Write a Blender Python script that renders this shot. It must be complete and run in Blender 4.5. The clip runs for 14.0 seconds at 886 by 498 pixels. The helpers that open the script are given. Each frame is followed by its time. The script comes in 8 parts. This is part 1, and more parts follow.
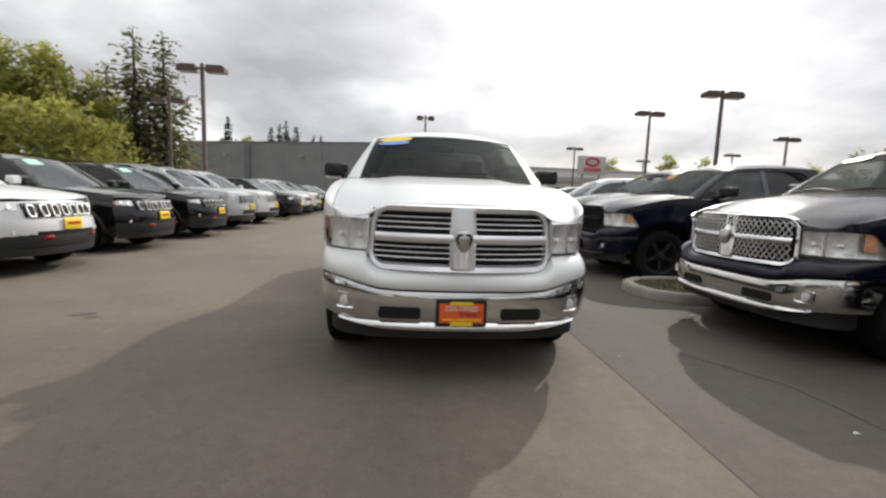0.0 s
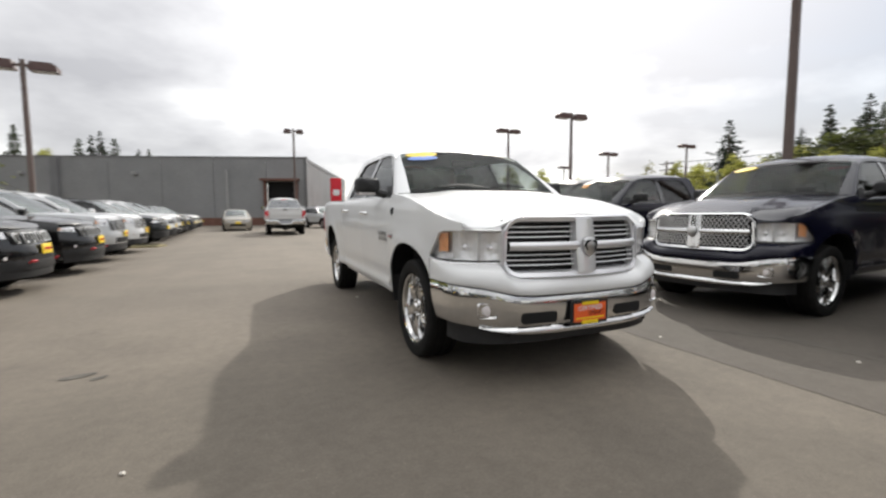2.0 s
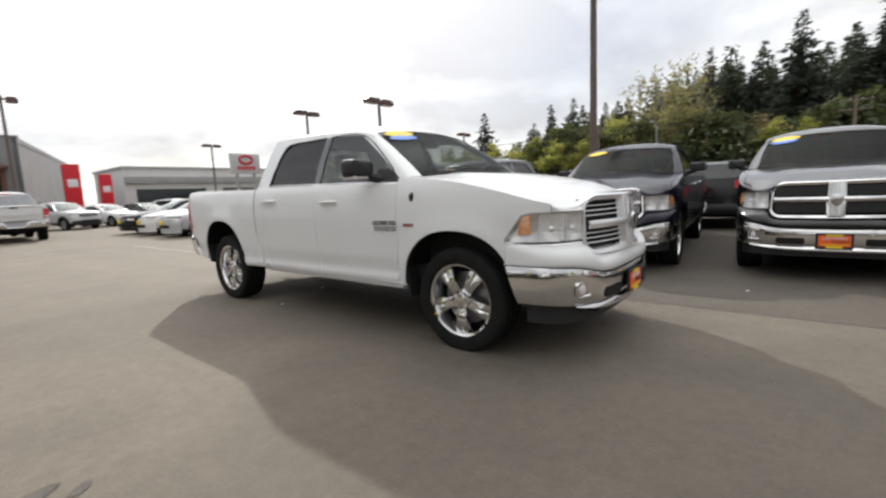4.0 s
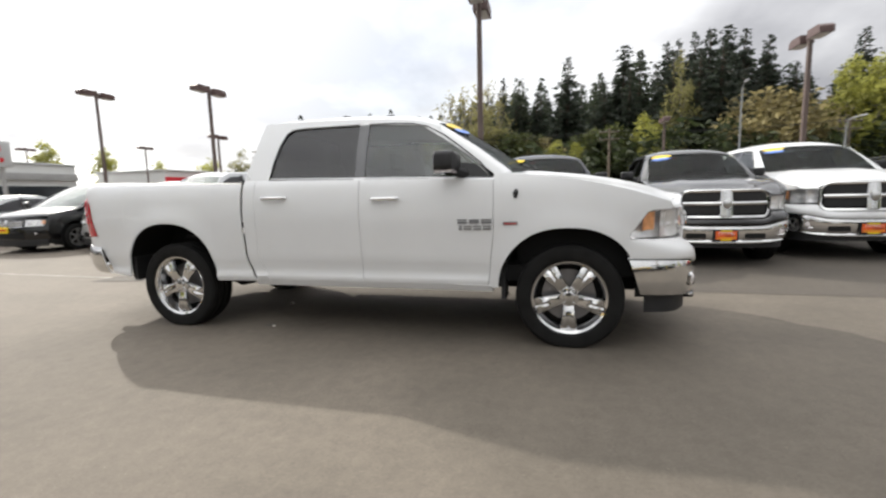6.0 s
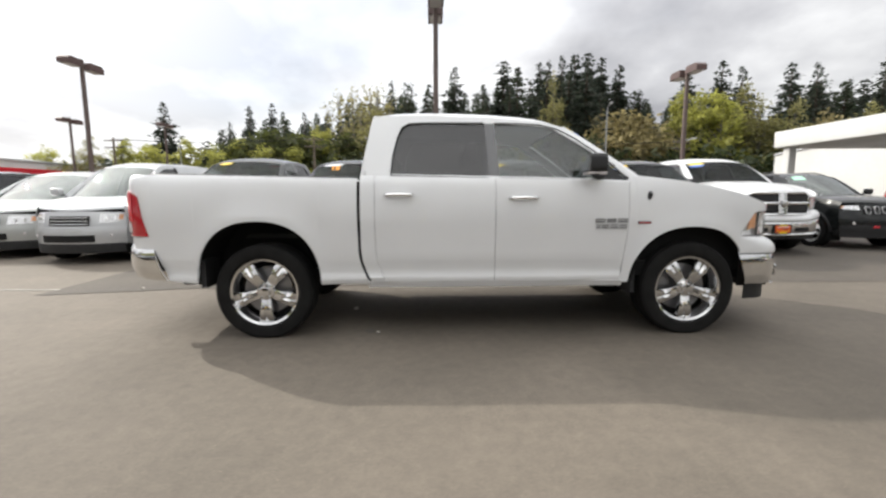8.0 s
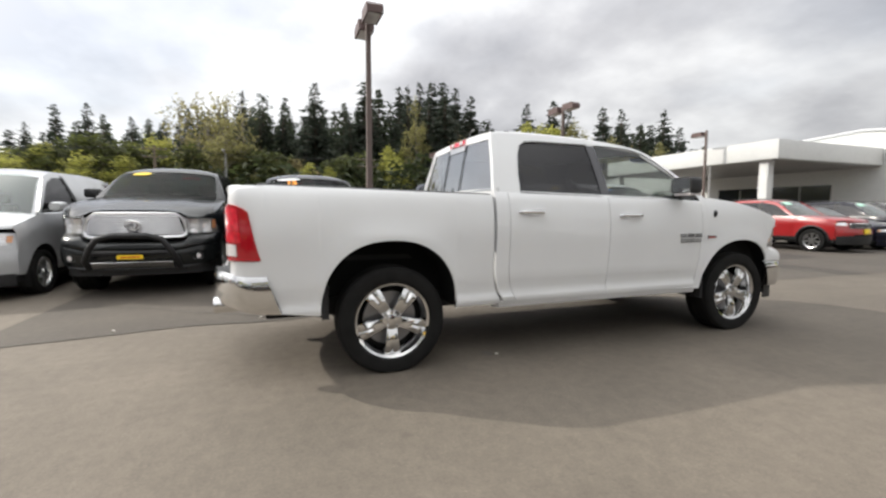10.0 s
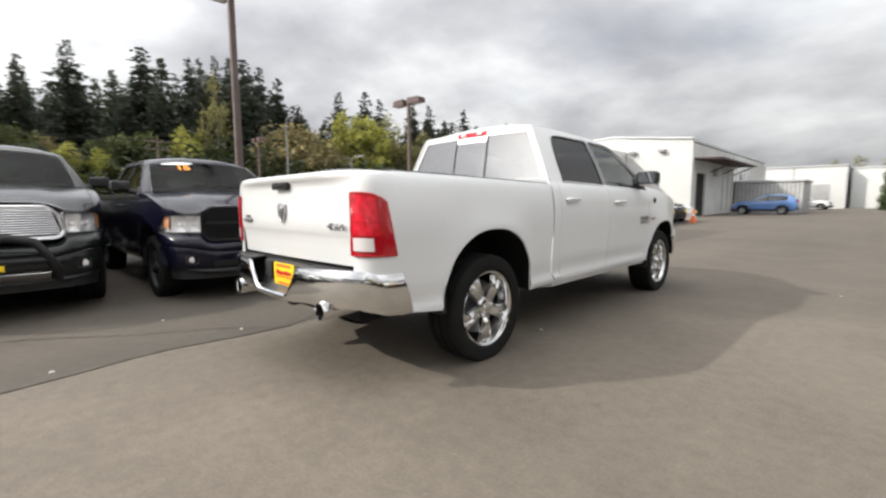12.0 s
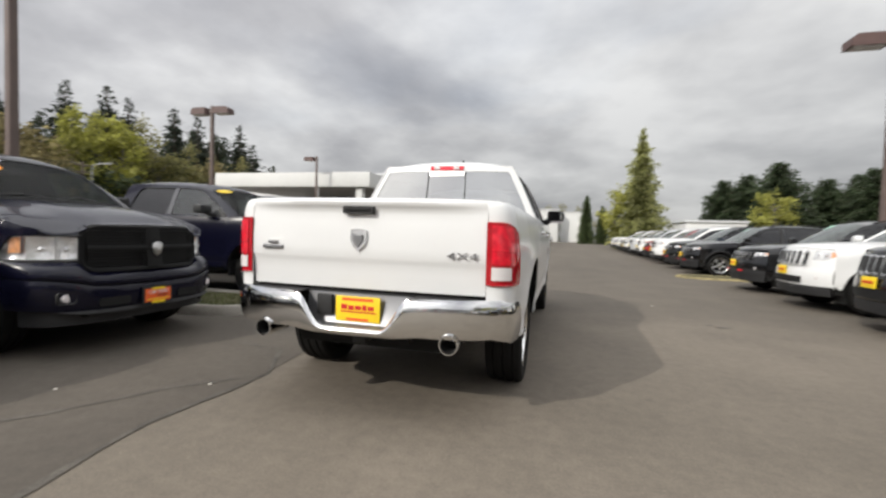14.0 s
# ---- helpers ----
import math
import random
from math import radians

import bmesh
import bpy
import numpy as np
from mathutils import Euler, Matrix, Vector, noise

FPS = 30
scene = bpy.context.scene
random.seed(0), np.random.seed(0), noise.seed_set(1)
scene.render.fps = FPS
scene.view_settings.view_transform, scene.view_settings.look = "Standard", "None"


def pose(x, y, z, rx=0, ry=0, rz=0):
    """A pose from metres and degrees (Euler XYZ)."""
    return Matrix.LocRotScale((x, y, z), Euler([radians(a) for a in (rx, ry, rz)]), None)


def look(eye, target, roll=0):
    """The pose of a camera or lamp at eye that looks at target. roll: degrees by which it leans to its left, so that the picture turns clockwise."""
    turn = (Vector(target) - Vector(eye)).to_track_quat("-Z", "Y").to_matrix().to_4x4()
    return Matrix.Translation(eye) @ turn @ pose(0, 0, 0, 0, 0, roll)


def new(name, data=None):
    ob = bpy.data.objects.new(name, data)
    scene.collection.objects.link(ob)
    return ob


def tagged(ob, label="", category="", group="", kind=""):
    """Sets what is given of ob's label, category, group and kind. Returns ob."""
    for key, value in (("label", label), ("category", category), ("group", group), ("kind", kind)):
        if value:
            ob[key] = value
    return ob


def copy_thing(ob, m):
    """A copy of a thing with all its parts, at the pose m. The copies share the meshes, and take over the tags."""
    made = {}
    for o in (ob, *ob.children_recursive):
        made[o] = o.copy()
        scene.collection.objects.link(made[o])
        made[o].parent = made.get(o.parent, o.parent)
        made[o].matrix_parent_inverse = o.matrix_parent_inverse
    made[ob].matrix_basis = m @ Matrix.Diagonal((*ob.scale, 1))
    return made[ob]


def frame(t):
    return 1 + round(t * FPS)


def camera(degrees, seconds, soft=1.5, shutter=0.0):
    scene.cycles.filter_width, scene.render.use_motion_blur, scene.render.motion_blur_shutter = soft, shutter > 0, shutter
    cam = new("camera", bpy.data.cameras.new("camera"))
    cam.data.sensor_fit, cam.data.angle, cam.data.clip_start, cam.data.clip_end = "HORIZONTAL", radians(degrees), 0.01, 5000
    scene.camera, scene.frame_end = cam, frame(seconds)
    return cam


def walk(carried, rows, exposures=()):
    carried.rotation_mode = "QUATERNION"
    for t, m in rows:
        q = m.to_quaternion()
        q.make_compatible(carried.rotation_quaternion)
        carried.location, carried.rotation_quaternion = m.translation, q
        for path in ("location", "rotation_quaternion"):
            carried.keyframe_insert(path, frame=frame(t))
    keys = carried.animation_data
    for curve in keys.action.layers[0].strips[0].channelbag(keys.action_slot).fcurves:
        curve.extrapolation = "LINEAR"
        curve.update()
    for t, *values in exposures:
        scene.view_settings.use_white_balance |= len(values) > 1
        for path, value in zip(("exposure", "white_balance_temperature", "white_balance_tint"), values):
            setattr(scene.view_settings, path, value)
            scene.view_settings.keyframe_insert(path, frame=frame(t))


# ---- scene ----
# ---- camera and walk: time, eye, target, roll ----
cam = camera(90.6, 14.0, soft=2.4, shutter=0.5)
PATH = [
    (0, (-0.349, -3.669, 1.201), (-0.186, -1.69, 0.964), 2.1),
    (0.5, (-0.773, -3.595, 1.22), (-0.477, -1.63, 0.995), 0.6),
    (1, (-1.235, -3.595, 1.205), (-0.781, -1.671, 0.905), -1.5),
    (1.5, (-1.676, -3.457, 1.181), (-1.068, -1.57, 0.913), 0.9),
    (2, (-2.121, -3.353, 1.169), (-1.328, -1.524, 1.003), -0.3),
    (2.5, (-2.514, -3.128, 1.162), (-1.492, -1.423, 0.943), -0.5),
    (3, (-2.879, -2.786, 1.169), (-1.733, -1.165, 0.924), -0.5),
    (3.5, (-3.249, -2.411, 1.184), (-1.855, -1.002, 0.916), -1.0),
    (3.7, (-3.368, -2.23, 1.205), (-1.903, -0.894, 0.937), -1.7),
    (5.8, (-4.262, -0.079, 1.175), (-2.362, 0.508, 0.957), -2.1),
    (6, (-4.296, 0.117, 1.199), (-2.373, 0.605, 0.946), -1.5),
    (6.5, (-4.441, 0.617, 1.196), (-2.483, 0.967, 0.992), -2.7),
    (7, (-4.503, 1.102, 1.181), (-2.52, 1.318, 1.044), -2.3),
    (7.5, (-4.552, 1.626, 1.186), (-2.558, 1.703, 1.041), -0.5),
    (7.7, (-4.558, 1.846, 1.201), (-2.568, 1.872, 1.003), -0.2),
    (9.8, (-4.098, 4.15, 1.18), (-2.205, 3.525, 1.02), -0.8),
    (10, (-4.034, 4.346, 1.182), (-2.168, 3.644, 1.018), 0.2),
    (10.5, (-3.814, 4.835, 1.171), (-2.03, 3.947, 1.001), 1.4),
    (11, (-3.6, 5.304, 1.17), (-1.917, 4.241, 0.971), 0.2),
    (11.5, (-3.26, 5.691, 1.169), (-1.68, 4.482, 0.966), -0.1),
    (12, (-2.943, 6.081, 1.17), (-1.545, 4.666, 0.961), -0.4),
    (12.5, (-2.561, 6.414, 1.163), (-1.288, 4.883, 0.975), -0.7),
    (13, (-2.151, 6.727, 1.156), (-1.063, 5.057, 0.993), 1.0),
    (13.5, (-1.709, 6.966, 1.138), (-0.884, 5.149, 0.994), 1.3),
    (14, (-1.236, 7.161, 1.17), (-0.697, 5.236, 1.094), 1.7),
]
walk(cam, [(t, look(eye, aim, roll)) for t, eye, aim, roll in PATH],
     exposures=[(0.0, 0.02), (1.5, 0.22), (2.5, 0.28), (3.5, 0.26), (6.5, 0.52), (10.0, 0.46), (12.5, 0.50), (14.0, 0.16)])

# ---- world, sun ----
SUN_TO = Vector((0.93, 1.38, 1.0)).normalized()      # towards the sun: behind thin cloud, 31 degrees up


def mul(nt, a, b):
    n = nt.nodes.new("ShaderNodeMath"); n.operation = "MULTIPLY"
    nt.links.new(a, n.inputs[0]); nt.links.new(b, n.inputs[1])
    return n.outputs[0]


def make_world():
    w = bpy.data.worlds.new("overcast_sky")
    scene.world = w
    w.use_nodes = True
    nt = w.node_tree
    nt.nodes.clear()
    N, L = nt.nodes.new, nt.links.new
    out, bg = N("ShaderNodeOutputWorld"), N("ShaderNodeBackground")
    sky = N("ShaderNodeTexSky")
    sky.sky_type, sky.sun_disc = "NISHITA", False
    sky.sun_elevation = math.asin(SUN_TO.z)
    sky.sun_rotation = math.atan2(SUN_TO.x, SUN_TO.y)
    skys = N("ShaderNodeVectorMath"); skys.operation = "SCALE"; skys.inputs["Scale"].default_value = 0.12
    L(sky.outputs[0], skys.inputs[0])
    tc = N("ShaderNodeTexCoord")
    # clouds lie in a layer: project the direction on a plane overhead
    sep = N("ShaderNodeSeparateXYZ"); L(tc.outputs["Generated"], sep.inputs[0])
    zc = N("ShaderNodeMath"); zc.operation = "MAXIMUM"; zc.inputs[1].default_value = 0.0
    L(sep.outputs[2], zc.inputs[0])
    za = N("ShaderNodeMath"); za.inputs[1].default_value = 0.30
    L(zc.outputs[0], za.inputs[0])
    dv = N("ShaderNodeVectorMath"); dv.operation = "DIVIDE"
    cz = N("ShaderNodeCombineXYZ")
    for i in range(3):
        L(za.outputs[0], cz.inputs[i])
    L(tc.outputs["Generated"], dv.inputs[0]); L(cz.outputs[0], dv.inputs[1])

    def fbm(scale, detail, dist, off):
        n = N("ShaderNodeTexNoise")
        n.inputs["Scale"].default_value, n.inputs["Detail"].default_value = scale, detail
        n.inputs["Roughness"].default_value, n.inputs["Distortion"].default_value = 0.52, dist
        m = N("ShaderNodeMapping"); m.inputs["Location"].default_value = off
        L(dv.outputs[0], m.inputs[0]); L(m.outputs[0], n.inputs["Vector"])
        return n.outputs["Fac"]

    def ramp(fac, stops):
        r = N("ShaderNodeValToRGB")
        el = r.color_ramp.elements
        while len(el) < len(stops):
            el.new(0.5)
        for e, (p, c) in zip(el, stops):
            e.position, e.color = p, (*c, 1)
        L(fac, r.inputs[0])
        return r.outputs[0]

    big = fbm(1.0, 8, 0.1, (3.1, 0.4, 0))
    cloud = ramp(big, [(0.32, (0.25, 0.25, 0.264)), (0.44, (0.37, 0.37, 0.382)),
                       (0.53, (0.52, 0.521, 0.525)), (0.64, (0.72, 0.72, 0.715))])
    # the veil round the sun glows
    dot = N("ShaderNodeVectorMath"); dot.operation = "DOT_PRODUCT"
    dot.inputs[1].default_value = SUN_TO
    L(tc.outputs["Generated"], dot.inputs[0])
    glow = ramp(dot.outputs["Value"], [(0.0, (0, 0, 0)), (0.35, (0.10, 0.10, 0.10)), (0.75, (0.42, 0.42, 0.41)), (1.0, (1.0, 0.99, 0.96))])
    gm = N("ShaderNodeVectorMath"); gm.operation = "MULTIPLY_ADD"
    gm.inputs[1].default_value, gm.inputs[2].default_value = (1.55, 1.55, 1.53), (1, 1, 1)
    L(glow, gm.inputs[0])
    add = N("ShaderNodeVectorMath"); add.operation = "MULTIPLY"; L(cloud, add.inputs[0]); L(gm.outputs[0], add.inputs[1])
    # heavier cloud away from the sun
    heavy = N("ShaderNodeMapRange"); heavy.interpolation_type = "SMOOTHSTEP"
    heavy.inputs[1].default_value, heavy.inputs[2].default_value = -0.85, 0.10
    heavy.inputs[3].default_value, heavy.inputs[4].default_value = 0.70, 1.02
    L(dot.outputs["Value"], heavy.inputs[0])
    # overcast: brighter overhead than at the horizon
    up = N("ShaderNodeMath"); up.operation = "MULTIPLY_ADD"; up.inputs[1].default_value, up.inputs[2].default_value = 1.08, 1.0
    L(zc.outputs[0], up.inputs[0])
    lift = N("ShaderNodeVectorMath"); lift.operation = "SCALE"
    L(add.outputs[0], lift.inputs[0]); L(mul(nt, up.outputs[0], heavy.outputs[0]), lift.inputs["Scale"])
    thick = ramp(fbm(0.5, 5, 0.2, (8, 2, 0)), [(0.32, (0.75,) * 3), (0.45, (0.97,) * 3)])
    mix = N("ShaderNodeMix"); mix.data_type = "RGBA"
    L(thick, mix.inputs["Factor"]); L(skys.outputs[0], mix.inputs["A"]); L(lift.outputs[0], mix.inputs["B"])
    L(mix.outputs["Result"], bg.inputs[0])
    bg.inputs[1].default_value = 1.0
    L(bg.outputs[0], out.inputs[0])


make_world()
sun = new("sun", bpy.data.lights.new("sun", "SUN"))
sun.data.energy, sun.data.angle, sun.data.color = 2.48, radians(0.8), (1.0, 0.945, 0.85)
sun.matrix_world = look(SUN_TO * 50, (0, 0, 0))

# ---- materials ----


def mat(name, color, rough=0.5, metal=0.0, coat=0.0, var=0.0, scale=6.0, bump=0.0, bscale=40.0, var2=0.0, scale2=60.0,
        trans=0.0, ior=1.45, emit=0.0, alpha=1.0, island=0.0, spec=0.5):
    """A principled material with two scales of uneven colour and a fine relief."""
    m = bpy.data.materials.new(name)
    m.use_nodes = True
    nt = m.node_tree
    N, L = nt.nodes.new, nt.links.new
    b = nt.nodes["Principled BSDF"]
    b.inputs["Base Color"].default_value = (*color, 1)
    b.inputs["Roughness"].default_value, b.inputs["Metallic"].default_value = rough, metal
    b.inputs["Coat Weight"].default_value, b.inputs["Coat Roughness"].default_value = coat, 0.03
    b.inputs["Transmission Weight"].default_value, b.inputs["IOR"].default_value = trans, ior
    b.inputs["Alpha"].default_value, b.inputs["Specular IOR Level"].default_value = alpha, spec
    if emit:
        b.inputs["Emission Color"].default_value, b.inputs["Emission Strength"].default_value = (*color, 1), emit
    tc = N("ShaderNodeTexCoord")

    def noise_fac(sc, detail=5):
        n = N("ShaderNodeTexNoise")
        n.inputs["Scale"].default_value, n.inputs["Detail"].default_value = sc, detail
        L(tc.outputs["Object"], n.inputs["Vector"])
        return n.outputs["Fac"]
    if var or var2 or island:
        last = None
        for amount, fac in ((var, noise_fac(scale) if var else None), (var2, noise_fac(scale2, 3) if var2 else None)):
            if not amount:
                continue
            mr = N("ShaderNodeMapRange")
            mr.inputs[1].default_value, mr.inputs[2].default_value = 0.3, 0.7
            mr.inputs[3].default_value, mr.inputs[4].default_value = 1 - amount, 1 + amount
            L(fac, mr.inputs[0])
            last = mr.outputs[0] if last is None else mul(nt, last, mr.outputs[0])
        if island:
            g = N("ShaderNodeNewGeometry")
            mr = N("ShaderNodeMapRange")
            mr.inputs[3].default_value, mr.inputs[4].default_value = 1 - island, 1 + island
            L(g.outputs["Random Per Island"], mr.inputs[0])
            last = mr.outputs[0] if last is None else mul(nt, last, mr.outputs[0])
        sc = N("ShaderNodeVectorMath"); sc.operation = "SCALE"; sc.inputs[0].default_value = color
        L(last, sc.inputs["Scale"]); L(sc.outputs[0], b.inputs["Base Color"])
    if bump:
        bp = N("ShaderNodeBump"); bp.inputs["Strength"].default_value, bp.inputs["Distance"].default_value = bump, 0.01
        L(noise_fac(bscale), bp.inputs["Height"]); L(bp.outputs[0], b.inputs["Normal"])
    return m


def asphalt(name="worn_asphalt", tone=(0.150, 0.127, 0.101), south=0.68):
    m = bpy.data.materials.new(name)
    m.use_nodes = True
    nt = m.node_tree
    N, L = nt.nodes.new, nt.links.new
    b = nt.nodes["Principled BSDF"]
    b.inputs["Roughness"].default_value = 0.85
    tc = N("ShaderNodeTexCoord")

    def tex(sc, detail, lo, hi, a, c, rough=0.55, dist=0.0, vec=None):
        n = N("ShaderNodeTexNoise")
        n.inputs["Scale"].default_value, n.inputs["Detail"].default_value = sc, detail
        n.inputs["Roughness"].default_value, n.inputs["Distortion"].default_value = rough, dist
        L(vec or tc.outputs["Object"], n.inputs["Vector"])
        r = N("ShaderNodeMapRange")
        r.inputs[1].default_value, r.inputs[2].default_value = lo, hi
        r.inputs[3].default_value, r.inputs[4].default_value = a, c
        L(n.outputs["Fac"], r.inputs[0])
        return r.outputs[0], n.outputs["Fac"]
    wide, _ = tex(0.16, 4, 0.35, 0.65, 0.88, 1.10, dist=0.4)
    mid, _ = tex(1.3, 5, 0.35, 0.65, 0.92, 1.07)
    # tyre-polished lanes run along the aisle
    mp = N("ShaderNodeMapping"); mp.inputs["Scale"].default_value = (0.9, 0.05, 1)
    L(tc.outputs["Object"], mp.inputs[0])
    lane, _ = tex(1.0, 3, 0.38, 0.62, 0.95, 1.05, vec=mp.outputs[0])
    grain, gf = tex(60, 5, 0.3, 0.7, 0.79, 1.22, rough=0.8)
    blot, _ = tex(11, 4, 0.32, 0.68, 0.89, 1.11, rough=0.65)
    # the tone falls to the factor south along the aisle's southern end, with a wavy edge
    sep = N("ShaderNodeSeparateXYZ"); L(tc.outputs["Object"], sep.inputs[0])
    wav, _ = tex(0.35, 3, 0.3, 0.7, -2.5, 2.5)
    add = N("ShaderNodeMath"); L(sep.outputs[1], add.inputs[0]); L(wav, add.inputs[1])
    south_tone = N("ShaderNodeMapRange"); south_tone.inputs[1].default_value, south_tone.inputs[2].default_value = -1.5, 5.5
    south_tone.inputs[3].default_value, south_tone.inputs[4].default_value = south, 1.0
    L(add.outputs[0], south_tone.inputs[0])
    # scattered pale stones and dark spots of oil
    v = N("ShaderNodeTexVoronoi"); v.inputs["Scale"].default_value = 16.0
    L(tc.outputs["Object"], v.inputs["Vector"])
    st = N("ShaderNodeMapRange"); st.inputs[1].default_value, st.inputs[2].default_value = 0.03, 0.075
    st.inputs[3].default_value, st.inputs[4].default_value = 1.7, 1.0
    L(v.outputs["Distance"], st.inputs[0])
    oil, _ = tex(2.3, 3, 0.70, 0.78, 1.0, 0.70)
    f = wide
    for k in (mid, lane, grain, blot, st.outputs[0], oil, south_tone.outputs[0]):
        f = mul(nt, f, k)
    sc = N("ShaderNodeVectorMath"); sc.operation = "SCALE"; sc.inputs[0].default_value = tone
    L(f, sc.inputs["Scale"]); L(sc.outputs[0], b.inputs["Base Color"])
    bp = N("ShaderNodeBump"); bp.inputs["Strength"].default_value, bp.inputs["Distance"].default_value = 0.30, 0.004
    L(gf, bp.inputs["Height"]); L(bp.outputs[0], b.inputs["Normal"])
    return m


def tinted_glass(name, tint, shade, rough=0.0, gloss=0.03, graze=0.55, sheen=1.0):
    """Thin automotive glass: a mirror coat over a see-through, tinted pane."""
    m = bpy.data.materials.new(name)
    m.use_nodes = True
    nt = m.node_tree
    nt.nodes.clear()
    N, L = nt.nodes.new, nt.links.new
    out, mix = N("ShaderNodeOutputMaterial"), N("ShaderNodeMixShader")
    tr, gl, lw = N("ShaderNodeBsdfTransparent"), N("ShaderNodeBsdfGlossy"), N("ShaderNodeLayerWeight")
    pw, ma = N("ShaderNodeMath"), N("ShaderNodeMath")
    tr.inputs[0].default_value = (*[c * shade for c in tint], 1)
    gl.inputs[0].default_value, gl.inputs["Roughness"].default_value = (sheen, sheen, sheen, 1), rough
    lw.inputs[0].default_value = 0.5
    pw.operation, pw.inputs[1].default_value = "POWER", 4.5
    ma.operation, ma.inputs[1].default_value, ma.inputs[2].default_value = "MULTIPLY_ADD", graze / sheen, gloss / sheen
    L(lw.outputs["Facing"], pw.inputs[0]); L(pw.outputs[0], ma.inputs[0])
    L(ma.outputs[0], mix.inputs[0]); L(tr.outputs[0], mix.inputs[1]); L(gl.outputs[0], mix.inputs[2])
    L(mix.outputs[0], out.inputs[0])
    return m


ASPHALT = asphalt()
# patched strip: its dark tone also holds painted shade of the parked trucks
PATCH = asphalt("shaded_patch_asphalt", (0.084, 0.071, 0.058), 0.85)
TAR = mat("crack_sealer", (0.082, 0.073, 0.062), 0.8, var=0.30, scale=5, var2=0.25, scale2=60, bump=0.4, bscale=90)
WHITE = mat("white_car_paint", (0.705, 0.71, 0.715), 0.36, coat=0.6, var=0.015, scale=3)
NAVY = mat("navy_car_paint", (0.0042, 0.0044, 0.0135), 0.22, coat=0.42, var=0.05, scale=3, spec=0.2)
BLACKP = mat("black_car_paint", (0.0035, 0.0035, 0.0042), 0.20, coat=0.85, var=0.05, spec=0.35)
GREYP = mat("slate_grey_car_paint", (0.010, 0.0115, 0.0118), 0.24, metal=0.1, coat=0.42, var=0.05, spec=0.3)
SILVERP = mat("silver_car_paint", (0.50, 0.51, 0.52), 0.32, metal=0.25, coat=0.8, var=0.04)
REDP = mat("red_car_paint", (0.30, 0.012, 0.014), 0.32, coat=1.0, var=0.04)
BLUEP = mat("sky_blue_car_paint", (0.10, 0.21, 0.48), 0.32, coat=1.0, var=0.04)
TANP = mat("champagne_car_paint", (0.36, 0.33, 0.28), 0.32, metal=0.5, coat=0.8, var=0.04)
CHROME = mat("chrome", (0.74, 0.74, 0.74), 0.09, metal=1.0, var=0.03, scale=15)
SATIN = mat("satin_aluminium", (0.60, 0.60, 0.60), 0.28, metal=1.0, var=0.05)
TRIM = mat("black_plastic_trim", (0.016, 0.016, 0.017), 0.55, var=0.2, scale=20, bump=0.1, bscale=300)
PILLARBLACK = mat("gloss_black_pillar", (0.03, 0.03, 0.034), 0.12, coat=1.0, spec=0.8)
GAP = mat("dark_seal", (0.004, 0.004, 0.004), 0.8)
RUBBER = mat("tyre_rubber", (0.011, 0.0108, 0.0105), 0.80, var=0.25, scale=9, bump=0.15, bscale=120, spec=0.2)
UNDER = mat("underbody_black", (0.006, 0.006, 0.006), 0.9)
SCREEN = tinted_glass("windscreen_glass", (0.93, 0.97, 0.95), 0.74, gloss=0.010, graze=0.13, sheen=0.3)
GLASS = tinted_glass("door_glass", (0.95, 0.97, 0.96), 0.90, gloss=0.055, graze=0.36, sheen=0.5)
CARSCREEN = tinted_glass("car_windscreen_glass", (0.90, 0.97, 0.94), 0.80, gloss=0.06, graze=0.85, sheen=1.0)
TINT = tinted_glass("privacy_glass", (0.90, 0.88, 0.92), 0.36, gloss=0.06, graze=0.36, sheen=0.5)
REARGLASS = tinted_glass("tinted_rear_glass", (0.90, 0.92, 0.92), 0.60, gloss=0.34, graze=0.45, sheen=0.8)
LENS = tinted_glass("lamp_lens", (1, 1, 1), 0.99)
REDLENS = mat("red_lamp_lens", (0.66, 0.012, 0.030), 0.12, coat=1.0, var=0.25, scale=25)
REDDARK = mat("dark_red_lamp_lens", (0.40, 0.006, 0.014), 0.12, coat=1.0)
AMBER = mat("amber_lamp_lens", (0.72, 0.34, 0.16), 0.15, coat=1.0, var=0.2, scale=40)
REFLECT = mat("lamp_reflector", (0.86, 0.86, 0.87), 0.22, metal=0.55, coat=0.5, var=0.20, scale=14, bump=0.9, bscale=26)
BOWL = mat("bright_reflector_bowl", (0.92, 0.92, 0.93), 0.16, metal=0.65, coat=0.6, var=0.14, scale=30, bump=0.8, bscale=38)
BRIGHTBAR = mat("bright_grille_bar", (0.90, 0.90, 0.91), 0.22, metal=0.25, coat=0.4)
FRAMECHROME = mat("bright_chrome_plating", (0.84, 0.84, 0.86), 0.16, metal=0.62, coat=0.4, var=0.03, scale=12)
CLEARWHITE = mat("clear_lamp_lens", (0.70, 0.66, 0.66), 0.15, coat=1.0)
SEAT = mat("charcoal_seat_cloth", (0.024, 0.023, 0.023), 0.9, var=0.15, bump=0.2, bscale=200)
DASH = mat("grey_dashboard", (0.026, 0.026, 0.026), 0.7)
YELLOW = mat("yellow_plate", (0.85, 0.60, 0.02), 0.45, var=0.05)
ORANGE = mat("orange_plate", (0.80, 0.13, 0.03), 0.45, var=0.06)
REDINK = mat("red_lettering", (0.55, 0.02, 0.02), 0.5)
BLUEST = mat("blue_sticker", (0.16, 0.30, 0.75), 0.5)
WHITEST = mat("white_sticker", (0.75, 0.76, 0.78), 0.5)
GREENST = mat("green_sticker", (0.45, 0.75, 0.60), 0.5)
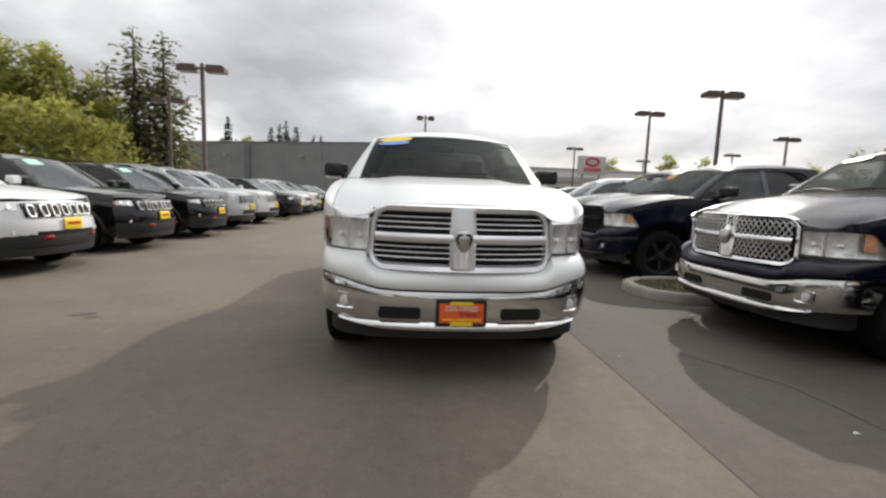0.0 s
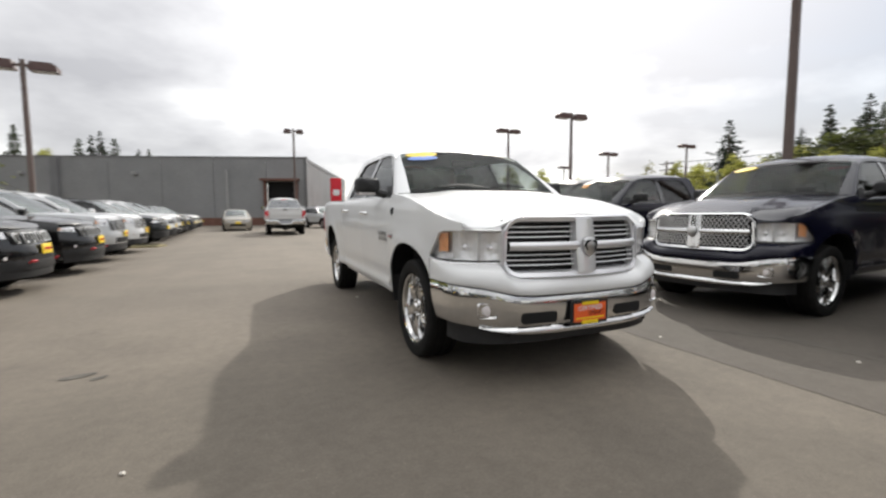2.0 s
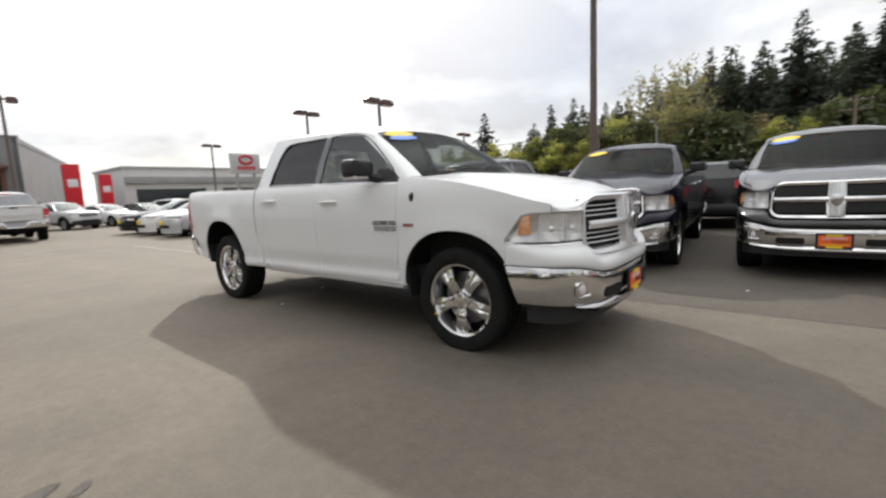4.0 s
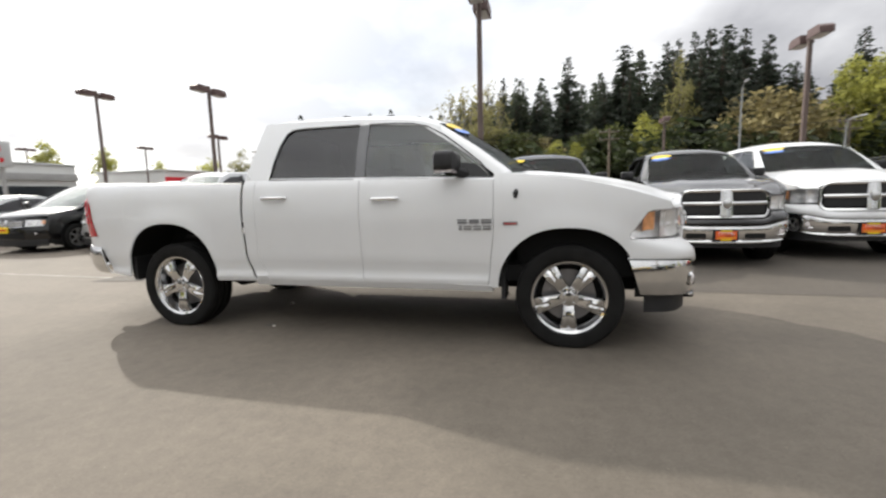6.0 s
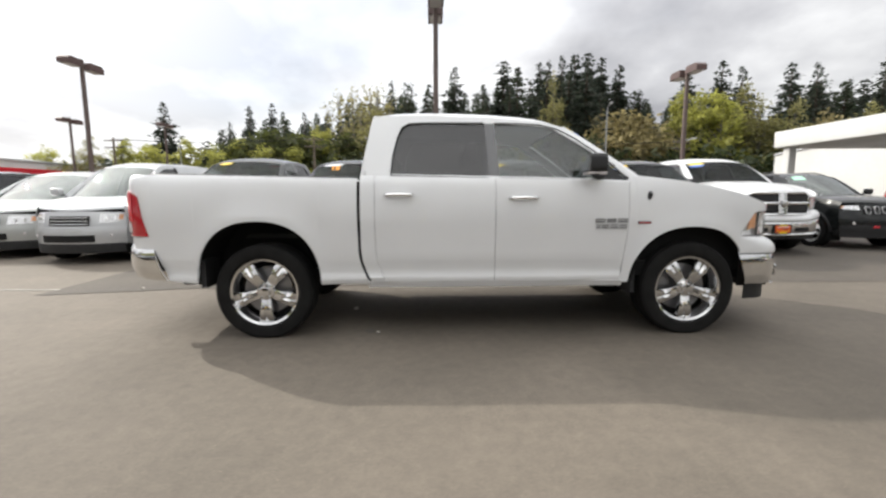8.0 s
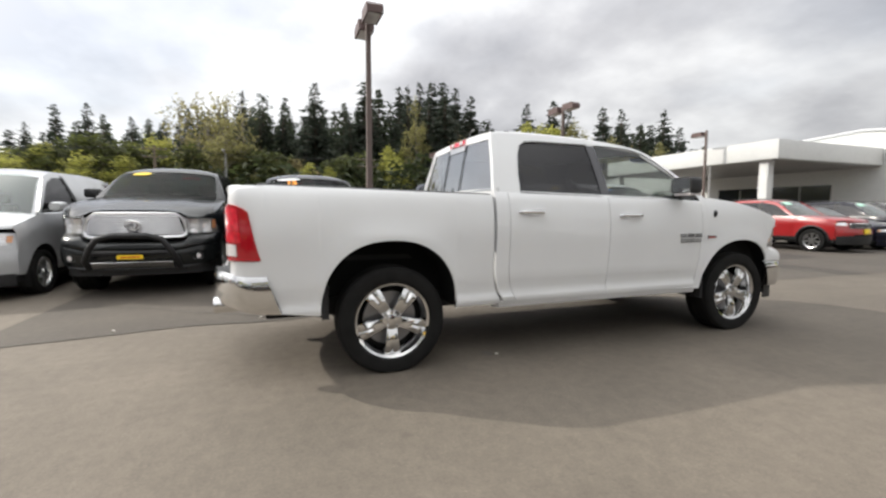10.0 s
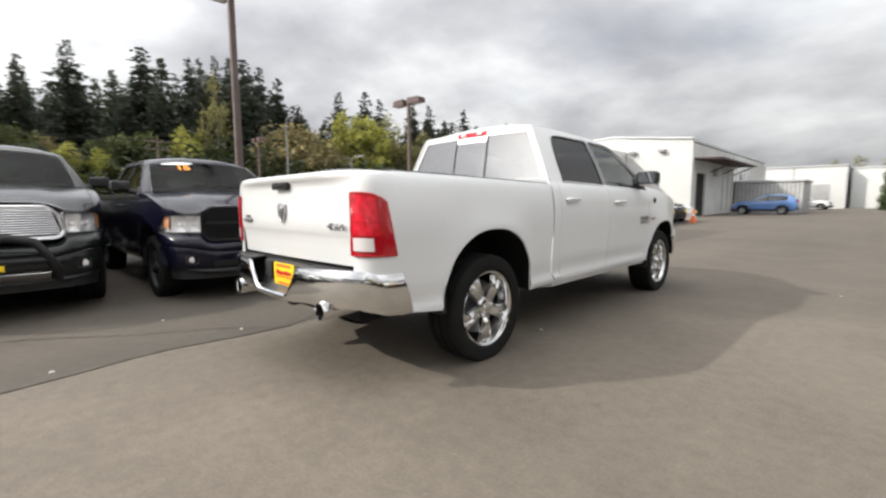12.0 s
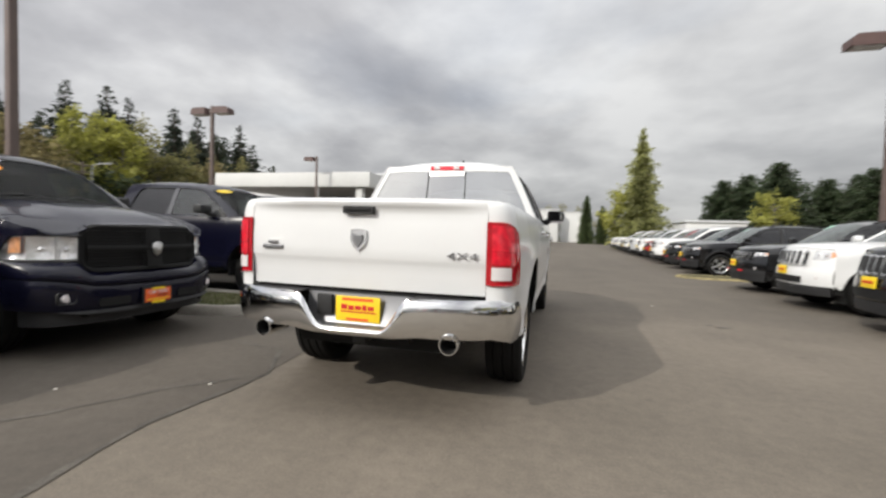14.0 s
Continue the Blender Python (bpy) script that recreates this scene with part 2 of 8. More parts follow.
ORANGEST = mat("orange_sticker", (0.95, 0.35, 0.02), 0.5)
GREYBAR = mat("grey_badge_chrome", (0.28, 0.28, 0.29), 0.3, metal=0.8)

# ---- mesh helpers ----


def part(name, bm, material, parent=None, label="", sharp=38, smooth=True):
    """Links a bmesh as one mesh object under a thing or a part."""
    bmesh.ops.remove_doubles(bm, verts=bm.verts, dist=0.0002)
    bmesh.ops.recalc_face_normals(bm, faces=bm.faces)
    lim = radians(sharp)
    for f in bm.faces:
        f.smooth = smooth
    for e in bm.edges:
        e.smooth = len(e.link_faces) != 2 or e.calc_face_angle(9) < lim
    me = bpy.data.meshes.new(name)
    bm.to_mesh(me)
    bm.free()
    mats = material if isinstance(material, (list, tuple)) else [material]
    for m in mats:
        me.materials.append(m)
    ob = new(name, me)
    ob.parent = parent
    if label:
        tagged(ob, label)
    return ob


def thing(name, label, category, group="", kind="", m=None):
    e = new(name)
    e.empty_display_size = 0.2
    tagged(e, label, category, group, kind)
    if m is not None:
        e.matrix_world = m
    return e


def lerp(a, b, t):
    return a + (b - a) * t


def table(x, *pts):
    """Smooth curve through (x, y) pairs."""
    if x <= pts[0][0]:
        return pts[0][1]
    for (x0, y0), (x1, y1) in zip(pts, pts[1:]):
        if x <= x1:
            t = (x - x0) / (x1 - x0)
            return lerp(y0, y1, t)
    return pts[-1][1]


def spline(t, pts):
    """Smooth plan curve through (t, x, y) rows."""
    i = max(k for k in range(len(pts) - 1) if t >= pts[k][0] - 1e-9)
    p1, p2 = pts[i], pts[i + 1]
    p0 = pts[i - 1] if i else (2 * p1[0] - p2[0], 2 * p1[1] - p2[1], p2[2])
    p3 = pts[i + 2] if i + 2 < len(pts) else tuple(2 * b - a for a, b in zip(p1, p2))
    u = (t - p1[0]) / (p2[0] - p1[0])
    out = []
    for k in (1, 2):
        m1 = (p2[k] - p0[k]) / (p2[0] - p0[0]) * (p2[0] - p1[0])
        m2 = (p3[k] - p1[k]) / (p3[0] - p1[0]) * (p2[0] - p1[0])
        out.append((2 * u ** 3 - 3 * u * u + 1) * p1[k] + (u ** 3 - 2 * u * u + u) * m1 + (3 * u * u - 2 * u ** 3) * p2[k] + (u ** 3 - u * u) * m2)
    return out


FRONT_PLAN = ((0, 0, -0.985), (0.3, 0.36, -0.976), (0.5, 0.58, -0.945), (0.65, 0.735, -0.885), (0.78, 0.855, -0.79), (0.88, 0.922, -0.66), (1, 0.955, -0.415))
REAR_PLAN = ((0, 0, 4.80), (0.35, 0.36, 4.797), (0.55, 0.57, 4.782), (0.7, 0.73, 4.745), (0.83, 0.87, 4.675), (0.92, 0.955, 4.590), (1, 0.982, 4.425))


def wrapped(plan, t1, zlo, zhi, n=41, nz=6, inset=0.0, tilt=0.0, bulge=0.0, thick=0.01, roll=0.0, rake=0.0):
    """A skin wrapped round the nose or tail along a plan curve, from -t1 to t1."""
    rows = []
    sg = -1 if plan is FRONT_PLAN else 1
    for t in span(-t1, t1, n):
        x, y = spline(abs(t), plan)
        x2, y2 = spline(min(1, abs(t) + 0.01), plan)
        x1, y1 = spline(max(0, abs(t) - 0.01), plan)
        d = Vector((x2 - x1, y2 - y1)).normalized()
        nx, ny = (d.y, -d.x) if sg < 0 else (-d.y, d.x)
        if ny * sg < 0 and abs(t) < 0.5:
            nx, ny = -nx, -ny
        if nx < 0 and abs(t) >= 0.5:
            nx, ny = -nx, -ny
        a, b = zlo(x), zhi(x)
        col = []
        for k in range(nz):
            v = k / (nz - 1)
            off = -inset + tilt * (v - 0.5) + bulge * math.sin(math.pi * v) - roll * ((abs(v - 0.5) * 2) ** 4)
            col.append(((x + nx * off) * (1 if t >= 0 else -1), y + ny * off + rake * (1 - v) * max(0.0, (abs(t) - 0.80) / 0.20) ** 1.5, lerp(a, b, v)))
        rows.append(col)
    return sheet(rows, thick)


def span(a, b, n):
    return [a + (b - a) * i / (n - 1) for i in range(n)]


def sheet(rows, thick=0.006, bm=None):
    """A skin through rows of points, with thickness."""
    bm = bm or bmesh.new()
    vs = [[bm.verts.new(p) for p in r] for r in rows]
    fs = []
    for a, b in zip(vs, vs[1:]):
        for i in range(len(a) - 1):
            fs.append(bm.faces.new((a[i], a[i + 1], b[i + 1], b[i])))
    if thick:
        bmesh.ops.recalc_face_normals(bm, faces=fs)
        bmesh.ops.solidify(bm, geom=fs, thickness=thick)
    return bm


def loft(loops, close=True, caps=True, bm=None):
    """Joins closed loops of points with faces."""
    bm = bm or bmesh.new()
    vs = [[bm.verts.new(p) for p in l] for l in loops]
    n = len(vs[0])
    for a, b in zip(vs, vs[1:]):
        for i in range(n if close else n - 1):
            j = (i + 1) % n
            bm.faces.new((a[i], a[j], b[j], b[i]))
    if caps:
        bm.faces.new(vs[0][::-1])
        bm.faces.new(vs[-1])
    return bm


def box(bm, x0, x1, y0, y1, z0, z1, bevel=0.0, m=None):
    r = bmesh.ops.create_cube(bm, size=1.0)
    vs = r["verts"]
    for v in vs:
        v.co = Vector((lerp(x0, x1, v.co.x + 0.5), lerp(y0, y1, v.co.y + 0.5), lerp(z0, z1, v.co.z + 0.5)))
        if m is not None:
            v.co = m @ v.co
    if bevel:
        es = list({e for v in vs for e in v.link_edges})
        bmesh.ops.bevel(bm, geom=es, offset=bevel, segments=2, affect="EDGES", profile=0.6)
    return bm


def nbox(*a, **k):
    return box(bmesh.new(), *a, **k)


def tube(pts, r, sides=8, bm=None, caps=True):
    """A round bar along points; r may be a list."""
    bm = bm or bmesh.new()
    pts = [Vector(p) for p in pts]
    rs = r if isinstance(r, (list, tuple)) else [r] * len(pts)
    loops = []
    prev = None
    for i, p in enumerate(pts):
        d = (pts[min(i + 1, len(pts) - 1)] - pts[max(i - 1, 0)]).normalized()
        if prev is None:
            prev = d.orthogonal().normalized()
        u = (prev - d * prev.dot(d)).normalized()
        prev = u
        w = d.cross(u)
        loops.append([p + (u * math.cos(2 * math.pi * k / sides) + w * math.sin(2 * math.pi * k / sides)) * rs[i] for k in range(sides)])
    return loft(loops, True, caps, bm)


def lathe(profile, centre, sides=32, axis="x", bm=None, closed=False):
    """Turns (along, radius) pairs round an axis through centre."""
    bm = bm or bmesh.new()
    loops = []
    for a, r in profile:
        l = []
        for k in range(sides):
            c, s = math.cos(2 * math.pi * k / sides) * r, math.sin(2 * math.pi * k / sides) * r
            p = {"x": (a, c, s), "y": (c, a, s), "z": (c, s, a)}[axis]
            l.append(Vector(centre) + Vector(p))
        loops.append(l)
    if closed:
        loops.append(loops[0])
        return loft(loops, True, False, bm)
    return loft(loops, True, True, bm)


def text_part(name, body, size, m, material, parent, depth=0.004, label="", bold=0.0):
    """Raised letters in the built-in font, as a mesh."""
    cu = bpy.data.curves.new(name, "FONT")
    cu.body, cu.size, cu.extrude, cu.offset = body, size, depth, bold
    cu.align_x, cu.align_y, cu.resolution_u = "CENTER", "CENTER", 2
    ob = bpy.data.objects.new(name + "_tmp", cu)
    scene.collection.objects.link(ob)
    me = bpy.data.meshes.new_from_object(ob.evaluated_get(bpy.context.evaluated_depsgraph_get()))
    bpy.data.objects.remove(ob)
    me.transform(m)
    me.materials.clear()
    me.materials.append(material)
    o = new(name, me)
    o.parent = parent
    if label:
        tagged(o, label)
    return o


def rounded(x0, x1, z0, z1, r, n=4):
    """Corners of a rounded rectangle, in order."""
    out = []
    for cx, cz, a in ((x1 - r, z1 - r, 0), (x0 + r, z1 - r, 90), (x0 + r, z0 + r, 180), (x1 - r, z0 + r, 270)):
        for k in range(n + 1):
            t = radians(a + 90 * k / n)
            out.append((cx + r * math.cos(t), cz + r * math.sin(t)))
    return out


# ---- wheels ----
def make_wheel(name, parent, cx, cy, r, rim_r, width, side, spokes=5, rim_mat=None, style="wide", hero=False):
    """A wheel: tyre with tread, rim with spokes, hub cap. side: -1 faces -x, 1 faces +x."""
    rim_mat = rim_mat or CHROME
    w = new(name)
    w.empty_display_size = 0.1
    w.parent = parent
    w.location = (cx, cy, r - 0.012)
    h = width / 2
    n = 56 if hero else 32
    # tyre: sidewall bulge and shoulder, squashed a little by the load
    prof = [(-h * 0.80, rim_r), (-h * 0.98, rim_r + 0.018), (-h * 1.05, lerp(rim_r, r, 0.45)), (-h * 1.0, lerp(rim_r, r, 0.8)), (-h * 0.88, r * 0.985),
            (-h * 0.6, r), (-h * 0.56, r - 0.012), (-h * 0.5, r - 0.012), (-h * 0.46, r), (-h * 0.1, r), (-h * 0.06, r - 0.012), (h * 0.06, r - 0.012), (h * 0.1, r)]
    prof = prof + [(-a, b) for a, b in prof[9::-1]]
    bm = lathe(prof + [(h * 0.80, rim_r - 0.02), (-h * 0.80, rim_r - 0.02)], (0, 0, 0), n, closed=True)
    for v in bm.verts:
        if v.co.z < -r + 0.013:
            v.co.z = -r + 0.013
    part("tyre", bm, RUBBER, w, sharp=30)
    f = side * h * 0.82            # outer face of the rim
    sg = side
    bm = lathe([(f, rim_r + 0.008), (f + sg * 0.012, rim_r), (f + sg * 0.004, rim_r - 0.018), (f - sg * 0.04, rim_r - 0.035), (f - sg * h * 1.4, rim_r - 0.05),
                (f - sg * h * 1.4, rim_r - 0.03), (f - sg * 0.03, rim_r - 0.012)], (0, 0, 0), 48 if hero else 28, closed=True)
    part("rim", bm, rim_mat, w)
    # brake disc and dark back of the wheel
    if hero:
        bm = lathe([(f - sg * 0.10, 0.05), (f - sg * 0.10, rim_r * 0.72), (f - sg * 0.125, rim_r * 0.72), (f - sg * 0.125, 0.05)], (0, 0, 0), 28)
        part("brake_disc", bm, GREYBAR, w)
    bm = lathe([(f - sg * 0.14, 0.03), (f - sg * 0.14, rim_r - 0.04), (f - sg * 0.16, rim_r - 0.04), (f - sg * 0.16, 0.03)], (0, 0, 0), 28)
    part("wheel_back", bm, UNDER, w)
    for k in range(spokes):
        a = -math.pi / 2 + 2 * math.pi * k / spokes
        bm = bmesh.new()
        rot = Matrix.Rotation(a - math.pi / 2, 4, "X")
        rr = span(0.055, rim_r - 0.012, 6)
        if style == "wide":
            ws = [0.038, 0.042, 0.046, 0.055, 0.062, 0.058]
            ridge = [0.0, 0.004, 0.012, 0.014, 0.010, 0.0]
        else:
            ws = [0.030, 0.026, 0.023, 0.024, 0.028, 0.034]
            ridge = [0.0, 0.004, 0.006, 0.006, 0.004, 0.0]
        k6 = rim_r / 0.27
        loops = []
        for q, rad in enumerate(rr):
            d = f - sg * (0.030 - 0.022 * math.sin(math.pi * (q + 0.4) / 6.2))
            wd = ws[q] * k6
            sec = [(-wd, -0.028), (-wd * 0.92, 0.0), (-wd * 0.30, ridge[q]), (0, ridge[q] - 0.009 * (q > 1)), (wd * 0.30, ridge[q]), (wd * 0.92, 0.0), (wd, -0.028)]
            loops.append([rot @ Vector((d + sg * hh, yy, rad)) for yy, hh in sec])
        loft(loops, True, True, bm)
        part("spoke", bm, rim_mat, w)
    bm = lathe([(f - sg * 0.035, 0.001), (f - sg * 0.035, 0.074), (f - sg * 0.012, 0.070), (f - sg * 0.008, 0.046), (f + sg * 0.006, 0.040), (f + sg * 0.011, 0.001)], (0, 0, 0), 24)
    part("hub_cap", bm, rim_mat, w)
    if hero:
        for k in range(5):
            a = math.pi / 2 + 2 * math.pi * k / 5
            bm = lathe([(f - sg * 0.02, 0.011), (f + sg * 0.003, 0.010), (f + sg * 0.004, 0.001)], (0, math.cos(a) * 0.062, math.sin(a) * 0.062), 6)
            part("wheel_nut", bm, CHROME, w)
    return w


# ---- pickup truck; nose to -y, front axle at y = 0 ----
BELT = 1.345
ANT = (-0.06, 2.14, 1.953)      # foot of the roof antenna
RAIL = ((0.95, 1.700), (1.0, 1.728), (1.06, 1.757), (1.14, 1.785), (1.25, 1.808), (1.4, 1.825), (1.7, 1.846), (2.2, 1.862), (2.5, 1.862), (2.6, 1.858), (2.67, 1.850))    # side edge of the roof


def on_ws(u, t, d=0.008):
    """A point on the windscreen, d proud of it."""
    return Vector((lerp(0.80, 0.700, t) * u, lerp(lerp(0.29, 0.43, u * u), lerp(0.985, 1.035, u * u), t) - d,
                   lerp(lerp(1.368, 1.350, u * u), lerp(1.812, 1.768, u * u), t) + 0.016 * math.sin(math.pi * t) + d))



def arch(y, yc, R, zc, Rz, flat, n=2.0):
    d = abs(y - yc) / R
    return flat if d >= 1 else max(flat, zc + Rz * (1 - d ** n) ** (1 / n))


def arch_point(a, yc, R, Rz, n=2.3):
    """A point (y, z) of a truck's wheel arch, a running from 0 to pi."""
    c, s_ = math.cos(a), math.sin(a)
    return yc + R * math.copysign(abs(c) ** (2 / n), c), 0.46 + Rz * abs(s_) ** (2 / n)


ARCHES = ((0.012, 0.487, 0.465), (3.585, 0.500, 0.525))      # centre, half length, height of a truck's wheel arches


def truck_x(y, z):
    """Half width of the body at a place along it and a height."""
    w = table(y, (-0.745, 0.775), (-0.71, 0.815), (-0.675, 0.848), (-0.62, 0.881), (-0.56, 0.907), (-0.48, 0.932), (-0.40, 0.945), (-0.25, 0.958), (-0.1, 0.968), (0.4, 0.978), (1.5, 0.982), (3.0, 0.985), (4.0, 0.978), (4.45, 0.955), (4.62, 0.930))
    w += table(z, (0.38, -0.075), (0.44, -0.046), (0.49, -0.020), (0.515, -0.016), (0.54, -0.030), (0.57, -0.030), (0.655, -0.013), (0.665, -0.009), (0.80, -0.002), (0.92, 0.010), (1.02, 0.016), (1.10, 0.013), (1.20, 0.002), (1.27, -0.012), (1.31, -0.026), (1.335, -0.042), (1.36, -0.066), (1.40, -0.110))
    for yc, R, Rz in ARCHES:
        r = (abs((y - yc) / R) ** 2.3 + abs((z - 0.46) / Rz) ** 2.3) ** (1 / 2.3)
        if z > 0.40 and r < 1.8:
            w += 0.022 * math.exp(-((max(r, 1) - 1.0) / 0.20) ** 2)
    return w


def cab_x(y, z):
    return 0.930 - 0.40 * (z - BELT) - 0.16 * (z - BELT) ** 2 - 0.02 * max(0, 1.0 - y)


def hood_side(y):
    return table(y, (-0.84, 1.062), (-0.70, 1.100), (-0.62, 1.124), (-0.55, 1.147), (-0.45, 1.178), (-0.30, 1.218), (-0.1, 1.264), (0.1, 1.299), (0.3, 1.323), (0.56, 1.342))


def hood_front(x):
    return table(abs(x), (0, -0.872), (0.3, -0.866), (0.5, -0.846), (0.6, -0.818), (0.69, -0.775), (0.775, -0.722), (0.845, -0.655), (0.885, -0.58))


def hood_z(u, y):
    """Height of the hood: u runs from -1 to 1 across it."""
    zc = table(y, (-0.88, 1.140), (-0.80, 1.165), (-0.73, 1.190), (-0.65, 1.216), (-0.55, 1.244), (-0.45, 1.268), (-0.3, 1.298), (-0.1, 1.330), (0.1, 1.352), (0.25, 1.365), (0.44, 1.378))
    bulge = 0.026 / (1 + math.exp((abs(u) - lerp(0.52, 0.62, (y + 0.8) / 1.24)) * 24))
    return lerp(hood_side(y) + 0.004, zc - 0.022, 1 - abs(u) ** 3.0) + bulge


def hood_nose(x):
    return table(abs(x), (0, 1.158), (0.4, 1.150), (0.5, 1.132), (0.56, 1.105), (0.6, 1.080), (0.66, 1.066), (0.8, 1.060), (0.87, 1.056))


def hood_edge_z(y):
    """Height of the hood's outer edge, from its dropped nose back to the cowl."""
    q = min(1.0, max(0.0, (y + 0.610) / 1.19) / 0.20)
    return lerp(hood_nose(0.868), hood_side(y) + 0.004, q * (2 - q))


def plan_y(x):
    """Front of the skin at a distance from the middle."""
    return spline(table(x, (0, 0), (0.36, 0.3), (0.58, 0.5), (0.735, 0.65), (0.855, 0.78), (0.922, 0.88), (0.955, 1)), FRONT_PLAN)[1]


def side_panel(s, ys, zb, zt, nz, skew=None, thick=0.012, fx=truck_x):
    rows = []
    for y in ys:
        a, b = zb(y), zt(y)
        col = []
        for q in (nz if isinstance(nz, tuple) else [k / (nz - 1) for k in range(nz)]):
            z = lerp(a, b, q)
            yy = y + (skew(y, z) if skew else 0)
            col.append((s * fx(yy, z), yy, z))
        rows.append(col)
    return sheet(rows, thick)


def lamp_top(y):
    """Upper edge of the headlamp along the flank, down to its back tip."""
    return table(y, (-0.62, 1.046), (-0.56, 1.044), (-0.53, 1.030), (-0.49, 0.975), (-0.415, 0.872))


def front_y(x, y0, y1, p=2.6, w=0.95):
    return y0 + (y1 - y0) * min(1.2, abs(x) / w) ** p


def face_sheet(x0, x1, z0, z1, y0, y1, nx=17, nz=5, p=2.6, bulge=0.0, thick=0.012, z0f=None, z1f=None, w=0.95):
    """A wrapped front skin between two heights."""
    rows = []
    for x in span(x0, x1, nx):
        a = z0f(x) if z0f else z0
        b = z1f(x) if z1f else z1
        rows.append([(x, front_y(x, y0, y1, p, w) - bulge * math.sin(math.pi * k / (nz - 1)), lerp(a, b, k / (nz - 1))) for k in range(nz)])
    return sheet(rows, thick)


def bars(bm, x0, x1, z0, z1, n, y, depth=0.012, wob=0.15):
    """Unreadable lettering: upright bars in a row."""
    for k in range(n):
        a = lerp(x0, x1, (k + wob) / n)
        b = lerp(x0, x1, (k + 1 - wob) / n)
        box(bm, a, b, y - depth / 2, y + depth / 2, z0, z1)
    return bm


def make_pickup(label, paint, group, grille="bars", bumper=None, rims=None, hero=False, plate=None, sticker=(), bull_bar=False, fender_trim=None, lift=0.0):
    bumper = bumper or CHROME
    T = thing("pickup_truck", label, "pickup truck", group)
    P = lambda n, bm, m, par=None, lab="", **k: part(n, bm, m, par or T, lab, **k)
    # -- body sides --
    zsill = 0.46
    archF = lambda y: arch(y, ARCHES[0][0], ARCHES[0][1], 0.46, ARCHES[0][2], zsill, 2.3)
    archR = lambda y: arch(y, ARCHES[1][0], ARCHES[1][1], 0.46, ARCHES[1][2], zsill, 2.3)
    cF = [arch_point(math.pi * k / 26, *ARCHES[0])[0] for k in range(27)][::-1]
    cR = [arch_point(math.pi * k / 26, *ARCHES[1])[0] for k in range(27)][::-1]
    hood_edge = hood_side
    doortop = lambda y: table(y, (0.5, 1.292), (1.1, 1.312), (2.75, 1.350))
    bedtop = lambda y: table(y, (2.7, 1.322), (4.62, 1.366))
    body_z = (0.0, 0.03, 0.06, 0.09, 0.13, 0.20, 0.225, 0.30, 0.42, 0.52, 0.62, 0.72, 0.82, 0.89, 0.935, 0.97, 1.0)
    skew_bed = lambda y, z: (-0.10 * max(0, (0.75 - z) / 0.3) ** 2 * (1 if y < 2.95 else 0) * (2.95 - y) / 0.17 if y < 2.95 else
                             (-0.10 * max(0, (0.76 - z) / 0.26) * max(0, (y - 4.2) / 0.23)))
    skew_fr = lambda y, z: 0.0 if y < 0.3 else (0.05 * max(0, (0.9 - z) / 0.45) * (y - 0.3) / 0.26)
    for s in (-1, 1):
        nose = [-0.705, -0.68, -0.65, -0.615, -0.575, -0.53, -0.48, -0.45, -0.4152]
        P("front_fender", side_panel(s, nose + [-0.4149, -0.40] + [c for c in cF if c > -0.39] + [0.515, 0.54, 0.557], lambda y: lamp_top(y) if y < -0.415 else max(archF(y), 0.46), hood_edge, 12, skew_fr), paint)
        front_door = P("front_door", side_panel(s, [0.561] + span(0.60, 1.60, 9) + [1.653], lambda y: 0.475, doortop, body_z,
                       lambda y, z: 0.05 * max(0, (0.9 - z) / 0.45) * max(0, 1 - (y - 0.564) / 0.3)), paint)
        rear_door = P("rear_door", side_panel(s, [1.657] + span(1.70, 2.55, 8) + [2.634], lambda y: 0.475, doortop, body_z,
                      lambda y, z: -0.10 * max(0, (0.75 - z) / 0.3) ** 2 * max(0, (y - 2.3) / 0.33)), paint)
        P("cab_corner", side_panel(s, span(2.638, 2.752, 4), lambda y: zsill, doortop, body_z,
          lambda y, z: -0.10 * max(0, (0.75 - z) / 0.3) ** 2), paint)
        P("bed_side", side_panel(s, [2.778, 2.83, 2.95] + cR + [4.10, 4.15, 4.25, 4.33, 4.39, 4.432], lambda y: max(archR(y), 0.455 if y < 4.0 else table(y, (4.0, 0.465), (4.43, 0.50))), bedtop, body_z, skew_bed), paint)
        # sill and dark joint behind the panels
        P("rocker_panel", sheet([[(s * (truck_x(y, z)), y, z) for z in (0.475, 0.45, 0.425)] + [(s * 0.80, y, 0.41)] for y in span(0.58, 2.70, 8)], 0.012), paint)
        P("joint_seal", sheet([[(s * (truck_x(y, z) - 0.016), y, z) for z in span(0.47, 1.28, 8)] for y in span(0.50, 2.70, 16)], 0.004), GAP)
        P("cab_corner_return", sheet([[(s * (truck_x(2.75, z) - 0.004), 2.754 + skew_bed(2.78, z), z), (s * (truck_x(2.75, z) - 0.07), 2.760 + skew_bed(2.78, z), z)] for z in span(0.47, 1.335, 10)], 0.004), paint)
        P("bed_gap", sheet([[(s * (truck_x(2.77, z) - 0.06), 2.74 + skew_bed(2.78, z), z), (s * (truck_x(2.77, z) - 0.06), 2.80 + skew_bed(2.78, z), z)] for z in span(0.47, 1.30, 10)], 0.004), GAP)
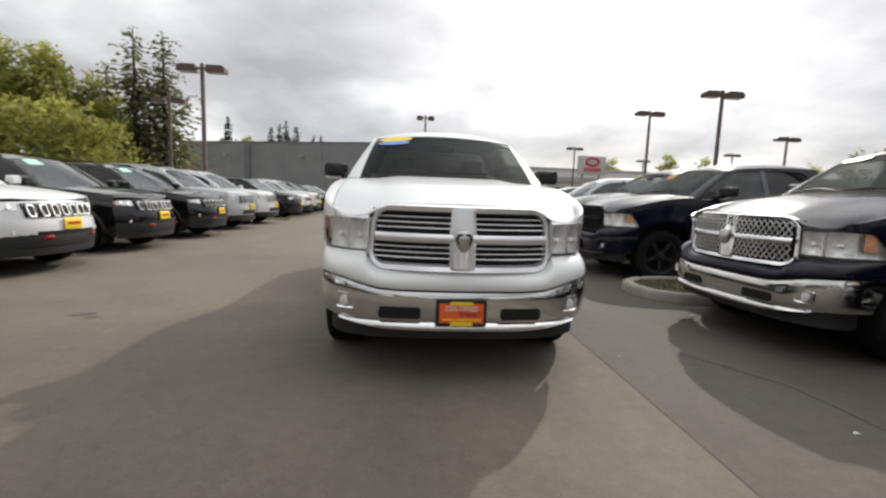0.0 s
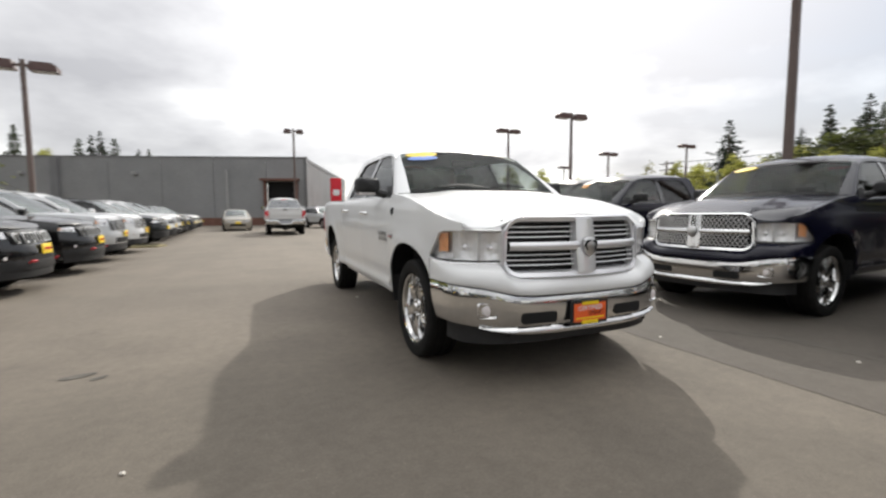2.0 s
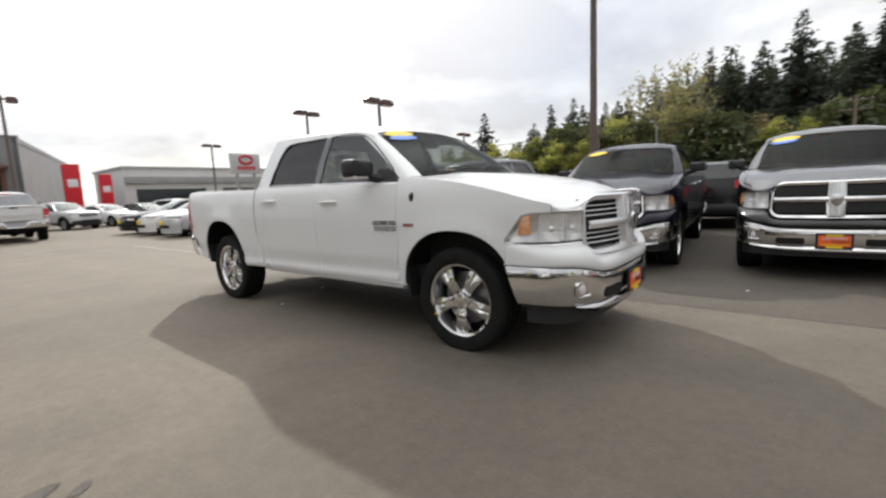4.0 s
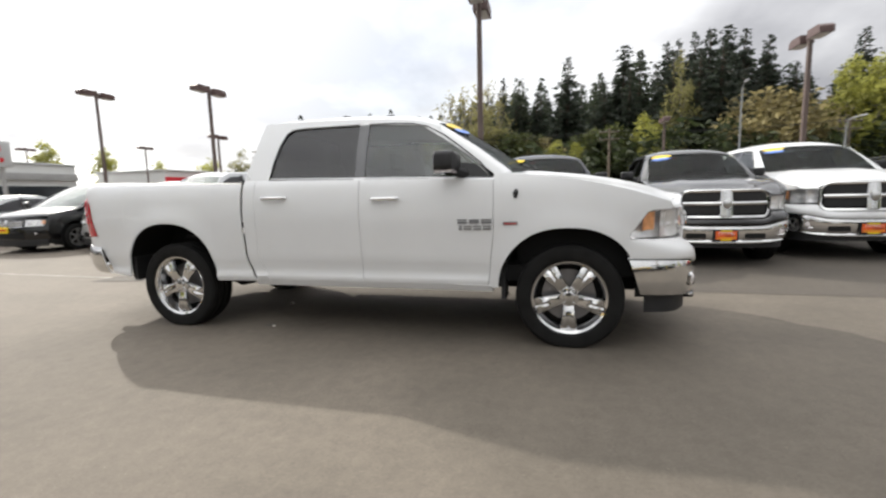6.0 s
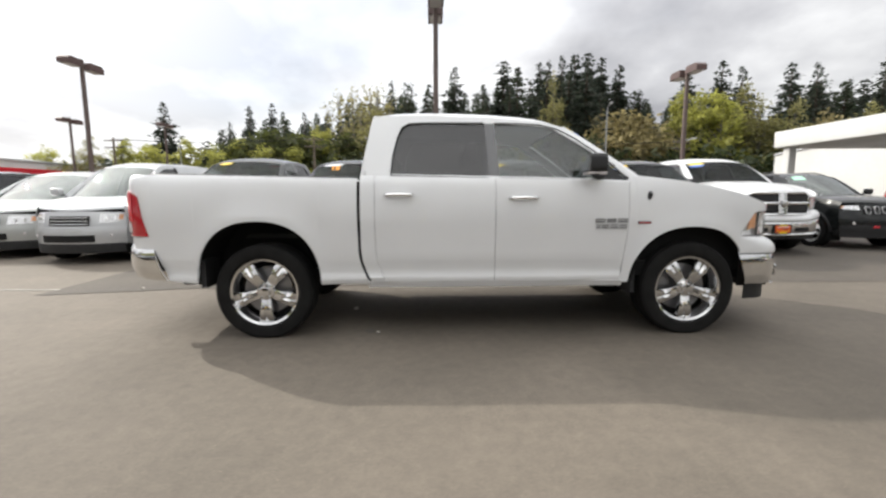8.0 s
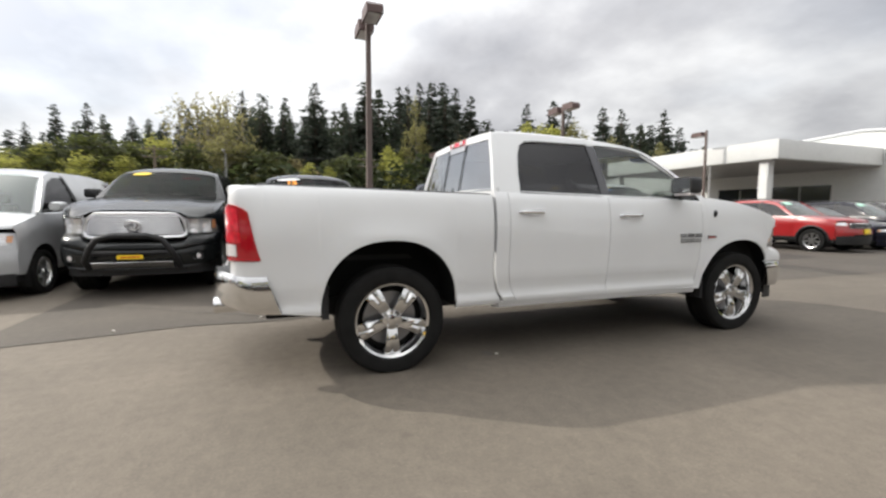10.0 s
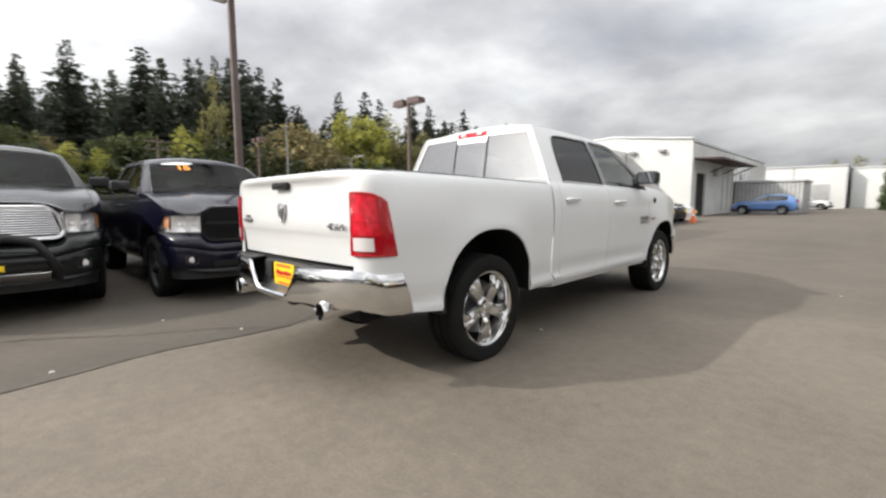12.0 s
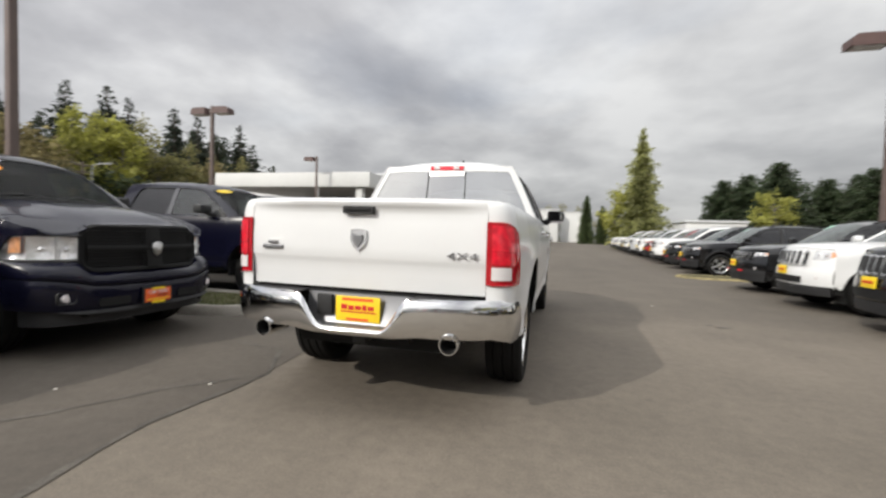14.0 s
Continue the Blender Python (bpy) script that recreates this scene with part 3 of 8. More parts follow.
        # handles with a dark cup behind
        for hy, hz, door in ((1.43, 1.165, front_door), (2.44, 1.192, rear_door)):
            xs = truck_x(hy, hz) * s
            hb = tube([(xs + s * 0.002, hy - 0.115, hz), (xs + s * 0.028, hy - 0.095, hz + 0.002), (xs + s * 0.036, hy, hz + 0.003), (xs + s * 0.028, hy + 0.095, hz + 0.002), (xs + s * 0.002, hy + 0.115, hz)],
                      [0.012, 0.016, 0.018, 0.016, 0.012], 8)
            P("door_handle", hb, CHROME if grille in ("bars", "mesh") else paint, door, "chrome door handle" if grille in ("bars", "mesh") else "")
        # mirrors: arm, housing, glass
        arm = P("mirror_arm", tube([(s * 0.88, 0.78, 1.335), (s * 0.95, 0.81, 1.352), (s * 1.02, 0.88, 1.385)], [0.050, 0.040, 0.042], 8), TRIM)
        mh = loft([[(s * (0.985 + xx * k), 0.88 + dy, 1.435 + zz * k) for xx, zz in rounded(-0.01, 0.215, -0.075, 0.072, 0.04)] for k, dy in ((0.62, -0.075), (0.93, -0.05), (1.0, 0.0), (0.98, 0.07), (0.94, 0.085))])
        mirror = P("mirror_housing", mh, TRIM, arm, "black door mirror housing")
        P("mirror_glass", loft([[(s * (0.995 + xx), 0.966 + dy, 1.435 + zz) for xx, zz in rounded(0.0, 0.18, -0.060, 0.060, 0.03)] for dy in (0, 0.004)]), mat_mirror(), mirror)
        if hero:
            P("mirror_lamp", nbox(s * 1.02, s * 1.17, 0.83, 0.96, 1.350, 1.366, 0.006), CLEARWHITE, mirror)
        # greenhouse frame round the side windows
        G = lambda y, z: (s * cab_x(y, z), y, z)
        wl = lambda y: doortop(y) + 0.004
        P("belt_moulding", sheet([[(s * (truck_x(y, doortop(y)) - 0.002), y, doortop(y)), G(y, wl(y) + 0.012)] for y in span(0.55, 2.74, 14)], 0.008), paint)
        topz = lambda y: table(y, *RAIL)
        inz = lambda y: table(y, (0.9, 1.64), (1.0, 1.69), (1.12, 1.740), (1.25, 1.768), (1.6, 1.790), (2.3, 1.792), (2.42, 1.780), (2.47, 1.765))
        P("roof_rail", sheet([[G(y, inz(y)), G(y, lerp(inz(y), topz(y), 0.5)), G(y, topz(y))] for y in span(1.00, 2.66, 18)], 0.02), paint)
        # A pillar: from the door glass to the windscreen's edge
        rows = []
        for t in span(0, 1, 9):
            w = on_ws(s, t, 0.0)
            zg = max(w.z - 0.035, doortop(w.y + 0.06) - 0.01)
            rows.append([w, (s * (cab_x(w.y + 0.03, w.z) - 0.012), w.y + 0.03, w.z - 0.005), G(w.y + 0.055, lerp(w.z, zg, 0.5)), G(w.y + 0.10, zg)])
        P("a_pillar", sheet(rows, 0.012), paint)
        P("mirror_sail", sheet([[G(0.585, 1.302), G(0.64, 1.37), G(0.70, 1.42)], [G(0.72, 1.305), G(0.75, 1.37), G(0.79, 1.43)], [G(0.84, 1.308), G(0.84, 1.37), G(0.83, 1.43)]], 0.012), TRIM)
        P("b_pillar", sheet([[G(1.615, 1.325), G(1.628, 1.55), G(1.640, 1.80)], [G(1.705, 1.325), G(1.715, 1.55), G(1.728, 1.80)]], 0.02), PILLARBLACK)
        P("c_pillar", sheet([[G(2.515, 1.345), G(2.495, 1.50), G(2.46, 1.66), G(2.425, 1.75), G(2.36, 1.80)], [G(2.61, 1.347), G(2.60, 1.50), G(2.58, 1.66), G(2.56, 1.76), G(2.53, 1.857)],
                             [G(2.752, 1.35), G(2.73, 1.50), G(2.70, 1.66), G(2.685, 1.76), G(2.665, 1.852)]], 0.014), paint)
        gl = lambda pts, dx=0.010: sheet([[(s * (cab_x(y, z) - dx), y, z) for y, z in row] for row in pts], 0.004)
        P("door_window", gl([[(0.56, 1.295), (0.66, 1.42), (0.82, 1.55), (0.97, 1.66), (1.12, 1.745)], [(1.1, 1.312), (1.13, 1.42), (1.20, 1.55), (1.28, 1.67), (1.32, 1.785)],
                             [(1.64, 1.322), (1.645, 1.42), (1.65, 1.55), (1.655, 1.67), (1.66, 1.798)]]), GLASS, front_door, "clear front door glass").visible_shadow = False
        P("door_window", gl([[(1.67, 1.322), (1.69, 1.5), (1.70, 1.65), (1.71, 1.798)], [(2.1, 1.333), (2.1, 1.5), (2.1, 1.65), (2.1, 1.798)],
                             [(2.53, 1.345), (2.515, 1.5), (2.485, 1.65), (2.40, 1.797)]]), TINT, rear_door, "dark tinted rear door glass")
        seal = [(0.57, 1.305), (0.66, 1.425), (0.82, 1.552), (0.97, 1.662), (1.12, 1.745), (1.26, 1.778), (1.40, 1.788), (1.64, 1.794)]
        P("window_seal", tube([(s * (cab_x(y, z) + 0.001), y, z) for y, z in [(1.62, 1.326), (1.1, 1.315)] + seal], 0.006, 5), TRIM, front_door)
        P("window_seal", tube([(s * (cab_x(y, z) + 0.001), y, z) for y, z in [(1.71, 1.327), (2.51, 1.348), (2.495, 1.5), (2.46, 1.66), (2.42, 1.752), (2.36, 1.788), (2.25, 1.795), (1.73, 1.795)]], 0.006, 5), TRIM, rear_door)
        # wheel wells
        for yc, R, Rz in ARCHES:
            rows = []
            for a in [math.pi * k / 24 for k in range(25)]:
                ya, za = arch_point(a, yc, R - 0.003, Rz - 0.002)
                yb, zb = arch_point(a, yc, R + 0.03, Rz + 0.04)
                yd, zd = arch_point(a, yc, 0.1, 0.2)
                rows.append([(s * (truck_x(ya, za) - 0.010), ya, za), (s * 0.90, yb, zb), (s * 0.50, yb, zb), (s * 0.48, yd, zd)])
            P("wheel_well", sheet(rows, 0.006), UNDER)
        # splash guards
        P("mud_flap", nbox(s * 0.72, s * 0.950, 0.475, 0.505, 0.37, 0.60, 0.008), TRIM)
        P("mud_flap", nbox(s * 0.72, s * 0.94, 4.03, 4.07, 0.44, 0.66, 0.008), TRIM)
        if fender_trim:
            for yc, R, Rz in ARCHES:
                pts = [arch_point(math.pi * k / 18, yc, R + 0.01, Rz + 0.01) for k in range(19)]
                P("wheel_arch_trim", tube([(s * (truck_x(y, z) + 0.006), y, z) for y, z in pts], 0.026, 6), fender_trim, None, "bright wheel arch trim")
    # -- roof, screens --
    rows = []
    for y in [0.99, 1.06, 1.14, 1.25, 1.4, 1.55, 1.7, 2.0, 2.3, 2.5, 2.58, 2.63, 2.66]:
        h = table(y, (0.99, 0.084), (1.15, 0.086), (1.5, 0.090), (2.2, 0.094), (2.5, 0.074), (2.62, 0.040), (2.66, 0.024))
        zb = table(y, *RAIL)
        rows.append([(cab_x(y, zb) * u, y + 0.055 * u * u * max(0, 1 - (y - 0.99) / 0.3), zb + h * (1 - abs(u) ** 2.8)) for u in span(-1, 1, 25)])
    P("roof", sheet(rows, 0.02), paint)
    windscreen = P("windscreen", sheet([[on_ws(u, t, 0.0) for u in span(-1, 1, 15)] for t in span(0, 1, 7)], 0.005), SCREEN, None, "clear laminated windscreen")
    windscreen.visible_shadow = False
    P("windscreen_frit", sheet([[on_ws(u, t, 0.003) for t in (0.0, 0.055)] for u in span(-0.97, 0.97, 13)], 0.002), GAP, windscreen)
    P("windscreen_frit", sheet([[on_ws(u, t, 0.003) for t in (0.955, 1.0)] for u in span(-0.97, 0.97, 13)], 0.002), GAP, windscreen)
    for s in (-1, 1):
        P("wiper", tube([on_ws(s * 0.05 - 0.1, 0.03, 0.02), on_ws(s * 0.30 - 0.1, 0.08, 0.022), on_ws(s * 0.55 - 0.1, 0.06, 0.02)], 0.009, 5), TRIM, windscreen)
    for (u0, u1, t0, t1, mm, nm) in sticker:
        n = 10
        rows = []
        for k in range(n + 1):
            a = -1 + 2 * k / n
            hh = math.sqrt(max(0.04, 1 - a * a)) if nm == "oval_sticker" else 1
            um, tm = lerp(u0, u1, k / n), (t0 + t1) / 2
            rows.append([on_ws(um, tm - hh * (t1 - t0) / 2), on_ws(um, tm + hh * (t1 - t0) / 2)])
        if nm == "price_number":
            text_part(nm, "15", 0.19, Matrix.Translation(on_ws((u0 + u1) / 2, (t0 + t1) / 2, 0.010)) @ Matrix.Rotation(radians(35), 4, "X"), mm, windscreen, 0.001, "orange price numerals", 0.009)
            continue
        P(nm, sheet(rows, 0.002), mm, windscreen)
    # cab back wall with its window
    back = lambda x, z: (x, 2.764 - 0.19 * (z - 1.36) - 0.024 * (x / 0.9) ** 2, z)
    cb = lambda z: cab_x(2.7, z) - 0.002
    for s in (-1, 1):
        P("cab_back_pillar", sheet([[back(s * lerp(cb(z) - 0.062, cb(z), k / 2), z) for z in span(1.36, 1.862, 6)] for k in range(3)], 0.015), paint)
    P("cab_back_header", sheet([[back(u * (cb(z) - 0.004), z - 0.010 * u * u) for z in (1.812, 1.845, 1.874)] for u in span(-1, 1, 11)], 0.015), paint)
    P("cab_back_panel", sheet([[(x, 2.755 - 0.03 * (x / 0.9) ** 2, z) for z in (0.55, 1.0, 1.385)] for x in span(-0.93, 0.93, 9)], 0.012), paint)
    rw = P("rear_window", sheet([[(lambda p: (p[0], p[1] - 0.008, p[2]))(back(x * (cb(z) - 0.045), z)) for z in span(1.365, 1.835, 5)] for x in span(-1, 1, 11)], 0.004), REARGLASS, None, "tinted sliding rear window")
    for s in (-1, 1):
        P("slider_frame", tube([back(s * 0.21, 1.37), back(s * 0.20, 1.81)], 0.0045, 5), TRIM, rw)
    P("window_header", sheet([[back(x, 1.765), back(x, 1.815)] for x in span(-0.19, 0.19, 5)], 0.006), SATIN, rw)
    sl = P("third_brake_lamp", sheet([[(x, 2.64, 1.818), (x, 2.688, 1.824), (x, 2.682, 1.866), (x, 2.63, 1.882)] for x in span(-0.18, 0.18, 5)], 0.01), REDLENS, None, "red roof brake lamp")
    for s in (-1, 1):
        P("cargo_lamp", nbox(s * 0.105 - 0.03, s * 0.105 + 0.03, 2.67, 2.694, 1.829, 1.862, 0.004), CLEARWHITE, sl)
    # -- hood with a raised middle, cowl --
    rows = []
    for v in [0, 0.03, 0.08, 0.16, 0.28, 0.42, 0.56, 0.70, 0.84, 0.93, 1.0]:
        row = []
        for u in span(-1, 1, 33):
            x = u * lerp(0.868, 0.886, v)
            y = lerp(hood_front(x), 0.37 + 0.19 * abs(u) ** 2.4, v)
            q = min(1.0, v / 0.20)
            row.append((x, y, lerp(hood_nose(x), hood_z(u, y), q * (2 - q))))
        rows.append(row)
    P("hood", sheet(rows, 0.012), paint)
    for s in (-1, 1):
        P("fender_top", sheet([[(s * table(y, (-0.66, 0.838), (-0.6, 0.862), (-0.5, 0.872), (-0.3, 0.880), (0.56, 0.888)), y, hood_edge_z(y) - 0.001), (s * lerp(table(y, (-0.66, 0.838), (-0.6, 0.862), (-0.5, 0.872), (-0.3, 0.880), (0.56, 0.888)), truck_x(y, hood_edge(y)), 0.5), y, hood_edge(y) + 0.004), (s * (truck_x(y, hood_edge(y)) - 0.003), y, hood_edge(y) - 0.002)] for y in span(-0.655, 0.56, 17)], 0.008), paint)
    P("cowl", sheet([[(x, 0.28 + 0.16 * (x / 0.85) ** 2, 1.325 - 0.02 * (x / 0.85) ** 2), (x, 0.50 + 0.12 * (x / 0.85) ** 2, 1.352 - 0.03 * (x / 0.85) ** 2)] for x in span(-0.86, 0.86, 11)], 0.02), TRIM)
    if hero:
        P("antenna_base", tube([(-truck_x(0.39, 1.2) - 0.004, 0.395, 1.15), (-truck_x(0.39, 1.2) - 0.006, 0.39, 1.19), (-truck_x(0.39, 1.22) - 0.002, 0.385, 1.215)], [0.012, 0.022, 0.010], 8), TRIM)
        P("roof_antenna", loft([[(ANT[0] + xx * k, ANT[1] + yy * k + dy, ANT[2] + dz) for xx, yy in ((-0.012, -0.10), (0.012, -0.10), (0.034, -0.02), (0.030, 0.07), (-0.030, 0.07), (-0.034, -0.02))] for k, dy, dz in ((1.0, 0, -0.02), (0.95, 0, 0.008), (0.7, 0.015, 0.028), (0.35, 0.035, 0.046), (0.1, 0.045, 0.054))]), TRIM)
    if hero:
        for s in (-1, 1):
            xo = lambda y, z: s * (truck_x(y, z) + 0.004)
            bm = bmesh.new()
            for k, (ya, yb) in enumerate(((0.835, 0.760), (0.742, 0.668), (0.650, 0.570))):
                for za, zb_ in ((0.995, 0.985), (0.978, 0.962)) if k != 1 else ((0.995, 0.962),):
                    box(bm, xo(ya, za) - 0.004, xo(ya, za) + 0.004, yb, ya, zb_, za)
            part("lettering", bm, GREYBAR, T, "chrome model lettering as plain bars")
            bm = bmesh.new()
            for ya, yb in ((0.825, 0.800), (0.785, 0.725), (0.710, 0.650), (0.635, 0.575)):
                for za, zb_ in ((0.945, 0.936), (0.926, 0.915)):
                    box(bm, xo(ya, za) - 0.004, xo(ya, za) + 0.004, yb, ya, zb_, za)
            part("lettering", bm, GREYBAR, T, "chrome model lettering as plain bars")
            bd = part("fender_badge", nbox(xo(0.43, 0.96) - 0.004, xo(0.43, 0.96) + 0.004, 0.375, 0.485, 0.950, 0.975, 0.002), GREYBAR, T, "small metal fender badge")
            part("badge_stripe", nbox(xo(0.43, 0.96) - 0.005, xo(0.43, 0.96) + 0.006, 0.385, 0.475, 0.955, 0.963), REDINK, bd)
    # -- front face --
    pickup_face(T, P, paint, grille, bumper, hero, plate, bull_bar)
    pickup_tail(T, P, paint, bumper, hero)
    # -- bed --
    P("bed_floor", nbox(-0.50, 0.50, 2.80, 4.54, 0.80, 0.84), TRIM)
    for s in (-1, 1):
        P("bed_inner_wall", sheet([[(s * 0.84, y, 1.03), (s * 0.85, y, bedtop(y) - 0.005)] for y in span(2.79, 4.6, 5)], 0.01), paint)
        P("bed_rail_cap", sheet([[(s * 0.835, y, bedtop(y) - 0.01), (s * 0.85, y, bedtop(y) + 0.012), (s * (truck_x(y, bedtop(y)) - 0.03), y, bedtop(y) + 0.012), (s * (truck_x(y, bedtop(y)) + 0.001), y, bedtop(y) - 0.003)] for y in span(2.79, 4.47, 8)], 0.006), TRIM if hero else paint, None, "black bed rail cap")
    P("bed_front_wall", nbox(-0.85, 0.85, 2.79, 2.83, 0.82, 1.318, 0.01), paint)
    # -- cabin --
    P("cab_floor", nbox(-0.86, 0.86, 0.30, 2.70, 0.50, 0.62), UNDER)
    P("dashboard", loft([[(x, 0.50, 1.27), (x, 0.92, 1.25), (x, 0.98, 1.12), (x, 0.85, 0.75), (x, 0.45, 0.75)] for x in (-0.84, -0.4, 0.0, 0.4, 0.84)]), DASH)
    P("steering_wheel", tube([(0.40 + 0.185 * math.cos(a), 1.13 - 0.07 * math.sin(a), 1.20 + 0.17 * math.sin(a)) for a in [2 * math.pi * k / 20 for k in range(21)]], 0.016, 6), TRIM)
    for cx in (-0.42, 0.42):
        seat = P("front_seat", nbox(cx - 0.27, cx + 0.27, 1.15, 1.68, 0.68, 0.90, 0.05), SEAT)
        P("seat_back", nbox(cx - 0.26, cx + 0.26, 1.62, 1.78, 0.86, 1.42, 0.05, m=Matrix.Translation((0, 1.65, 0.88)) @ Matrix.Rotation(radians(-12), 4, "X") @ Matrix.Translation((0, -1.65, -0.88))), SEAT, seat)
        P("headrest", nbox(cx - 0.13, cx + 0.13, 1.76, 1.87, 1.46, 1.65, 0.04), SEAT, seat)
        P("rear_headrest", nbox(cx - 0.13, cx + 0.13, 2.50, 2.60, 1.38, 1.55, 0.035), SEAT)
    P("rear_bench", nbox(-0.72, 0.72, 2.05, 2.55, 0.70, 0.92, 0.05), SEAT)
    P("bench_back", nbox(-0.72, 0.72, 2.52, 2.64, 0.90, 1.37, 0.05), SEAT)
    P("rear_view_mirror", nbox(-0.13, 0.13, 0.98, 1.01, 1.66, 1.73, 0.015), TRIM)
    # -- underside --
    P("chassis", nbox(-0.55, 0.55, -0.60, 4.45, 0.38, 0.52, 0.02), UNDER)
    P("underbody", nbox(-0.84, 0.84, 0.55, 2.75, 0.44, 0.52), UNDER)
    P("engine_bay", nbox(-0.80, 0.80, -0.55, 0.40, 0.52, 1.02, 0.05), UNDER)
    for ay in (0.0, 3.57):
        P("axle", tube([(-0.75, ay, 0.38), (0, ay, 0.36), (0.75, ay, 0.38)], [0.05, 0.09, 0.05], 10), UNDER)
    P("differential", lathe([(3.38, 0.02), (3.45, 0.13), (3.60, 0.16), (3.72, 0.10), (3.75, 0.02)], (0.0, 0.0, 0.36), 16, "y"), UNDER)
    for s in (-1, 1):
        for wy in (0.0, 3.57):
            make_wheel("wheel", T, s * 0.815, wy, 0.402, 0.280, 0.265, s, 5, rims, "wide" if hero or rims is None else "slim", hero)
    return T


MIRROR = []


def mat_mirror():
    if not MIRROR:
        MIRROR.append(mat("mirror_glass", (0.85, 0.86, 0.87), 0.02, metal=1.0))
    return MIRROR[0]


def LAMP_Y(x):
    """Front of the headlamp at a distance from the middle."""
    return table(x, (0.60, -0.836), (0.65, -0.812), (0.69, -0.791), (0.735, -0.768), (0.778, -0.738), (0.82, -0.700), (0.853, -0.662), (0.885, -0.605), (0.912, -0.540), (0.935, -0.468), (0.951, -0.415))


def pickup_face(T, P, paint, style, bumper, hero, plate, bull_bar):
    """Grille, lamps and bumper of a pickup."""
    fy = lambda x: front_y(x, -0.955, -0.56, 2.4)
    lean = lambda z: 0.11 * max(0.0, z - 0.74)          # the grille leans back
    slatted = style == "slats"
    # skin under the lamps and the grille, round to the wheels
    bz1 = lambda x: table(abs(x), (0, 0.600), (0.40, 0.603), (0.54, 0.612), (0.66, 0.640), (0.76, 0.664), (0.97, 0.686))
    # painted cap over the bumper: swells out below the lamps, tucks in under them and under the grille
    rows = []
    for t in span(-1, 1, 65):
        x, y = spline(abs(t), FRONT_PLAN)
        sg = 1 if t >= 0 else -1
        w = min(1.0, max(0.0, (x - 0.55) / 0.075))
        w = w * w * (3 - 2 * w)
        end = Vector((lerp(x, min(x, 0.951), w), lerp(fy(x) + 0.012, LAMP_Y(min(x, 0.951)) + 0.004, w), lerp(table(x, (0, 0.728), (0.45, 0.730), (0.55, 0.748)), table(x, (0.60, 0.822), (0.85, 0.822), (0.93, 0.832), (0.955, 0.846)), w)))
        col = []
        for v in (0.0, 0.06, 0.16, 0.30, 0.45, 0.60, 0.74, 0.86, 0.95, 1.0):
            p = Vector((x, y, bz1(x) + 0.010)).lerp(Vector((x, y, end.z)), v)
            pull = v ** 3.2
            col.append((sg * lerp(p.x, end.x, pull), lerp(p.y, end.y, pull) + 0.012 * (1 - min(1, v / 0.10)) ** 2 - 0.006 * math.sin(math.pi * v) * (1 - w), p.z))
        rows.append(col)
    P("front_fascia", sheet(rows, 0.012), paint)
    P("bumper_shut_line", wrapped(FRONT_PLAN, 0.995, lambda x: bz1(x) - 0.006, lambda x: bz1(x) + 0.02, 41, 3, 0.030), GAP)
    P("front_backing", face_sheet(-0.84, 0.84, 0.66, 1.12, -0.82, -0.46, 15, 4, z1f=lambda x: table(abs(x), (0, 1.12), (0.5, 1.08), (0.6, 1.0), (0.84, 0.97))), GAP).location.y = 0.05
    # grille surround: a ring between two rounded outlines
    surround = {"bars": FRAMECHROME, "mesh": CHROME, "black": UNDER, "hd": CHROME, "framed": CHROME, "slats": FRAMECHROME}[style]
    gw = 0.616 if not slatted else 0.645
    z0, z1 = (0.722, 1.150) if not slatted else (0.775, 1.13)
    rings = []
    for x0, x1, a, b, r, dy in ((-gw, gw, z0, z1, 0.13, 0.035), (-gw + 0.004, gw - 0.004, z0 + 0.004, z1 - 0.004, 0.126, -0.004), (-gw + 0.014, gw - 0.014, z0 + 0.012, z1 - 0.014, 0.118, -0.014), (-gw + 0.036, gw - 0.036, z0 + 0.040, z1 - 0.044, 0.085, -0.004), (-gw + 0.042, gw - 0.042, z0 + 0.047, z1 - 0.051, 0.078, 0.012), (-gw + 0.045, gw - 0.045, z0 + 0.051, z1 - 0.055, 0.074, 0.055)):
        ring = []
        for xx, zz in rounded(x0, x1, a, b, r, 6):
            tap = 1 - 0.06 * (zz - z0) / (z1 - z0) if not slatted else 1 - 0.15 * (zz - z0) / (z1 - z0)
            ring.append((xx * tap, fy(xx * tap) + dy - 0.01, zz))
        # more points along the straight top and bottom, to follow the curve
        full = []
        for p, q in zip(ring, ring[1:] + ring[:1]):
            n = 8 if abs(p[0] - q[0]) > 0.4 else 1
            for k in range(n):
                x = lerp(p[0], q[0], k / n)
                zz = lerp(p[2], q[2], k / n)
                full.append((x, fy(x) + dy - 0.01 + lean(zz), zz))
        rings.append(full)
    grille = P("grille_surround", loft(rings, True, False), surround, None, "chrome grille surround" if surround in (CHROME, FRAMECHROME) else "black grille surround")
    P("grille_back", face_sheet(-gw + 0.04, gw - 0.04, z0 + 0.04, z1 - 0.035, -0.865, -0.58, 13, 4, 2.4), GAP, grille)
    iz0, iz1 = z0 + 0.055, z1 - 0.048
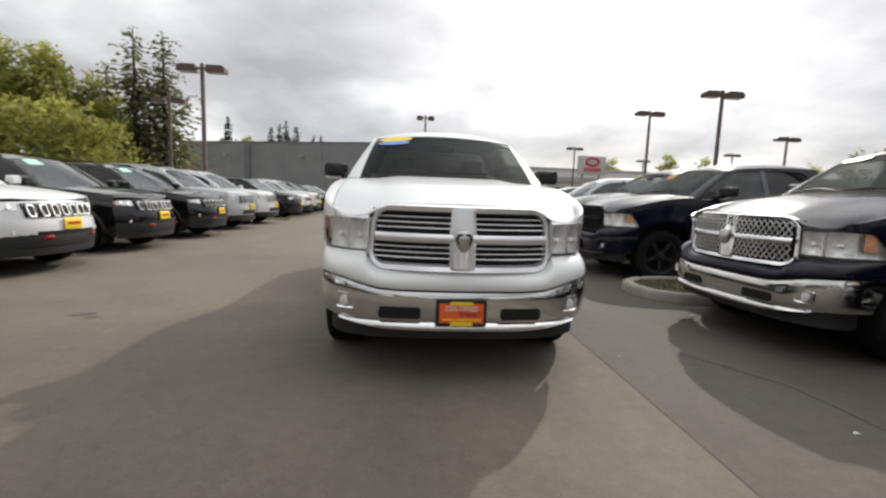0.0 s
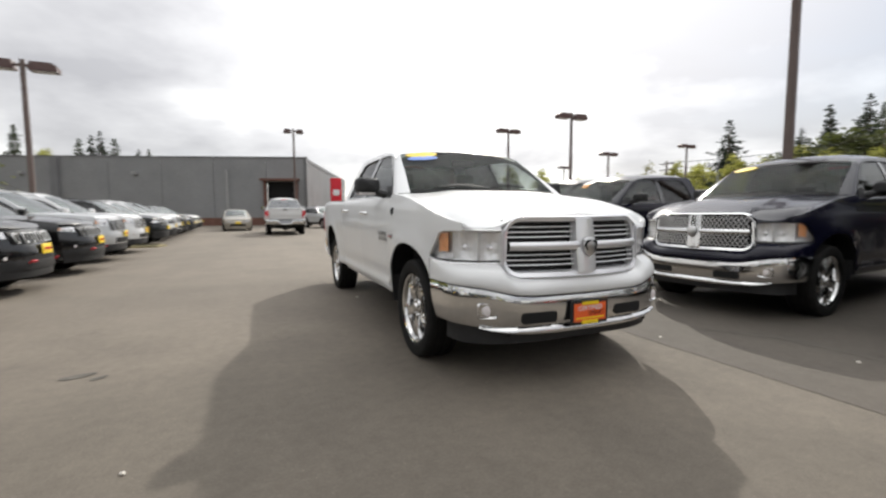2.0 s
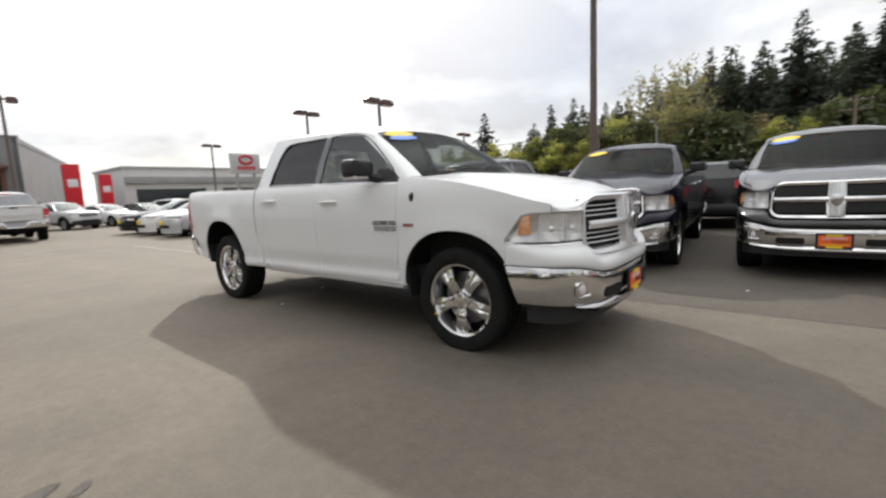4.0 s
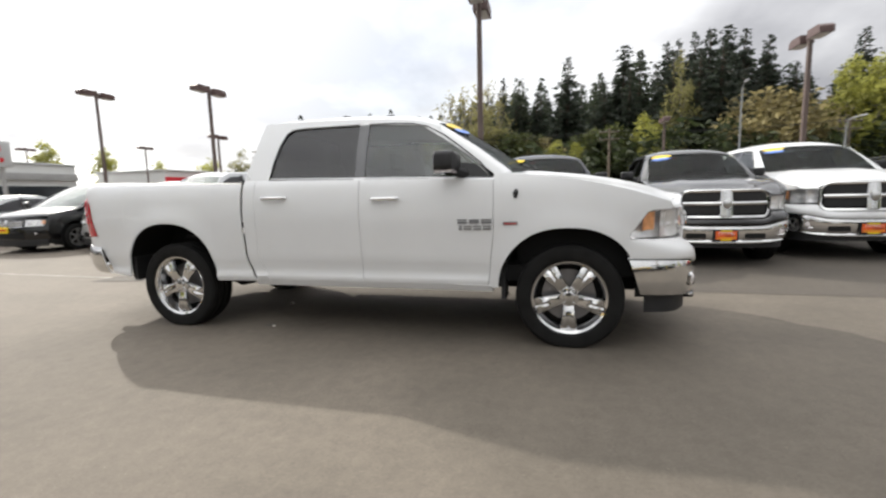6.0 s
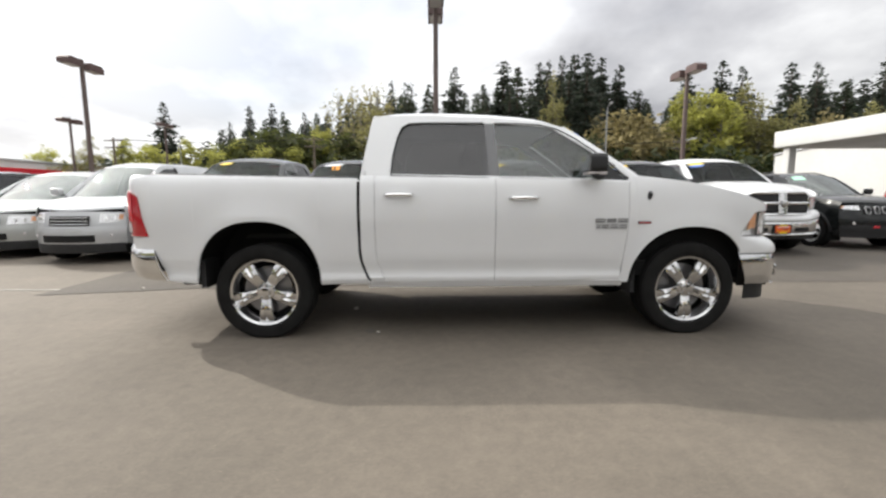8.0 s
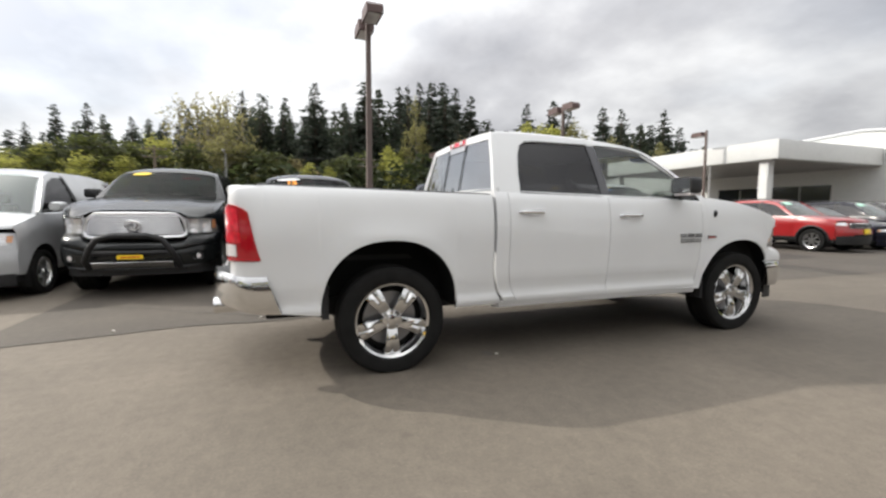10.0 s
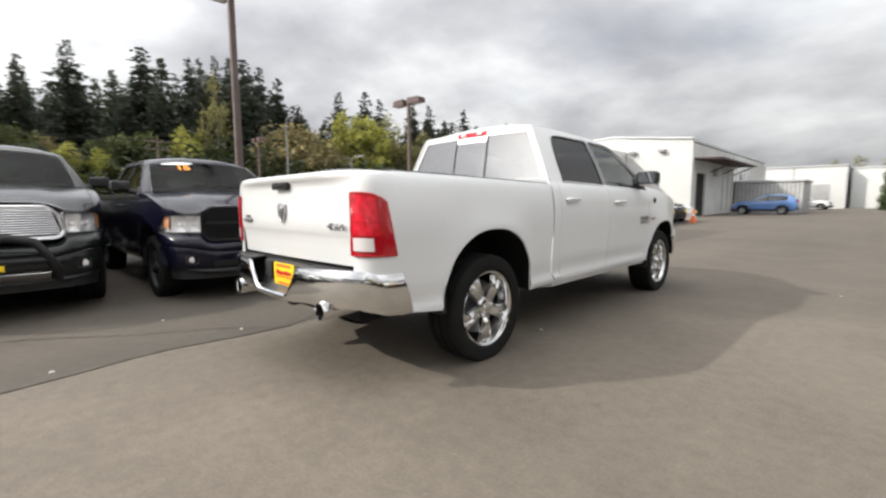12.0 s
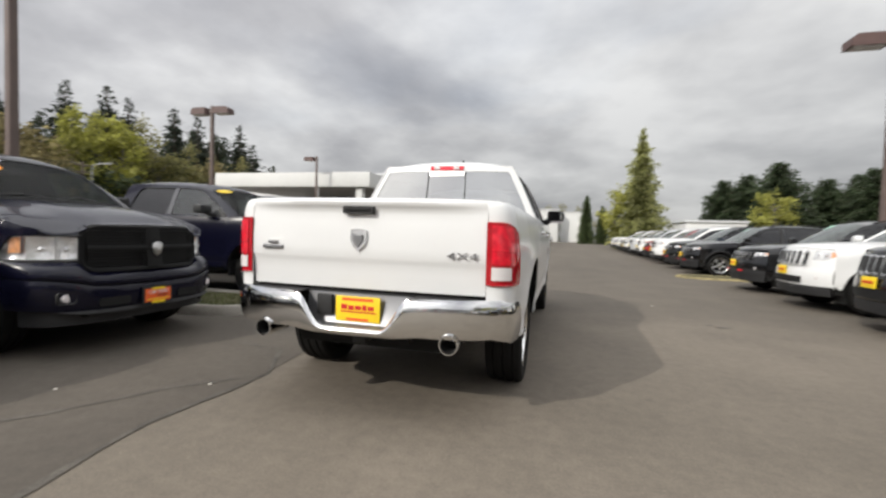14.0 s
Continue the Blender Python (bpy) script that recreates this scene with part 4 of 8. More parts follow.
    if slatted:
        for k in range(11):
            z = lerp(iz0, iz1, (k + 0.5) / 11)
            w = gw * (1 - 0.15 * (z - z0) / (z1 - z0)) - 0.055
            P("grille_slat", face_sheet(-w, w, z - 0.007, z + 0.007, -0.958, -0.60, 13, 3, 2.4, 0.004, 0.006), FRAMECHROME, grille)
        badge = P("badge", tube([(0.085 * math.cos(a), -0.985, (iz0 + iz1) / 2 + 0.055 * math.sin(a)) for a in [2 * math.pi * k / 24 for k in range(25)]], 0.010, 6), CHROME, grille, "chrome oval badge")
        P("badge_bar", tube([(0.035 * math.cos(a), -0.987, (iz0 + iz1) / 2 + 0.050 * math.sin(a)) for a in [2 * math.pi * k / 18 for k in range(19)]], 0.007, 6), CHROME, badge)
    else:
        cross = surround
        zc = (iz0 + iz1) / 2
        # cross: post and bar
        P("grille_post", loft([[(sx * wx, -0.985 + dy + lean(z), z) for sx, dy in ((-1, 0.06), (-0.9, 0.004), (-0.55, -0.012), (0.55, -0.012), (0.9, 0.004), (1, 0.06))] for z, wx in ((iz0 - 0.02, 0.088), (zc - 0.08, 0.090), (zc, 0.094), (zc + 0.06, 0.090), (iz1 + 0.02, 0.082))]), cross, grille)
        for s in (-1, 1):
            P("grille_crossbar", face_sheet(s * 0.06, s * (gw - 0.06), zc - 0.028, zc + 0.028, -0.962, -0.585, 9, 5, 2.4, 0.012), cross, grille)
        # head-shaped badge as a plain shield
        P("badge", loft([[(xx * k, -1.0 - dy, zc - 0.005 + zz * k) for xx, zz in ((-0.052, 0.045), (-0.02, 0.062), (0.02, 0.062), (0.052, 0.045), (0.058, 0.0), (0.036, -0.05), (0.0, -0.075), (-0.036, -0.05), (-0.058, 0.0))] for k, dy in ((1.0, -0.006), (0.95, 0.008), (0.6, 0.018))]), SATIN, grille, "metal shield badge")
        if style == "bars":
            for sg in (-1, 1):
                P("badge_shape", tube([(sg * 0.008, -1.019, zc + 0.034), (sg * 0.034, -1.016, zc + 0.030), (sg * 0.046, -1.010, zc + 0.004), (sg * 0.030, -1.014, zc - 0.030)], [0.006, 0.010, 0.010, 0.004], 6), GAP, grille)
        for s in (-1, 1):
            for lo, hi in ((iz0, zc - 0.026), (zc + 0.026, iz1)):
                if style == "bars":
                    for k in range(3):
                        z = lerp(lo, hi, (k + 1) / 4)
                        P("grille_bar", face_sheet(s * 0.065, s * (gw - 0.050 - 0.02 * (abs(z - zc) > 0.13)), z - 0.0035, z + 0.0035, -0.945 + lean(z), -0.585 + lean(z), 8, 3, 2.4, 0.003, 0.006), BRIGHTBAR, grille, "thin bright grille bar")
                elif style == "mesh":
                    bm = bmesh.new()
                    for k in range(-3, 14):
                        for sg in (-1, 1):
                            pts = []
                            for t in span(0, 1, 9):
                                z = lerp(lo, hi, t)
                                x = 0.07 + (k + sg * t * 2.0 + (2 if sg < 0 else 0)) * 0.045
                                if 0.066 < x < gw - 0.068:
                                    pts.append((s * x, fy(x) - 0.002, z))
                            if len(pts) > 2:
                                tube(pts, 0.006, 4, bm)
                    P("grille_mesh", bm, SATIN, grille, "woven metal grille mesh")
                elif style in ("hd", "framed"):
                    P("grille_insert", face_sheet(s * 0.075, s * (gw - 0.075), lo + 0.012, hi - 0.012, -0.94, -0.60, 8, 3, 2.4), TRIM, grille)
                else:
                    for k in range(5):
                        z = lerp(lo, hi, (k + 0.5) / 5)
                        P("grille_bar", face_sheet(s * 0.065, s * (gw - 0.065), z - 0.006, z + 0.006, -0.955, -0.60, 7, 3, 2.4, 0.004), UNDER, grille)
    # headlamps: bowl, reflector pockets, lens, amber
    for s in (-1, 1):
        hl = lambda t: table(t, (0, 0.602), (0.25, 0.69), (0.5, 0.778), (0.72, 0.853), (0.80, 0.885), (0.88, 0.912), (0.94, 0.935), (1, 0.951))
        hy = lambda t: LAMP_Y(hl(t))
        by = lambda t: hy(t) + 0.006
        top = lambda t: table(hy(t), (-0.83, 1.044), (-0.70, 1.050), (-0.62, 1.046), (-0.56, 1.044), (-0.53, 1.030), (-0.49, 0.975), (-0.415, 0.872))
        bot = lambda t: table(t, (0, 0.826), (0.5, 0.824), (0.85, 0.826), (0.94, 0.832), (1, 0.846))
        ts = span(0, 1, 27)
        yl = lambda t, v: lerp(by(t), hy(t), v)
        lamp = P("headlamp", sheet([[(s * (hl(t) - 0.022 - 0.016 * math.sin(math.pi * v)), yl(t, v) + 0.024 + 0.02 * math.sin(math.pi * v), lerp(bot(t), top(t), v)) for v in span(0, 1, 5)] for t in ts], 0.01), REFLECT, None, "clear headlamp with an amber corner")
        P("headlamp_bezel", tube([(s * hl(t), hy(t), top(t)) for t in ts] + [(s * hl(t), by(t), bot(t)) for t in ts[::-1]] + [(s * hl(0), hy(0), top(0))], 0.007, 5), TRIM if not hero else BOWL, lamp)
        on = lambda t, v, d: (s * (hl(t) - d * 0.6), yl(t, v) + d, lerp(bot(t), top(t), v))
        for t0, t1 in ((0.03, 0.36), (0.40, 0.76)):
            # a deep reflector pocket with facets, and the bulb's shield in it
            cols = []
            for k in range(7):
                t = lerp(t0, t1, k / 6)
                deep = 0.030 * math.sin(math.pi * k / 6) + (0.006 if k % 2 else 0.0)
                cols.append([on(t, v, 0.006 + deep * (0.3 + 0.7 * math.sin(math.pi * v))) for v in (0.06, 0.28, 0.5, 0.72, 0.94)])
            P("reflector_pocket", sheet(cols, 0.004), BOWL, lamp, "bright faceted reflector")
            c = Vector(on((t0 + t1) / 2, 0.48, 0.014))
            P("bulb_shield", lathe([(-0.010, 0.001), (-0.006, 0.014), (0.012, 0.020)], c, 16, "y"), BOWL, lamp)
        P("lamp_divider", sheet([[on(t, v, 0.004) for v in span(0.04, 0.96, 5)] for t in (0.372, 0.388)], 0.012), BOWL, lamp)
        P("lamp_floor", sheet([[on(t, v, 0.002) for v in (0.02, 0.09)] for t in span(0.02, 0.97, 10)], 0.006), TRIM, lamp)
        # bright cheek from the lamp to the grille's frame
        P("grille_cheek", sheet([[(s * (0.606 - 0.03 * (z - 0.80)), -0.842, z), (s * (0.612 - 0.09 * (z - 0.80)), fy(0.60) + 0.02 + lean(z), z)] for z in span(0.80, 1.06, 6)], 0.006), surround, lamp)
        P("turn_lamp", sheet([[on(t, v, 0.010) for v in (0.34, 0.5, 0.75, 0.93)] for t in span(0.81, 0.900, 8)], 0.008), AMBER, lamp, "amber turn lamp")
        P("lamp_lens", sheet([[(s * (hl(t) + 0.004), yl(t, v) - 0.006, lerp(bot(t), top(t), v)) for v in span(0, 1, 4)] for t in ts], 0.004), LENS, lamp).visible_shadow = False
        # the fender flows over the lamp to the hood's edge
        rows = []
        for x in span(0.602, table(-0.705, *[(LAMP_Y(q), q) for q in span(0.60, 0.951, 60)]), 14):
            y = LAMP_Y(x)
            foot = Vector((x, y, table(x, (0.60, 1.044), (0.83, 1.050))))
            hd = Vector((x, hood_front(x) + 0.003, hood_nose(x) - 0.001))
            w = min(1.0, max(0.0, (x - 0.66) / 0.16)) ** 1.6
            sh = hd.lerp(Vector((truck_x(-0.705, hood_side(-0.705)), -0.705, hood_side(-0.705))), w)
            rows.append([(s * p.x, p.y, p.z) for p in (foot, foot.lerp(sh, 0.35) + Vector((0.004, -0.004, 0)) * w, foot.lerp(sh, 0.7) + Vector((0.004, -0.003, 0)) * w, sh, sh.lerp(hd, 0.5) + Vector((0, 0, 0.003)) * w, hd)])
        P("fender_brow", sheet(rows, 0.008), paint)
        # small closing piece between the brow, the fender's top and the hood
        P("fender_tip", sheet([[(s * 0.815, -0.708, 1.085), (s * 0.80, -0.70, 1.080)], [(s * 0.838, -0.655, 1.105), (s * 0.825, -0.655, 1.095)]], 0.006), paint)
    # bumper
    chrome = bumper is CHROME
    bz0 = lambda x: table(abs(x), (0, 0.398), (0.5, 0.400), (0.75, 0.408), (0.97, 0.430))
    bmp = P("front_bumper", wrapped(FRONT_PLAN, 1.0, bz0, bz1, 65, 11, 0.004, 0.016, 0.004, 0.012, 0.012, -0.085), bumper, None, "chrome front bumper" if chrome else "painted front bumper")
    P("bumper_lip", wrapped(FRONT_PLAN, 0.70, lambda x: 0.355 + 0.055 * (abs(x) / 0.79) ** 4, lambda x: 0.404 + 0.012 * (abs(x) / 0.79) ** 4, 41, 5, 0.004, -0.016, 0.004, 0.012, 0.006), bumper if chrome else TRIM, bmp)
    P("air_dam", wrapped(FRONT_PLAN, 0.94, lambda x: 0.285, lambda x: 0.42, 31, 3, 0.07), TRIM, bmp)
    P("bumper_back", wrapped(FRONT_PLAN, 0.97, lambda x: 0.40, lambda x: 0.66, 25, 3, 0.075), UNDER, bmp)
    bmy = lambda x: spline(table(x, (0, 0), (0.36, 0.3), (0.58, 0.5), (0.735, 0.65), (0.855, 0.78), (0.922, 0.88)), FRONT_PLAN)[1]
    for s in (-1, 1):
        slot = [[(s * xx, bmy(xx) - dy, zz) for xx, zz in rounded(0.255, 0.520, 0.430, 0.505, 0.022)] for dy in (-0.004, 0.005)]
        P("bumper_slot", loft(slot), GAP, bmp, "dark bumper opening")
        fx = 0.735
        fyy = bmy(fx) + 0.008
        fog = P("fog_lamp", loft([[(s * (fx + xx * k), fyy + dy + 0.45 * xx, 0.525 + zz * k) for xx, zz in rounded(-0.055, 0.055, -0.045, 0.045, 0.02)] for k, dy in ((1.15, 0.0), (1.1, -0.014), (0.9, -0.006), (0.7, 0.014))]), CHROME if chrome else TRIM, bmp, "round fog lamp")
        P("fog_lens", lathe([(fyy - 0.02, 0.001), (fyy - 0.012, 0.034), (fyy + 0.01, 0.036)], (s * fx, 0, 0.525), 16, "y"), CLEARWHITE, fog)
        P("tow_hook", tube([(s * 0.60, -0.86, 0.36), (s * 0.60, -0.93, 0.36), (s * 0.60, -0.93, 0.39)], 0.012, 6), UNDER, bmp)
    if plate:
        front_plate(P, bmp, *plate)
    if bull_bar:
        bar = P("bull_bar", tube([(-0.52, -0.94, 0.40), (-0.52, -1.06, 0.50), (-0.44, -1.12, 0.66), (-0.36, -1.13, 0.78), (-0.20, -1.13, 0.82), (0.20, -1.13, 0.82), (0.36, -1.13, 0.78), (0.44, -1.12, 0.66), (0.52, -1.06, 0.50), (0.52, -0.94, 0.40)], 0.038, 10), TRIM, None, "black tubular bull bar")
        P("bull_bar_tube", tube([(-0.44, -1.10, 0.60), (0.44, -1.10, 0.60)], 0.028, 8), TRIM, bar)
        P("skid_plate", sheet([[(x, -1.05, 0.47), (x, -1.00, 0.40), (x, -0.90, 0.36)] for x in span(-0.46, 0.46, 5)], 0.008), SATIN, bar, "drilled metal skid plate")
        pl = P("licence_plate", nbox(-0.145, 0.145, -1.142, -1.134, 0.520, 0.575, 0.003), YELLOW, bar, "narrow yellow dealer plate")
        P("plate_lettering", bars(bmesh.new(), -0.11, 0.11, 0.538, 0.558, 7, -1.143, 0.004), REDINK, pl)


def front_plate(P, par, kind, z=0.480, y=-1.012):
    """A dealer's plate in a black holder; its unreadable writing as bars."""
    pl = P("licence_plate", loft([[(xx, y + dy, z + zz) for xx, zz in rounded(-0.16, 0.16, -0.084, 0.084, 0.012)] for dy in (0.012, 0.0)]), TRIM, par, "dealer plate in a black holder")
    if kind == "orange":
        P("plate_face", nbox(-0.138, 0.138, y - 0.005, y - 0.001, z - 0.062, z + 0.062), ORANGE, pl)
        P("plate_band", nbox(-0.07, 0.07, y - 0.008, y - 0.004, z + 0.052, z + 0.074), YELLOW, pl)
        P("plate_band", nbox(-0.07, 0.07, y - 0.008, y - 0.004, z - 0.080, z - 0.055), YELLOW, pl)
        text_part("plate_lettering", "CERTIFIED", 0.046, pose(0, y - 0.007, z + 0.028, 90, 0, 0), WHITEST, pl, 0.001)
        text_part("plate_lettering", "SMART", 0.046, pose(0.055, y - 0.007, z - 0.008, 90, 0, 0), mat_dark_red(), pl, 0.001)
        P("plate_stripe", nbox(-0.12, 0.12, y - 0.007, y - 0.004, z - 0.045, z - 0.035), YELLOW, pl)
    else:
        P("plate_face", nbox(-0.145, 0.145, y - 0.005, y - 0.001, z - 0.070, z + 0.070), YELLOW, pl)
        bm = bars(bmesh.new(), -0.11, 0.11, z - 0.012, z + 0.022, 7, y - 0.006, 0.004)
        P("plate_lettering", bm, REDINK, pl)


DARKRED = []


def mat_dark_red():
    if not DARKRED:
        DARKRED.append(mat("dark_red_lettering", (0.16, 0.012, 0.01), 0.5))
    return DARKRED[0]


def pickup_tail(T, P, paint, bumper, hero):
    """Tailgate, lamps, rear bumper, exhaust."""
    ty = lambda x, z: 4.665 - 0.025 * (x / 0.8) ** 2 + 0.018 * math.sin(math.pi * min(1, max(0, (z - 0.80) / 0.56))) + (1 - 0.92 * min(1.0, abs(x) / 0.793) ** 5) * table(z, (1.27, 0.0), (1.30, 0.004), (1.325, 0.030), (1.345, 0.034), (1.36, 0.024)) - table(z, (0.955, 0.012), (1.00, 0.0))
    gate = P("tailgate", sheet([[(x, ty(x, z), z) for z in (0.80, 0.84, 0.90, 0.955, 0.972, 0.985, 1.00, 1.06, 1.14, 1.22, 1.27, 1.295, 1.315, 1.325, 1.345, 1.358)] + [(x, 4.675 - 0.035 * (abs(x) / 0.8) ** 5, 1.366 - 0.006 * (x / 0.8) ** 4), (x, 4.62, 1.372 - 0.008 * (x / 0.8) ** 4), (x, 4.57, 1.362)] for x in span(-0.796, 0.796, 25)], 0.012), paint, None, "white tailgate" if hero else "")
    P("tailgate_back", nbox(-0.80, 0.80, 4.55, 4.60, 0.80, 1.35), paint, gate)
    P("bed_end_seal", nbox(-0.92, 0.92, 4.40, 4.43, 0.62, 1.30), GAP)
    hd = P("tailgate_handle", loft([[(xx * k, 4.700 + dy, 1.292 + zz * k) for xx, zz in rounded(-0.105, 0.105, -0.024, 0.024, 0.012)] for k, dy in ((1.0, -0.02), (1.0, 0.006), (0.93, 0.012))]), TRIM, gate, "black tailgate handle")
    P("handle_pull", nbox(-0.085, 0.085, 4.70, 4.722, 1.285, 1.303, 0.006), GAP, hd)
    if hero:
        em = P("badge", loft([[(xx * k * 0.84, 4.690 + dy, 1.112 + zz * k * 0.88) for xx, zz in ((-0.062, 0.068), (0.0, 0.078), (0.062, 0.068), (0.066, 0.0), (0.045, -0.05), (0.0, -0.085), (-0.045, -0.05), (-0.066, 0.0))] for k, dy in ((1, 0), (0.96, 0.010), (0.86, 0.010), (0.82, 0.004))]), FRAMECHROME, gate, "grey metal shield badge")
        P("badge_shape", loft([[(xx * k * 0.84, 4.698 + dy, 1.109 + zz * k * 0.88) for xx, zz in ((-0.040, 0.046), (-0.014, 0.034), (0.014, 0.034), (0.040, 0.046), (0.044, 0.004), (0.026, -0.03), (0.0, -0.058), (-0.026, -0.03), (-0.044, 0.004))] for k, dy in ((1, 0), (0.85, 0.008))]), GREYBAR, em)
        text_part("lettering", "4X4", 0.082, pose(-0.657, 4.676, 1.030, 90, 0, 180) @ Matrix.Diagonal((1.35, 0.72, 1, 1)), GREYBAR, gate, 0.0025, "chrome 4x4 lettering")
        bm = nbox(0.55, 0.70, 4.672, 4.684, 1.035, 1.060, 0.004)
        box(bm, 0.59, 0.66, 4.672, 4.684, 1.066, 1.088, 0.004)
        P("badge", bm, GREYBAR, gate, "small chrome model badge")
    for s in (-1, 1):
        lx = lambda t: s * (0.800 + 0.158 * math.sin(t * math.pi / 2) ** 0.85)
        ly = lambda t: 4.430 + 0.228 * math.cos(t * math.pi / 2) ** 0.75
        lt = lambda t, v: t * lerp(0.965, 0.80, v ** 0.9)         # the lamp's forward edge leans back to the top
        cx = lambda t, z: abs(lx(t)) + lerp(0, truck_x(4.43, z) - 0.958, t ** 2)
        lz = lambda t, v: lerp(0.872 - 0.004 * t, 1.232 - 0.052 * t ** 4, v)
        face = lambda t, v, d: (s * (cx(lt(t, v), lz(t, v)) + d * (0.3 + 0.7 * t)), ly(lt(t, v)) + d * (1 - 0.5 * t), lz(t, v))
        P("bed_corner", sheet([[(s * cx(t, z), ly(t) - 0.006 * (1 - t), z) for z in span(0.74, 1.27, 9)] + [(s * (cx(t, z) - e * (1 - t * t)), ly(t) - 0.006 - e, z) for z, e in ((1.30, 0.002), (1.325, 0.004 + 0.006 * t), (1.345, 0.008 + 0.014 * t), (1.358, 0.018 + 0.022 * t))] for t in span(0, 1, 17)], 0.008), paint)
        P("corner_cap", sheet([[(s * (cx(t, 1.356) - e * (1 - t * t)), ly(t) - 0.006 - e, 1.3575), (s * 0.796, lerp(4.615, 4.43, t), 1.363)] for t in span(0, 1, 13) for e in (0.018 + 0.022 * t,)], 0.006), paint)
        lamp = P("tail_lamp", sheet([[face(t, v, 0.008) for v in span(0, 1, 8)] for t in span(0, 1, 12)], 0.02), REDDARK, None, "red tail lamp with a clear reversing light")
        for v0, v1, mm, nm in ((0.55, 0.96, REDLENS, "upper_lens"), (0.33, 0.537, REDLENS, "middle_lens"), (0.08, 0.29, CLEARWHITE, "reversing_lens")):
            P(nm, sheet([[face(t, v, 0.015) for v in span(v0, v1, 4)] for t in span(0.08, 0.60 if mm is CLEARWHITE else 0.74, 7)], 0.006), mm, lamp)
        P("lamp_rim", tube([face(t, 1, 0.006) for t in span(0, 1, 8)] + [face(1, v, 0.006) for v in span(0.9, 0, 6)] + [face(t, 0, 0.006) for t in span(0.9, 0, 8)] + [face(0, 1, 0.006)], 0.006, 5), REDDARK, lamp)
        P("tailgate_joint", nbox(s * 0.7955, s * 0.7995, 4.58, 4.640, 0.80, 1.30), GAP)
    # step bumper with a low middle for the plate
    top = lambda x: table(abs(x), (0, 0.578), (0.19, 0.578), (0.225, 0.592), (0.26, 0.635), (0.315, 0.730), (0.345, 0.765), (0.40, 0.778), (0.80, 0.786), (0.90, 0.782), (0.95, 0.764), (0.98, 0.757))
    bot = lambda x: table(abs(x), (0, 0.528), (0.26, 0.532), (0.42, 0.552), (0.86, 0.556), (0.94, 0.530), (0.98, 0.500))
    bmp = P("rear_bumper", wrapped(REAR_PLAN, 1.0, bot, top, 97, 11, 0.006, 0.008, 0.008, 0.010, 0.014, -0.085), bumper, None, "chrome rear step bumper" if bumper is CHROME else "")
    for s in (-1, 1):
        P("step_pad", sheet([[(s * x, spline(table(x, (0.36, 0.35), (0.57, 0.55), (0.73, 0.7), (0.86, 0.83), (0.932, 0.92)), REAR_PLAN)[1] - 0.012, 0.776), (s * x, 4.60, 0.782)] for x in span(0.37, 0.92, 8)], 0.010), TRIM, bmp)
    P("plate_recess", sheet([[(x, 4.655, 0.775), (x, 4.668, 0.68), (x, 4.70, 0.585), (x, 4.775, 0.560)] for x in span(-0.36, 0.36, 9)], 0.008), GREYBAR, bmp)
    P("bumper_beam", nbox(-0.70, 0.70, 4.52, 4.64, 0.56, 0.76, 0.01), UNDER, bmp)
    P("step_plate", nbox(-0.36, 0.36, 4.60, 4.665, 0.772, 0.782), TRIM, bmp)
    if hero:
        y = 4.705
        pl = P("licence_plate", nbox(-0.160, 0.140, y - 0.01, y, 0.600, 0.757, 0.004), YELLOW, None, "yellow dealer plate with red script")
        bm = bmesh.new()
        for k, (x0, x1) in enumerate(((0.115, 0.075), (0.065, 0.03), (0.02, -0.02), (-0.03, -0.055), (-0.065, -0.105))):
            box(bm, x1 - 0.015, x0 - 0.015, y, y + 0.004, 0.676 - 0.004 * (k % 2), 0.700 + 0.006 * (k % 3 == 0))
        box(bm, -0.135, 0.105, y, y + 0.003, 0.657, 0.664)
        P("plate_lettering", bm, REDINK, pl)
        P("plate_band", nbox(-0.115, 0.095, y, y + 0.003, 0.730, 0.747), ORANGE, pl)
        P("plate_band", nbox(-0.085, 0.065, y, y + 0.003, 0.608, 0.622), ORANGE, pl)
        P("step_tread", nbox(0.165, 0.27, 4.68, 4.712, 0.63, 0.762, 0.008), TRIM, bmp)
    for s in (-1, 1):
        tip = P("exhaust_tip", lathe([(4.50, 0.036), (4.53, 0.048), (4.772, 0.058), (4.780, 0.056), (4.780, 0.050), (4.772, 0.048), (4.60, 0.044), (4.51, 0.034)], (s * 0.615, 0, 0.528), 28, "y", closed=True), CHROME, None, "round chrome exhaust tip")
        P("exhaust_bore", lathe([(4.768, 0.0465), (4.66, 0.0438), (4.655, 0.002), (4.650, 0.002), (4.652, 0.0432)], (s * 0.615, 0, 0.528), 24, "y", closed=True), UNDER, tip)
        P("exhaust_pipe", tube([(s * 0.615, 4.58, 0.535), (s * 0.60, 4.2, 0.52), (s * 0.35, 3.9, 0.50)], 0.034, 8), UNDER)
    hitch = P("tow_hitch", nbox(-0.30, 0.30, 4.48, 4.56, 0.45, 0.53, 0.01), UNDER)
    P("receiver", nbox(-0.045, 0.045, 4.50, 4.66, 0.455, 0.545, 0.008), TRIM, hitch)

